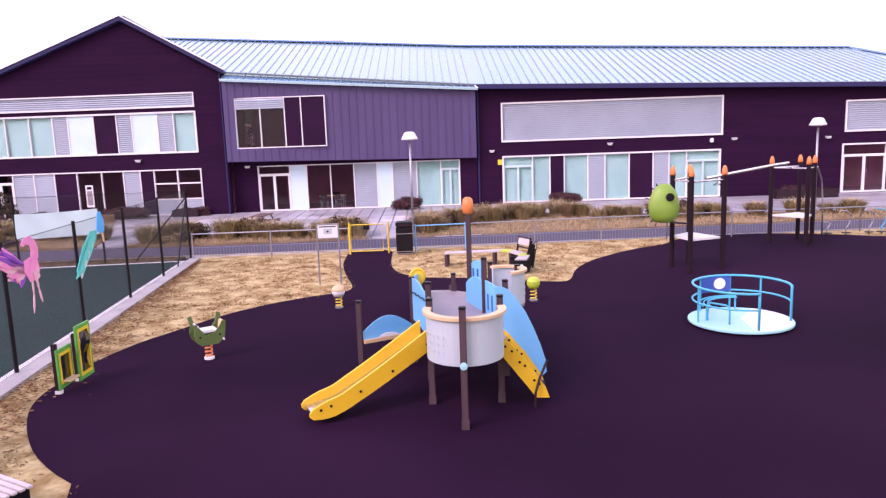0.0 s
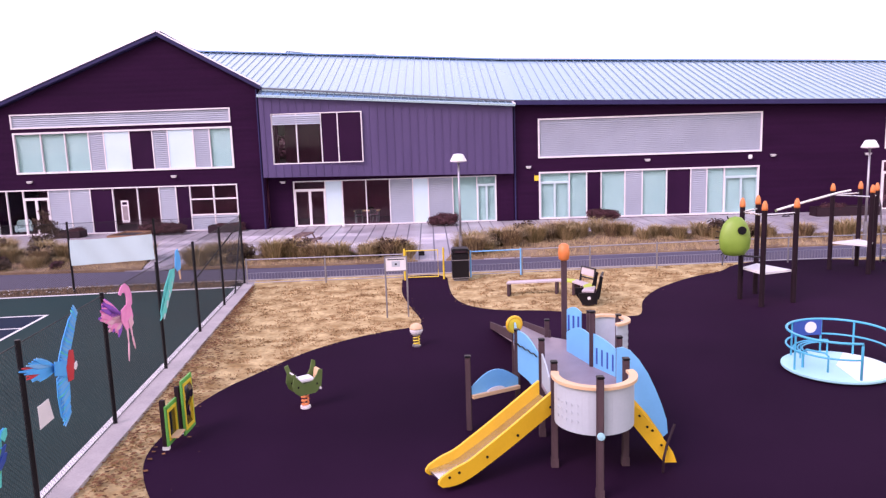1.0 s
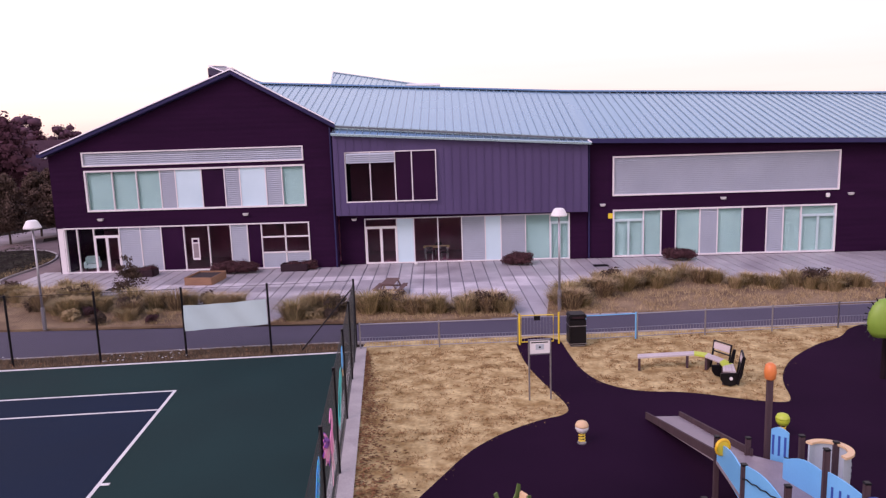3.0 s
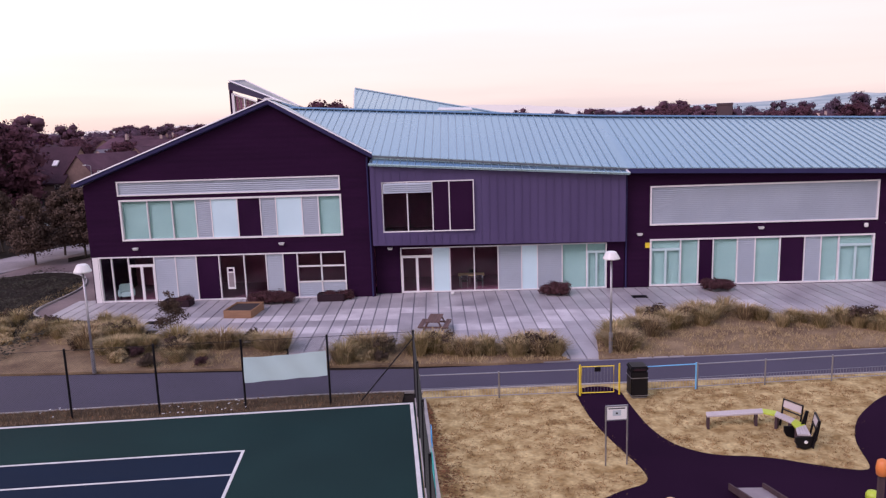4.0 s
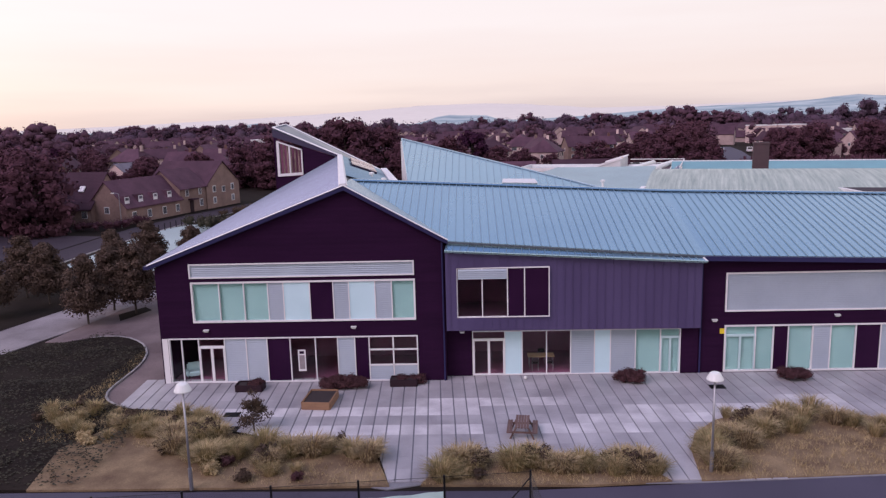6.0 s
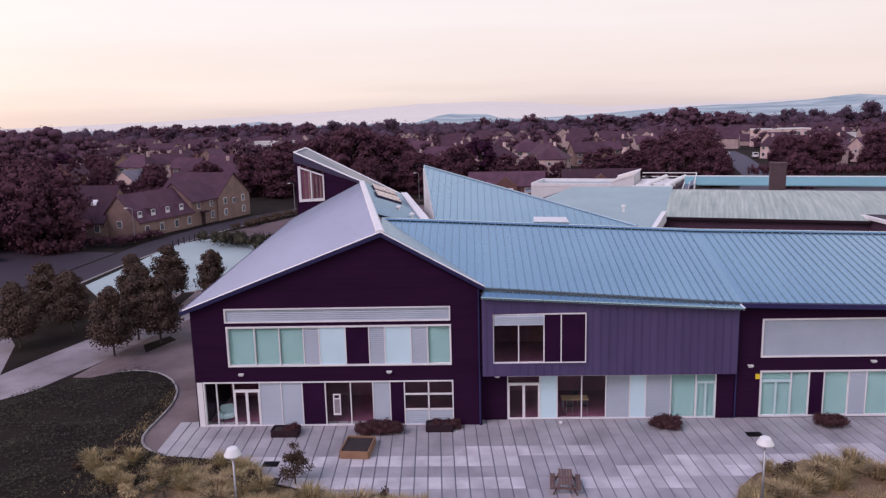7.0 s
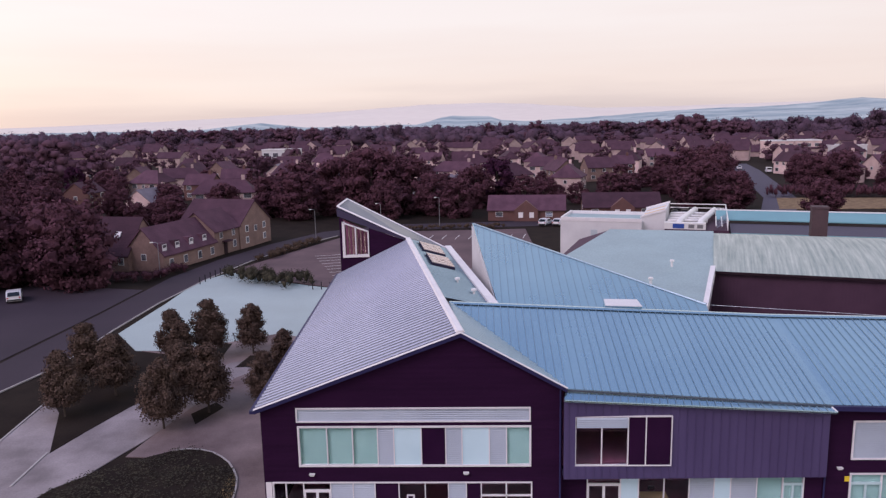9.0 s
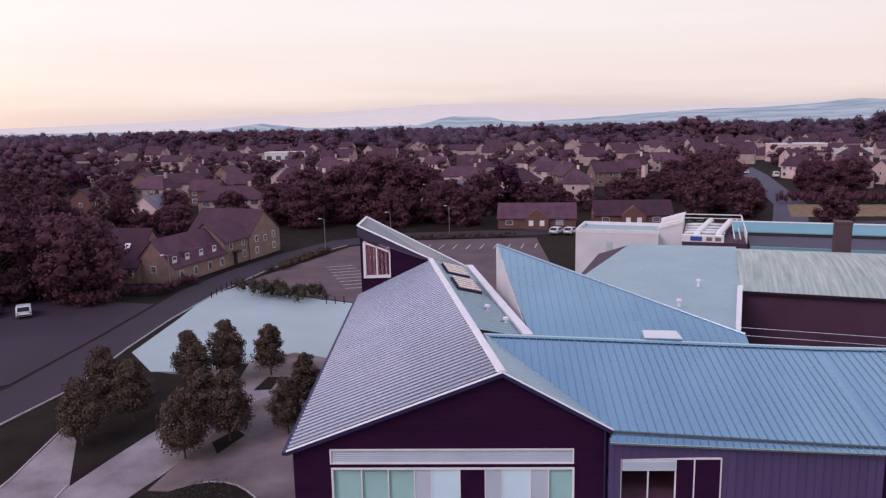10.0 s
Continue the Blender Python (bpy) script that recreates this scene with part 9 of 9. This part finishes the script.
GRASS_MESH = [tuft_mesh("ornamental_grass", ("straw", "grass_blade"), 260, 0.78, 0.75, 50 + k, 0.013) for k in range(3)] + [tuft_mesh("ornamental_grass", ("grass_blade", "straw"), 260, 0.66, 0.7, 60 + k, 0.013) for k in range(2)]


def shrub_mesh(seed, r, h, mat, name, n=14, per=60, leaf=0.065):
    rnd_ = random.Random(seed)
    cl = [((rnd_.uniform(-r, r) * 0.6, rnd_.uniform(-r, r) * 0.6, h * rnd_.uniform(0.25, 0.75)), (r * 0.42, r * 0.42, h * 0.3)) for _ in range(n)]
    v, f = leaf_cloud(cl, per, leaf, seed, 0.6, 0.12)
    me = bpy.data.meshes.new(name)
    me.from_pydata(v, [], f)
    me.materials.append(M[mat])
    return me


SHRUB = [shrub_mesh(80 + k, 0.6, 0.75, "shrub", "shrub") for k in range(3)]
SHRUB_RED = [shrub_mesh(90 + k, 0.6, 0.75, "shrub_red", "shrub") for k in range(2)]
MOUND = [shrub_mesh(110 + k, 0.62, 0.62, "shrub_red", "shrub", 40, 110, 0.036) for k in range(3)]
SHRUB_DRY = [shrub_mesh(95 + k, 0.6, 0.6, "straw", "shrub") for k in range(2)]


def inside(p, poly):
    c = False
    for (x0, y0), (x1, y1) in zip(poly, poly[1:] + poly[:1]):
        if (y0 > p[1]) != (y1 > p[1]) and p[0] < (x1 - x0) * (p[1] - y0) / (y1 - y0) + x0:
            c = not c
    return c


def plant(me, name, label, cat, group, x, y, s, turn):
    ob = new(name, me)
    ob.matrix_basis = pose(x, y, 0.02, 0, 0, turn) @ Matrix.Scale(s, 4)
    tagged(ob, label, cat, group)


pr = random.Random(3)
plots = [(BEDS[1], 26, lambda x, y: y > -11.9 + 0.5 * math.sin(x * 1.3)), (BEDS[2], 64, lambda x, y: (x < 14.6 and y > -11.6) or (x < 26 and y > -8.2 - 0.12 * abs(x - 19)) or (x >= 24 and y > -9.6)), (BEDS[0], 84, lambda x, y: x > -20 and y < -4.3 and float(np.interp(x, [-20, -15.4, -11.8, -8.6, -4.6, -1.2, 0], [-3.5, -4.1, -4.6, -7.2, -8.8, -9.6, -9.7])) - 4.4 < y)]
for poly, n, ok in plots:
    k = 0
    tries = 0
    while k < n and tries < 5000:
        tries += 1
        xs = [p[0] for p in poly]
        ys = [p[1] for p in poly]
        x, y = pr.uniform(min(xs) + 0.3, min(max(xs), 42) - 0.3), pr.uniform(min(ys) + 0.3, max(ys) - 0.3)
        if not inside((x, y), poly) or not ok(x, y):
            continue
        if noise.noise((x * 0.33, y * 0.33, 4.0)) < -0.12:
            continue
        k += 1
        q = pr.random() if poly is not BEDS[0] else 0.35 + 0.65 * pr.random()
        if q < 0.80:
            plant(pr.choice(GRASS_MESH), "ornamental_grass", "straw tipped ornamental grass tuft in the bed", "grass", "bed grasses", x, y, pr.uniform(0.55, 1.05), pr.uniform(0, 360))
        elif q < 0.90:
            plant(pr.choice(SHRUB), "shrub", "small dark green shrub in the bed", "shrub", "bed shrubs", x, y, pr.uniform(0.5, 0.95), pr.uniform(0, 360))
        elif q < 0.95:
            plant(pr.choice(SHRUB_RED), "shrub", "small dark red shrub in the bed", "shrub", "bed shrubs", x, y, pr.uniform(0.5, 0.9), pr.uniform(0, 360))
        else:
            plant(pr.choice(SHRUB_DRY), "shrub", "small dry yellow shrub in the bed", "shrub", "bed shrubs", x, y, pr.uniform(0.5, 0.9), pr.uniform(0, 360))
# the large old clumps, brown below and straw coloured at the tips
CLUMP = [tuft_mesh("grass_clump", (("grass_blade", "straw"), ("brown_blade", "straw"), ("straw", "grass_blade"))[k], 620, 0.86, 0.9, 70 + k, 0.014, 0.75) for k in range(3)]
for i, (x, y) in enumerate(((6.3, -11.4), (7.0, -11.6), (7.8, -11.3), (9.6, -11.0), (10.2, -11.6), (10.7, -11.9), (13.3, -11.1), (13.7, -11.4), (13.5, -10.3), (14.8, -8.9), (15.3, -9.5), (14.2, -9.2), (16.7, -8.3), (17.6, -7.2), (18.2, -7.8), (16.2, -7.4), (20.4, -6.9), (21.2, -7.2), (22.4, -7.7), (23.4, -8.1), (25.2, -8.6), (26.1, -8.7), (28.6, -9.1), (30.6, -9.2), (33, -9.3),
                          (-14.3, -6.6), (-13.4, -6.9), (-12.4, -7.6), (-11.2, -8.3), (-9.8, -8.6), (-9.2, -8.2), (-10.6, -9.4), (-6.5, -9.4), (-5.2, -10.0), (-4.2, -9.9), (-3.6, -9.5), (-2.3, -9.9), (-1.5, -10.5), (-7.6, -10.2), (-8.8, -10.6), (-5.8, -10.9), (1.9, -12.2), (2.3, -11.3), (2.9, -10.9), (4.9, -11.5), (5.7, -11.1))):
    plant(CLUMP[i % 3], "grass_clump", "large brown grass clump with straw coloured tips", "grass", "bed grass clumps", x + pr.uniform(-.12, .12), y + pr.uniform(-.12, .12), pr.uniform(0.78, 1.12) * (0.86 if x > 19 else 1), pr.uniform(0, 360))
    if i % 5 == 0:
        plant(pr.choice(SHRUB), "shrub", "small dark brown shrub between the grasses", "shrub", "bed shrubs", x + pr.uniform(-.7, .7), y + 0.35, pr.uniform(0.8, 1.15), pr.uniform(0, 360))
for x, y, s in ((12.3, -0.95, 1.15), (11.7, -0.85, 0.9), (20.9, -0.9, 1.15), (21.6, -0.85, 1.0), (-4.9, -1.35, 1.1), (-4.1, -1.3, 1.15), (-3.3, -1.3, 1.0), (-0.9, -0.7, 0.8), (0.0, -0.7, 0.85), (-9.2, -1.4, 0.9), (34, -1.2, 1.1)):
    plant(pr.choice(MOUND), "shrub", "low dark red brown shrub by the wall", "shrub", "wall shrubs", x, y, s, pr.uniform(0, 360))
YT = tree("small bushy dark leaved tree at the bed edge", "", "shrub", 2.1, 0.85, 71, 34, 70, 0.05, 0.035, 0.45, 0.25, 0.26, 0.7)
YT.matrix_basis = pose(-7.6, -7.2, 0)


# dry tufts on the lawn and leaf litter at its edge
def lawn_tufts():
    rng = random.Random(17)
    verts, faces = [], []
    lawn = [(5.7, -17.1), (26, -14.2), (44, -13.2), (48, -20), (36, -38), (20, -46), (8, -46), (7.6, -34)]
    made = 0
    while made < 1700:
        x, y = rng.uniform(5.4, 24), rng.uniform(-36, -15)
        if not inside((x, y), lawn) or inside((x, y), RUBBER):
            continue
        if noise.noise((x * 1.3, y * 1.3, 0.0)) < rng.uniform(-0.3, 0.35):
            continue
        made += 1
        spread = rng.uniform(0.04, 0.17)
        for _ in range(rng.randrange(6, 20)):
            a = rng.uniform(0, 6.28)
            h, w = rng.uniform(0.01, 0.05), rng.uniform(0.008, 0.025)
            i = len(verts)
            dx, dy = math.cos(a) * w, math.sin(a) * w
            px, py = x + rng.gauss(0, spread), y + rng.gauss(0, spread * 0.7)
            verts += [(px - dx, py - dy, -0.02), (px + dx, py + dy, -0.02), (px + rng.uniform(-.06, .06), py + rng.uniform(-.06, .06), -0.02 + h)]
            faces.append((i, i + 1, i + 2))
    tagged(raw("lawn_tufts", verts, faces, "lawn_tuft"), "short dry brown tufts over the straw lawn", "grass", kind="stuff")


lawn_tufts()


def ivy_cover():
    """Low dark leaves over the western part of the wide bed."""
    rng = random.Random(43)
    verts, faces = [], []
    made = 0
    while made < 11000:
        x, y = rng.uniform(-31, -13.5), rng.uniform(-12.6, 9.4)
        n = noise.noise((x * 0.45, y * 0.45, 3.0))
        if not inside((x, y), BEDS[0]) or n < rng.uniform(-0.7, 0.2):
            continue
        made += 1
        z = 0.04 + max(0.0, 0.16 + 0.5 * n) * rng.uniform(0.3, 1.0)
        a, w = rng.uniform(0, 6.28), rng.uniform(0.04, 0.09)
        i = len(verts)
        verts += [(x + w * math.cos(a + k * 1.57), y + w * math.sin(a + k * 1.57) * 0.8, z + rng.uniform(-0.03, 0.04)) for k in range(4)]
        faces.append((i, i + 1, i + 2, i + 3))
    tagged(raw("ground_cover", verts, faces, "ivy"), "low dark leafy ground cover over the wide bed", "plants", kind="stuff")


ivy_cover()


def bed_cover():
    """Low dry stems over the bare parts of the two front beds."""
    rng = random.Random(29)
    verts, faces = [], []
    for poly, n in ((BEDS[1], 1500), (BEDS[2], 5200), (BEDS[0], 3000)):
        xs, ys = [p[0] for p in poly], [p[1] for p in poly]
        made = 0
        while made < n:
            x, y = rng.uniform(min(xs), min(40, max(xs))), rng.uniform(min(ys), max(ys))
            if poly is BEDS[0] and (x < -19 or y < float(np.interp(x, [-19, -11.8, -8.6, -4.6, 0], [-3.6, -4.6, -7.2, -8.8, -9.7])) - 4.5):
                continue
            if not inside((x, y), poly) or noise.noise((x * 0.9, y * 0.9, 7.0)) < rng.uniform(-0.5, 0.4):
                continue
            made += 1
            for _ in range(3):
                a, h, w = rng.uniform(0, 6.28), rng.uniform(0.05, 0.22), rng.uniform(0.006, 0.014)
                dx, dy = math.cos(a) * w, math.sin(a) * w
                lx, ly = rng.uniform(-.12, .12), rng.uniform(-.12, .12)
                px, py = x + rng.uniform(-.06, .06), y + rng.uniform(-.06, .06)
                i = len(verts)
                verts += [(px - dx, py - dy, 0.015), (px + dx, py + dy, 0.015), (px + lx, py + ly, 0.02 + h)]
                faces.append((i, i + 1, i + 2))
    tagged(raw("dry_ground_cover", verts, faces, "straw"), "thin dry straw stems over the bed soil", "grass", kind="stuff")


bed_cover()


def verge():
    """Rough brown grass between the path edging and the court, with fallen leaves and a few white flowers."""
    path = lambda x: float(np.interp(x, [-46, -10.6, 1.25, 9.7], [-22.0, -17.3, -15.95, -15.47])) - 0.06
    side = lambda x: court_xy(0, 0.03)[1] + (x - court_xy(0, 0)[0]) * (court_xy(-44, 0)[1] - court_xy(0, 0)[1]) / (court_xy(-44, 0)[0] - court_xy(0, 0)[0])
    rng = random.Random(37)
    blades, bits, petals = ([], []), ([], []), ([], [])
    for n, (verts, faces), low, high in ((5200, blades, 0.04, 0.13), (260, bits, 0, 0), (36, petals, 0, 0)):
        for _ in range(n):
            x = rng.uniform(-16, 4.6) if faces is not petals[1] else rng.choice((-3.0, -1.2, -8.0)) + rng.gauss(0, 0.4)
            q = rng.random()
            y = path(x) * q + side(x) * (1 - q)
            a = rng.uniform(0, 6.28)
            i = len(verts)
            if high:
                w = rng.uniform(0.008, 0.02)
                dx, dy = math.cos(a) * w, math.sin(a) * w
                verts += [(x - dx, y - dy, -0.02), (x + dx, y + dy, -0.02), (x + rng.uniform(-.06, .06), y + rng.uniform(-.06, .06), rng.uniform(low, high))]
                faces.append((i, i + 1, i + 2))
            else:
                w, z = rng.uniform(0.025, 0.05), rng.uniform(0.05, 0.11)
                verts += [(x + w * math.cos(a + k * 1.57), y + w * math.sin(a + k * 1.57), z + rng.uniform(0, 0.02)) for k in range(4)]
                faces.append((i, i + 1, i + 2, i + 3))
    tagged(raw("verge_grass", *blades, "brown_blade"), "rough brown grass on the narrow verge", "grass", kind="stuff")
    tagged(raw("verge_leaves", *bits, "litter"), "fallen orange brown leaves on the verge", "leaves", kind="stuff")
    tagged(raw("verge_flowers", *petals, "white_plastic"), "small white flowers in the verge grass", "flowers", kind="stuff")
    surface("verge", [(-16, path(-16)), (-10.6, path(-10.6)), (1.25, path(1.25)), (4.7, path(4.7)), (4.7, side(4.7)), (-16, side(-16))], -0.012, 0.04, "verge", "narrow brown grass verge beside the court", "verge")


verge()


def litter():
    rng = random.Random(19)
    verts, faces = [], []
    for _ in range(2600):
        y = rng.uniform(-36, -17)
        x = 5.6 + 0.11 * (-16.8 - y) + abs(rng.gauss(0, 0.75)) * (0.4 + 0.6 * min(1, (-22 - y) / 8))
        if inside((x, y), RUBBER) and rng.random() < 0.9:
            continue
        a, s = rng.uniform(0, 6.28), rng.uniform(0.02, 0.06)
        i = len(verts)
        z = 0.012 + rng.uniform(0, 0.02)
        verts += [(x + s * math.cos(a + k * 1.57), y + s * math.sin(a + k * 1.57) * 0.7, z + rng.uniform(0, 0.015)) for k in range(4)]
        faces.append((i, i + 1, i + 2, i + 3))
    tagged(raw("leaf_litter", verts, faces, "litter"), "fallen brown leaves along the fence", "leaves", kind="stuff")


litter()

# ---- paving strips of the plaza ----
plaza = tagged(new("plaza_paving"), "pale paving strips with dark joints in front of the building", "paving", kind="structure")
STEP, ROW = 0.676, 1.16


def plaza_slabs():
    verts, faces = [], []
    for i in range(-24, 71):
        for j in range(11):
            y0, y1 = 0.36 - ROW * j, 0.36 - ROW * (j + 1) + 0.006
            xm, ym = i * STEP, (y0 + y1) / 2
            if ym < -7.6 and not -5.2 < xm < 15:
                continue
            x0 = -0.055 + i * STEP
            sk = lambda y: -0.05 * y
            w = STEP - 0.065
            pts = [(x0 + sk(y1), y1), (x0 + w + sk(y1), y1), (x0 + w + sk(y0), y0), (x0 + sk(y0), y0)]
            dry = -7.2 < ym < -2.2 and noise.noise((xm * 0.13 + 3.0, j * 0.9, 2.0)) > 0.08
            if dry and -14 < xm < 22 or -5 < xm < 13 and -9.4 < ym < -1.6:
                part("paving_strip", slab(pts, 0.004, 0.05), "paving_dry" if dry else "paving", plaza)
            else:
                n = len(verts)
                verts += [(x, y, -0.046) for x, y in pts] + [(x, y, 0.004) for x, y in pts]
                faces += [(n + a, n + b, n + c, n + d) for a, b, c, d in ((3, 2, 1, 0), (4, 5, 6, 7), (0, 1, 5, 4), (1, 2, 6, 5), (2, 3, 7, 6), (3, 0, 4, 7))]
    tagged(raw("paving_strips", verts, faces, "paving_rest", plaza), kind="stuff")


plaza_slabs()
